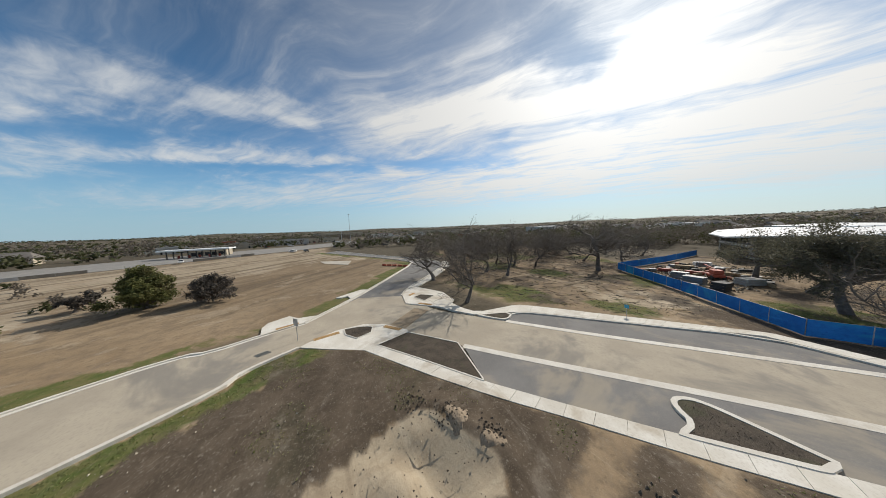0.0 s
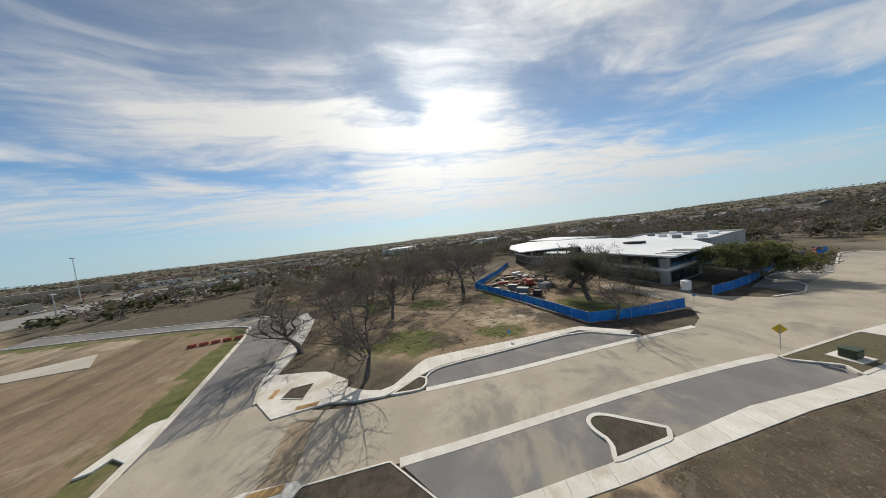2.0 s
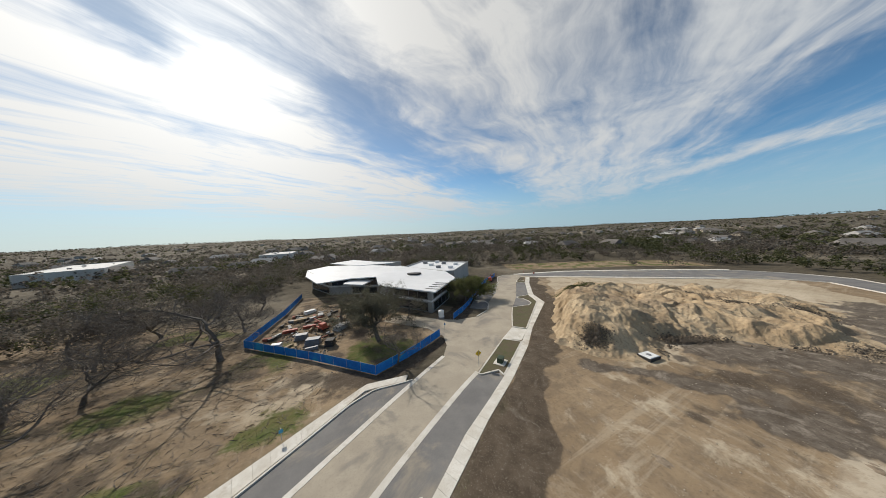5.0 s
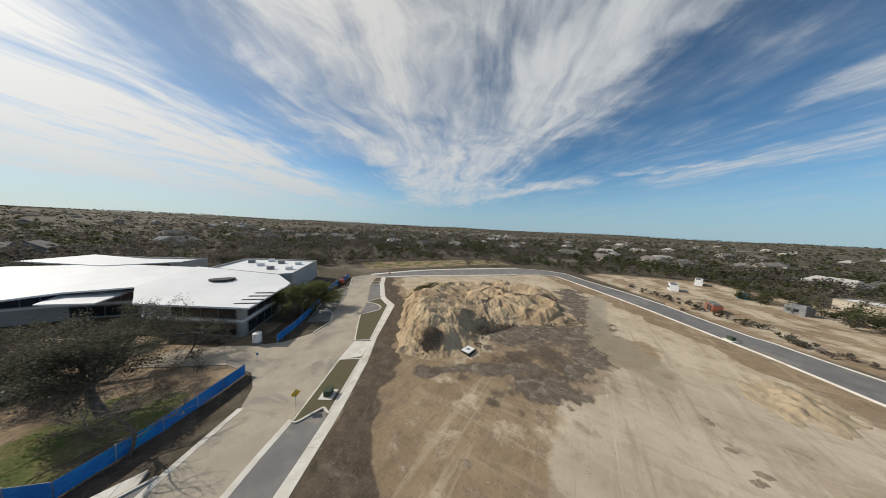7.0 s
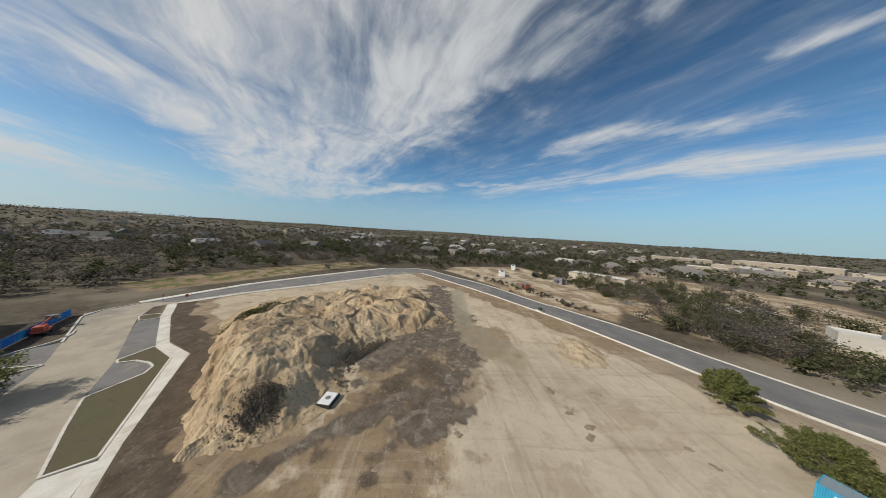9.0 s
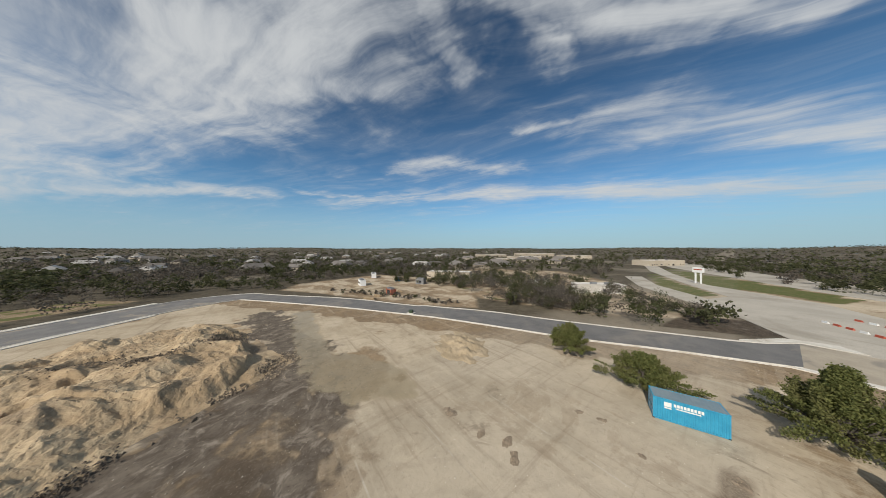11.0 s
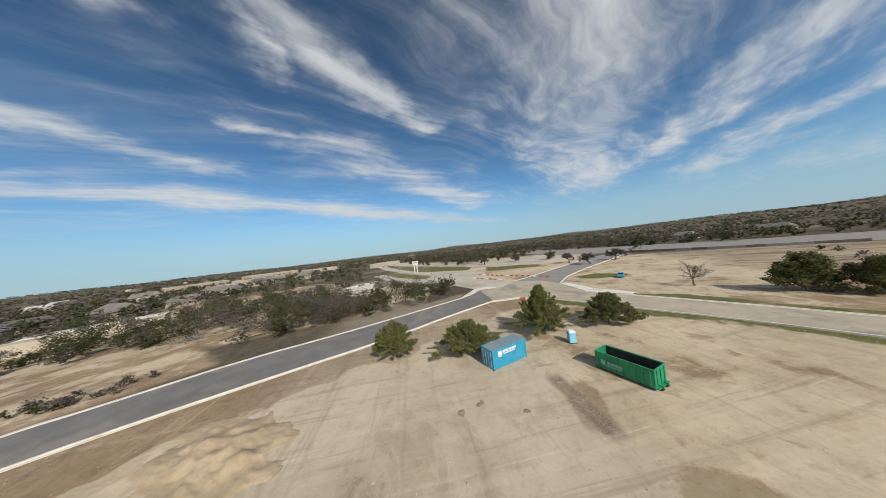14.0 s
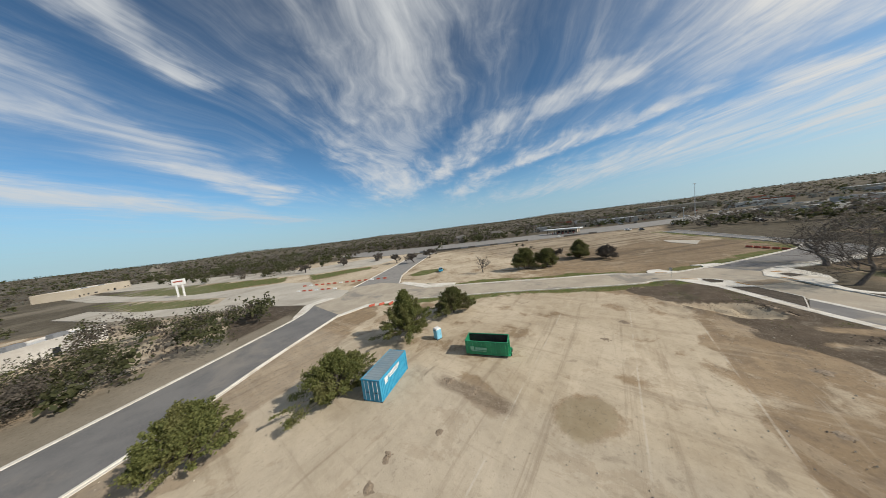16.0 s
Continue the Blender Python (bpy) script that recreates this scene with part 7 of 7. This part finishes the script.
flat_house(240.0, -300.0, 90, (50.0, 22.0, 6.0), TAN_WALL, "long tan roadside building")
# the strip beyond the highway
canopy(-152.0, -140.0, 108)
flat_house(-266.0, -162.0, 120, (46.0, 18.0, 5.0), PLAIN_WALL, "low grey showroom with a white roof beyond the highway", roof=ROOF_WHITE)
flat_house(-232.0, -178.0, 125, (18.0, 12.0, 4.2), TAN_WALL, "low tan shop beyond the highway")
flat_house(-300.0, -136.0, 120, (34.0, 15.0, 4.6), TAN_WALL, "tan showroom beyond the highway")
flat_house(-420.0, -90.0, 120, (40.0, 20.0, 5.0), OLD_WHITE, "white hall beyond the highway")
flat_house(-640.0, 30.0, 105, (180.0, 50.0, 6.0), TAN_WALL, "very long white warehouse in the distance")
flat_house(-520.0, -200.0, 130, (90.0, 40.0, 9.0), TAN_WALL, "tan warehouse in the distance")
flat_house(-330.0, 170.0, 140, (110.0, 34.0, 8.0), OLD_WHITE, "long white hall behind the grove")
flat_house(-230.0, 260.0, 120, (60.0, 30.0, 7.0), OLD_WHITE, "white hall behind the woods")
TOWN = random.Random(31)
for k in range(46):
    a, r = math.radians(TOWN.uniform(168, 228)), 190 * math.exp(TOWN.uniform(0.0, 1.7))
    x, y = r * math.cos(a), r * math.sin(a)
    if float(along(HIGHWAY, np.array([x]), np.array([y]))[0]) > 34 and x < -150:
        wall = TOWN.choice((OLD_WHITE, TAN_WALL, TAN_WALL, PLAIN_WALL, PLAIN_WALL, BRICK_RED))
        flat_house(x, y, TOWN.uniform(110, 150), (TOWN.uniform(10, 30), TOWN.uniform(8, 16), TOWN.uniform(3.0, 4.8)), wall, {OLD_WHITE: "weathered white", TAN_WALL: "tan stucco", PLAIN_WALL: "grey stucco", BRICK_RED: "rust red"}[wall] + " roadside building beyond the highway")
gable_house("house", -150.0, -236.0, 130, (18.0, 11.0, 4.0), TAN_WALL, SHINGLE, "tan gabled house beyond the highway")
gable_house("house", -112.0, -262.0, 120, (16.0, 10.0, 4.0), TAN_WALL, SHINGLE, "tan gabled house beyond the highway")
MODELS = [gable_house("house", -60.0 + 40 * k, 330.0 + 30 * k, 30 * k, (15.0 + 2 * k, 10.0 + k, 3.6 + 0.8 * (k % 2)), (TAN_WALL, PLAIN_WALL, TAN_WALL)[k % 3], (SHINGLE, SHINGLE, PLAIN_WALL, SHINGLE)[k % 4], "gabled house half hidden in the woods") for k in range(4)]
HOUSES = random.Random(11)
for k in range(230):
    a, r = HOUSES.uniform(-0.75, 3.3), 220 * math.exp(HOUSES.uniform(0.0, 2.3))
    x, y = 20 + r * math.cos(a), 20 + r * math.sin(a)
    if x < -120 and y < 120:
        continue
    copy_thing(HOUSES.choice(MODELS), pose(x, y, float(lie(np.array([x]), np.array([y]))[0]), 0, 0, HOUSES.uniform(0, 180)))

# ---- woods to the horizon ----


def tufts(rng, n, who, clumps):
    """Leaf places in crowns of one unit: each crown is a handful of ragged clumps."""
    mid = rng.normal(0, 1, (n, clumps, 3))
    mid /= np.linalg.norm(mid, axis=2)[..., None]
    mid *= rng.uniform(0.25, 0.95, (n, clumps, 1))
    big = rng.uniform(0.22, 0.5, (n, clumps))
    m = len(who)
    which = rng.randint(0, clumps, m)
    d = rng.normal(0, 0.55, (m, 3))
    p = mid[who, which] + d * big[who, which][:, None]
    p[:, 2] = np.maximum(0.04, 0.5 + 0.45 * p[:, 2])
    return p


def woods():
    rng = np.random.RandomState(77)
    for near, far, count, leaves, kinds in ((58, 240, 4600, 120, 0), (200, 760, 11500, 32, 1), (700, 4200, 22000, 10, 2)):
        r = near * (far / near) ** rng.uniform(0, 1, count) if near < 600 else np.sqrt(rng.uniform(near ** 2, far ** 2, count)) ** 1.0
        a = rng.uniform(0, 2 * math.pi, count)
        x, y = 25 + r * np.cos(a), 20 + r * np.sin(a)
        wild = soils(x, y)[3]
        ok = (wild > 0.75) & (inside([(-50, -120), (-150, -70), (-160, 10), (-100, 62), (-82, 130), (10, 130), (118, 106), (133, 80), (100, 20), (86, -8), (46, -78), (20, -100)], x, y) < 0)
        for line, gap in ((D_FAR, 9.0), (E_FAR, 6.0), (A_FAR_OUT, 5.0), (C_RIGHT, 5.0), (HIGHWAY, 30.0)):
            ok &= along(line, x, y) > gap
        ok &= inside([(-4, 130), (-46, 142), (-98, 140), (-106, 98), (-68, 58), (-14, 48), (8, 106)], x, y) < 0
        ok &= along([(34, -84), (74, -98), (107, -119), (150, -150)], x, y) > 14
        ok &= along([(25, -90), (-35, -215)], x, y) > 20
        ok &= inside([(-30, -200), (20, -215), (150, -300), (290, -380), (300, -340), (180, -170), (110, -100), (40, -70), (-30, -110)], x, y) < 0
        # the strip beyond the highway is mostly paved
        west = (x < -120) & (y < 110) & (y > -0.9 * (x + 120) - 500)
        ok &= ~(west & (rng.uniform(0, 1, count) < (0.55 if near < 600 else 0.4)))
        south = inside([(120, -60), (260, -80), (640, -260), (500, -420), (150, -330), (60, -150)], x, y) > 0
        ok &= ~(south & (rng.uniform(0, 1, count) < 0.6))
        open_scrub = inside([(54, -84), (70, -40), (100, -20), (150, -10), (230, -60), (150, -120)], x, y) > 0
        ok &= ~(open_scrub & (rng.uniform(0, 1, count) < 0.55))
        x, y = x[ok], y[ok]
        n = len(x)
        ground_z = lie(x, y)
        patch = waves(x, y, 110.0, 61, 3) + 0.8 * np.sin(np.arctan2(y, x) * 1.0 - 0.9) * -0.35
        green = patch + rng.normal(0, 0.45, n) > 0.12
        size = rng.uniform(0.6, 1.25, n) * np.where(green, 1.0, 1.1)
        tall = (6.2, 7.0, 8.5)[kinds] * size
        wide = (3.2, 4.2, 8.0)[kinds] * size
        for mask, material, name, label in ((green, FAR_GREEN, "evergreen_woods", "dull green junipers and live oaks reaching the horizon"), (~green, FAR_GREY, "leafless_woods", "grey leafless woods reaching the horizon")):
            idx = np.where(mask)[0]
            m = len(idx) * leaves
            who = np.repeat(idx, leaves)
            off = tufts(rng, n, who, (7, 4, 2)[kinds])
            px = x[who] + off[:, 0] * wide[who]
            py = y[who] + off[:, 1] * wide[who]
            pz = ground_z[who] + tall[who] * off[:, 2]
            leaf = (0.46, 1.0, 2.8)[kinds] * rng.uniform(0.6, 1.3, m) * (1.0 if material is FAR_GREEN else 0.8)
            cards(name, np.stack([px, py, pz], -1), leaf, material, None, label, rng, 0.62, 0.3 if kinds else 0.0, category="woods", kind="stuff")


def belt(line, width, count, leaves, height, leaf, seed, share=0.5):
    """A loose belt of trees along a line."""
    rng = np.random.RandomState(seed)
    p = resample(line, 1.0)
    at = p[rng.randint(0, len(p), count)] + rng.uniform(-width / 2, width / 2, (count, 2))
    clear = (along([(100.5, -69.0), (94.5, -86.5)], at[:, 0], at[:, 1]) > 8.0) & (along([(99, -79), (80, -56)], at[:, 0], at[:, 1]) > 5.0)
    at, count = at[clear], int(clear.sum())
    green = rng.uniform(0, 1, count) < share
    tall = height * rng.uniform(0.6, 1.2, count)
    for mask, material, name, label in ((green, FAR_GREEN, "evergreen_belt", "dull green scrub trees beside the streets"), (~green, FAR_GREY, "leafless_belt", "grey leafless scrub trees beside the streets")):
        who = np.repeat(np.where(mask)[0], leaves)
        m = len(who)
        off = tufts(rng, count, who, 8)
        z = lie(at[who, 0], at[who, 1]) + tall[who] * off[:, 2]
        cards(name, np.stack([at[who, 0] + off[:, 0] * tall[who] * 0.55, at[who, 1] + off[:, 1] * tall[who] * 0.55, z], -1), leaf * rng.uniform(0.6, 1.3, m), material, None, label, rng, category="woods", kind="stuff")


woods()
belt([(70, -50), (82, -38), (92, -26)], 9.0, 34, 700, 6.8, 0.17, 5, 0.4)
belt([(66, -62), (92, -50), (118, -34), (140, -20)], 30.0, 56, 760, 8.8, 0.22, 6, 0.55)
belt([(84, -66), (124, -58), (180, -60)], 44.0, 60, 520, 7.8, 0.26, 18, 0.55)
belt([(56, -78), (74, -72)], 10.0, 16, 240, 4.0, 0.2, 7, 0.4)
belt([(88, -8), (100, 6), (112, 24), (122, 44)], 7.0, 70, 150, 1.7, 0.15, 8, 0.35)
belt([(122, -22), (142, -8), (156, 14)], 14.0, 32, 380, 4.6, 0.22, 14, 0.8)
belt([(170, 2), (190, 26), (214, 52)], 16.0, 34, 220, 4.6, 0.26, 15, 0.75)
belt([(70, -410), (-66, -300), (-150, -226)], 44.0, 150, 110, 8.0, 0.6, 9, 0.5)
belt([(-200, -232), (-250, -206), (-310, -180), (-400, -150)], 40.0, 180, 90, 8.0, 0.7, 13, 0.4)
belt([(70, -186), (120, -216), (190, -290)], 8.0, 16, 420, 6.5, 0.32, 10, 0.9)
belt([(90, -350), (-52, -251), (-92, -212)], 4.0, 80, 120, 4.4, 0.4, 16, 0.2)
belt([(60, -214), (150, -296), (240, -380)], 40.0, 110, 200, 7.5, 0.5, 17, 0.75)
belt([(-112, 84), (-104, 122), (-72, 148), (-10, 144)], 24.0, 120, 260, 9.0, 0.28, 19, 0.25)
belt([(-112, -4), (-114, 36), (-102, 70)], 26.0, 110, 240, 8.5, 0.26, 20, 0.12)
belt([(-156, 16), (-146, 70), (-112, 112)], 44.0, 130, 180, 8.0, 0.34, 21, 0.3)
belt([(-50, -66), (-80, -120)], 3.0, 5, 120, 2.4, 0.25, 12, 0.2)

# rubble near the path
SCRAPED = surface("scraped_soil", [(0.21, 0.163, 0.115), (0.28, 0.22, 0.157), (0.36, 0.295, 0.21)], 1.5, 9.0, 1.0, 0.3, 0.02)
RNG = np.random.RandomState(19)


def scatter(n, keep):
    x, y = RNG.uniform(-45, 75, n), RNG.uniform(-60, 80, n)
    k = keep(x, y)
    return x[k], y[k]


walk_gap = lambda x, y: np.minimum(along(A_WALK_OUT, x, y), along(A_NORTH_OUT, x, y))
gx, gy = scatter(60000, lambda x, y: (inside(LOT, x, y) > 0.2) & (walk_gap(x, y) < 9) & (RNG.uniform(0, 1, x.shape) < 0.9))
strewn("dark_clods", gx, gy, np.zeros(len(gx)) + 0.0, RNG.uniform(0.02, 0.07, len(gx)), CLOD, "dark clods and gravel strewn beside the pavement", "clods")
gx, gy = scatter(26000, lambda x, y: (inside(LOT, x, y) > 0.5) & (waves(x, y, 12.0, 86) > 0.1) & (soils(x, y)[0] < 0.35))
strewn("brown_clods", gx, gy, lie(gx, gy), RNG.uniform(0.02, 0.06, len(gx)), SCRAPED, "brown clods of soil strewn over the bare lot", "clods")
gx, gy = scatter(9000, lambda x, y: inside(LOT, x, y) > 0.5)
strewn("pale_stones", gx, gy, np.zeros(len(gx)), RNG.uniform(0.02, 0.075, len(gx)), ROCK, "small pale stones strewn over the bare lot", "stones")
LOOSE = surface("loose_dirt", [(0.32, 0.25, 0.165), (0.42, 0.345, 0.245), (0.24, 0.18, 0.12)], 1.5, 9.0, 1.0, 0.3, 0.02)
mx, my = RNG.uniform(0, 72, 7000), RNG.uniform(28, 86, 7000)
mz, md = mound_height(mx, my)
ok = md > 0.3
strewn("mound_rubble", mx[ok], my[ok], mz[ok], RNG.uniform(0.04, 0.17, ok.sum()), LOOSE, "broken limestone lying over the dirt mound", "rubble")
rx = RNG.uniform(18, 54, 1500)
ry = np.interp(rx, (18, 24, 30, 36, 44, 54), (32.5, 36.5, 37.0, 35.5, 31.8, 30.0)) + RNG.normal(0, 0.9, 1500)
ok = waves(rx, ry, 7.0, 88) > 0.1
rx, ry = rx[ok], ry[ok]
rz, rd = mound_height(rx, ry)
strewn("dark_rubble", rx, ry, np.maximum(rz, 0), RNG.uniform(0.06, 0.30, len(rx)), CLOD, "dark rubble at the foot of the mound", "rubble")
rx, ry = RNG.normal(8.9, 1.3, 1500), RNG.normal(35.0, 0.9, 1500)
strewn("brush_pile", rx, ry, np.maximum(mound_height(rx, ry)[0], 0) + RNG.uniform(0, 0.45, 1500), RNG.uniform(0.05, 0.17, 1500), CLOD, "dark brush pile on the mound's flank", "brush pile")
for bx, by, wx, wy in ((52.1, 58.0, 1.8, 1.3), (60.5, 44.6, 2.0, 1.1), (49.7, 47.4, 1.3, 0.9), (27.0, 36.4, 2.6, 0.5)):
    rx, ry = RNG.normal(bx, wx, 1100), RNG.normal(by, wy, 1100)
    strewn("brush_pile", rx, ry, np.maximum(mound_height(rx, ry)[0], 0) + RNG.uniform(0, 0.35, 1100), RNG.uniform(0.06, 0.2, 1100), CLOD, "dark brush and root clods lying on the mound", "brush pile")
rx, ry = RNG.normal(50.6, 2.4, 600), RNG.normal(30.4, 1.5, 600)
strewn("limestone_rubble", rx, ry, np.maximum(mound_height(rx, ry)[0], 0), RNG.uniform(0.04, 0.26, 600) ** 1.2, LOOSE, "tipped pale limestone rubble at the mound's end", "rubble")
# clods broken off the rim of the scooped hollow
for hx, hy, spread, n in ((-25.2, -6.9, 0.5, 60), (-23.6, -4.6, 0.4, 50), (-19.0, 1.5, 0.6, 60), (-26.2, -9.0, 0.6, 60)):
    cx, cy = RNG.normal(hx, spread, n), RNG.normal(hy, spread, n)
    strewn("rim_clods", cx, cy, lie(cx, cy) + 0.02, RNG.uniform(0.03, 0.12, n), CLOD, "dark clods broken off the rim of a scooped hollow", "clods")
# torn packing, offcuts and spoil between the stacks behind the fence
for material, words, n in ((CLOD, "dark spoil and scraps in the muddy yard", 1500), (ROCK, "pale packing scraps in the muddy yard", 800), (SCRAPED, "brown spoil in the muddy yard", 1200)):
    yx, yy = RNG.uniform(-66, -40, n), RNG.uniform(33, 66, n)
    ok = (inside([(-61.0, 39.6), (-42.5, 33.6), (-40.0, 42.0), (-48.0, 58.0), (-62.0, 66.0), (-66.0, 56.0)], yx, yy) > 0.6) & (waves(yx, yy, 5.0, 89) > -0.15)
    strewn("yard_scraps", yx[ok], yy[ok], np.zeros(ok.sum()) + 0.02, RNG.uniform(0.06, 0.26, ok.sum()), material, words, "scraps")
bx, by = [], []
for bed in ISLANDS:
    low, high = bed.min(0), bed.max(0)
    n = int(60 * np.prod(high - low) ** 0.9)
    x, y = RNG.uniform(low[0], high[0], n), RNG.uniform(low[1], high[1], n)
    k = inside(bed, x, y) > 0.1
    bx.append(x[k])
    by.append(y[k])
bx, by = np.concatenate(bx), np.concatenate(by)
strewn("bed_mulch", bx, by, np.full(len(bx), 0.13), RNG.uniform(0.03, 0.09, len(bx)), CLOD, "dark mulch chips in the kerbed beds", "mulch")


def spoil(x, y, wide):
    """A flat smear of scraped soil with a few clods on it."""
    gx, gy = np.meshgrid(np.linspace(-1, 1, 17), np.linspace(-1, 1, 17))
    turn = RNG.uniform(0, math.pi)
    px = x + wide * (1.4 * gx * math.cos(turn) - gy * math.sin(turn))
    py = y + wide * (1.4 * gx * math.sin(turn) + gy * math.cos(turn))
    far = np.hypot(gx, gy) + 0.3 * waves(px, py, 1.6, 84) + 0.22 * waves(px, py, 0.5, 87)
    z = lie(px, py) + np.where(far < 1.0, 0.13 * wide * step(1.0, 0.1, far) * (0.75 + 0.4 * waves(px, py, 0.9, 85)) - 0.028, -0.12)
    i = np.arange(17 * 17).reshape(17, 17)
    faces = np.stack([i[:-1, :-1].ravel(), i[:-1, 1:].ravel(), i[1:, 1:].ravel(), i[1:, :-1].ravel()], -1)
    part("spoil_mound", (np.stack([px.ravel(), py.ravel(), z.ravel()], -1).tolist(), faces.tolist()), SCRAPED, None, "low mound of dark scraped soil on the lot", category="spoil mound", group="spoil on the lot")
    n = int(14 * wide)
    a, r = RNG.uniform(0, 2 * math.pi, n), wide * np.abs(RNG.normal(0, 0.7, n))
    strewn("clods", x + r * np.cos(a), y + r * np.sin(a), lie(x + r * np.cos(a), y + r * np.sin(a)) + 0.02, RNG.uniform(0.03, 0.10, n), SCRAPED, "clods of scraped soil on the lot", "clods")


# small heaps of debris and scraped soil left on the lot
for k, (x, y, wide, dark) in enumerate(((34.8, 3.0, 1.6, 1), (29.6, -2.0, 1.3, 1), (32.5, -12.4, 1.0, 1), (26.2, -14.0, 0.7, 1), (31.2, 0.4, 1.0, 1), (27.9, -1.8, 1.2, 1), (19.9, 13.1, 1.2, 1), (30.8, -14.2, 0.9, 1),
                                        (0.5, -14.8, 1.1, 1), (-7.9, -0.5, 1.4, 1), (1.6, 1.3, 1.0, 1), (-14.9, -6.0, 1.1, 1), (-6.4, -16.3, 1.2, 1), (2.5, 13.8, 1.3, 1), (11.8, 18.9, 1.0, 1), (22.6, -19.6, 1.5, 0), (21.0, -16.6, 1.4, 0), (-24.6, -6.4, 1.4, 1), (-23.0, -4.6, 1.0, 1))):
    spoil(x, y, wide * 0.5)


def sand_heap(x, y, rx, ry, h):
    """A low, trampled, spread-out heap of sand."""
    gx, gy = np.meshgrid(np.linspace(-1, 1, 46), np.linspace(-1, 1, 46))
    px, py = x + gx * rx, y + gy * ry
    far = np.hypot(gx, gy) + 0.16 * waves(px, py, 4.0, 81)
    z = h * step(0.95, 0.15, far) ** 1.3 * (0.75 + 0.35 * waves(px, py, 3.2, 82, 3)) + 0.05 * waves(px, py, 1.2, 83) * step(0.9, 0.6, far)
    z = np.where(far < 0.92, z + 0.03, -0.15)
    i = np.arange(46 * 46).reshape(46, 46)
    faces = np.stack([i[:-1, :-1].ravel(), i[:-1, 1:].ravel(), i[1:, 1:].ravel(), i[1:, :-1].ravel()], -1)
    ob = part("sand_mound", (np.stack([px.ravel(), py.ravel(), z.ravel()], -1).tolist(), faces.tolist()), YELLOW_SAND, None, "low spread heap of tan sand on the lot", category="sand mound")
    ob.data.polygons.foreach_set("use_smooth", np.ones(len(faces), bool))


YELLOW_SAND = surface("tan_sand", [(0.37, 0.29, 0.185), (0.44, 0.35, 0.235), (0.32, 0.25, 0.165)], 0.4, 3.0, 1.0, 0.7, 0.12)
sand_heap(53.4, -3.0, 8.0, 5.6, 0.9)

# fallen twigs and leaf litter under the bare trees
tx, ty = RNG.uniform(-100, -36, 9000), RNG.uniform(-6, 44, 9000)
ok = (soils(tx, ty)[1] > 0.1) & (inside([(-44, 5), (-31, 27), (-66, 44), (-90, 50), (-100, 40), (-100, -2), (-88, 2), (-60, -3)], tx, ty) > 0.5)
tx, ty = tx[ok], ty[ok]
cards("fallen_twigs", np.stack([tx, ty, lie(tx, ty) + 0.05], -1), RNG.uniform(0.1, 0.7, len(tx)), BARK, None, "fallen twigs and leaf litter under the bare trees", RNG, 0.06, 0.97, category="litter", kind="stuff")


# a patch of grass on the back of the mound
wx, wy = RNG.normal(24.0, 3.2, 2600), RNG.normal(67.2, 0.9, 2600)
cards("mound_grass", np.stack([wx, wy, mound_height(wx, wy)[0] + 0.1], -1), RNG.uniform(0.12, 0.3, len(wx)), BUSH_LEAF, None, "green weeds growing on the dirt mound", RNG, 0.4, 0.3, category="weeds", kind="stuff")

# grass blades on verges, lawns and among the bare trees
GRASS = leaf_material("grass_blade", (0.11, 0.14, 0.040), (0.21, 0.21, 0.085), (0.26, 0.215, 0.12))
gx = np.concatenate([RNG.uniform(-60, 20, 150000), RNG.uniform(-100, -30, 90000), RNG.uniform(-45, -12, 60000)])
gy = np.concatenate([RNG.uniform(-62, 70, 150000), RNG.uniform(-14, 46, 90000), RNG.uniform(-32, 12, 60000)])
on_street = (inside(closed(smooth(B_NEAR, 1), smooth(B_FAR, 1)[::-1]), gx, gy) > -0.3) | ((inside(LOT, gx, gy) < 0.2) & (along(A_WALK_OUT, gx, gy) < 24) & (inside([(-44, 5), (-31, 27), (-66, 44), (-90, 50), (-150, 40), (-130, -10), (-88, 2), (-60, -5)], gx, gy) < 1))
ok = (soils(gx, gy)[1] + 0.25 * waves(gx, gy, 5.0, 96) > RNG.uniform(0.3, 0.9, len(gx))) & ~on_street
gx, gy = gx[ok], gy[ok]
cards("grass", np.stack([gx, gy, lie(gx, gy) + 0.03], -1), RNG.uniform(0.03, 0.10, len(gx)), GRASS, None, "short green and straw-coloured grass on the verges", RNG, 0.3, 0.3, category="grass", kind="stuff")
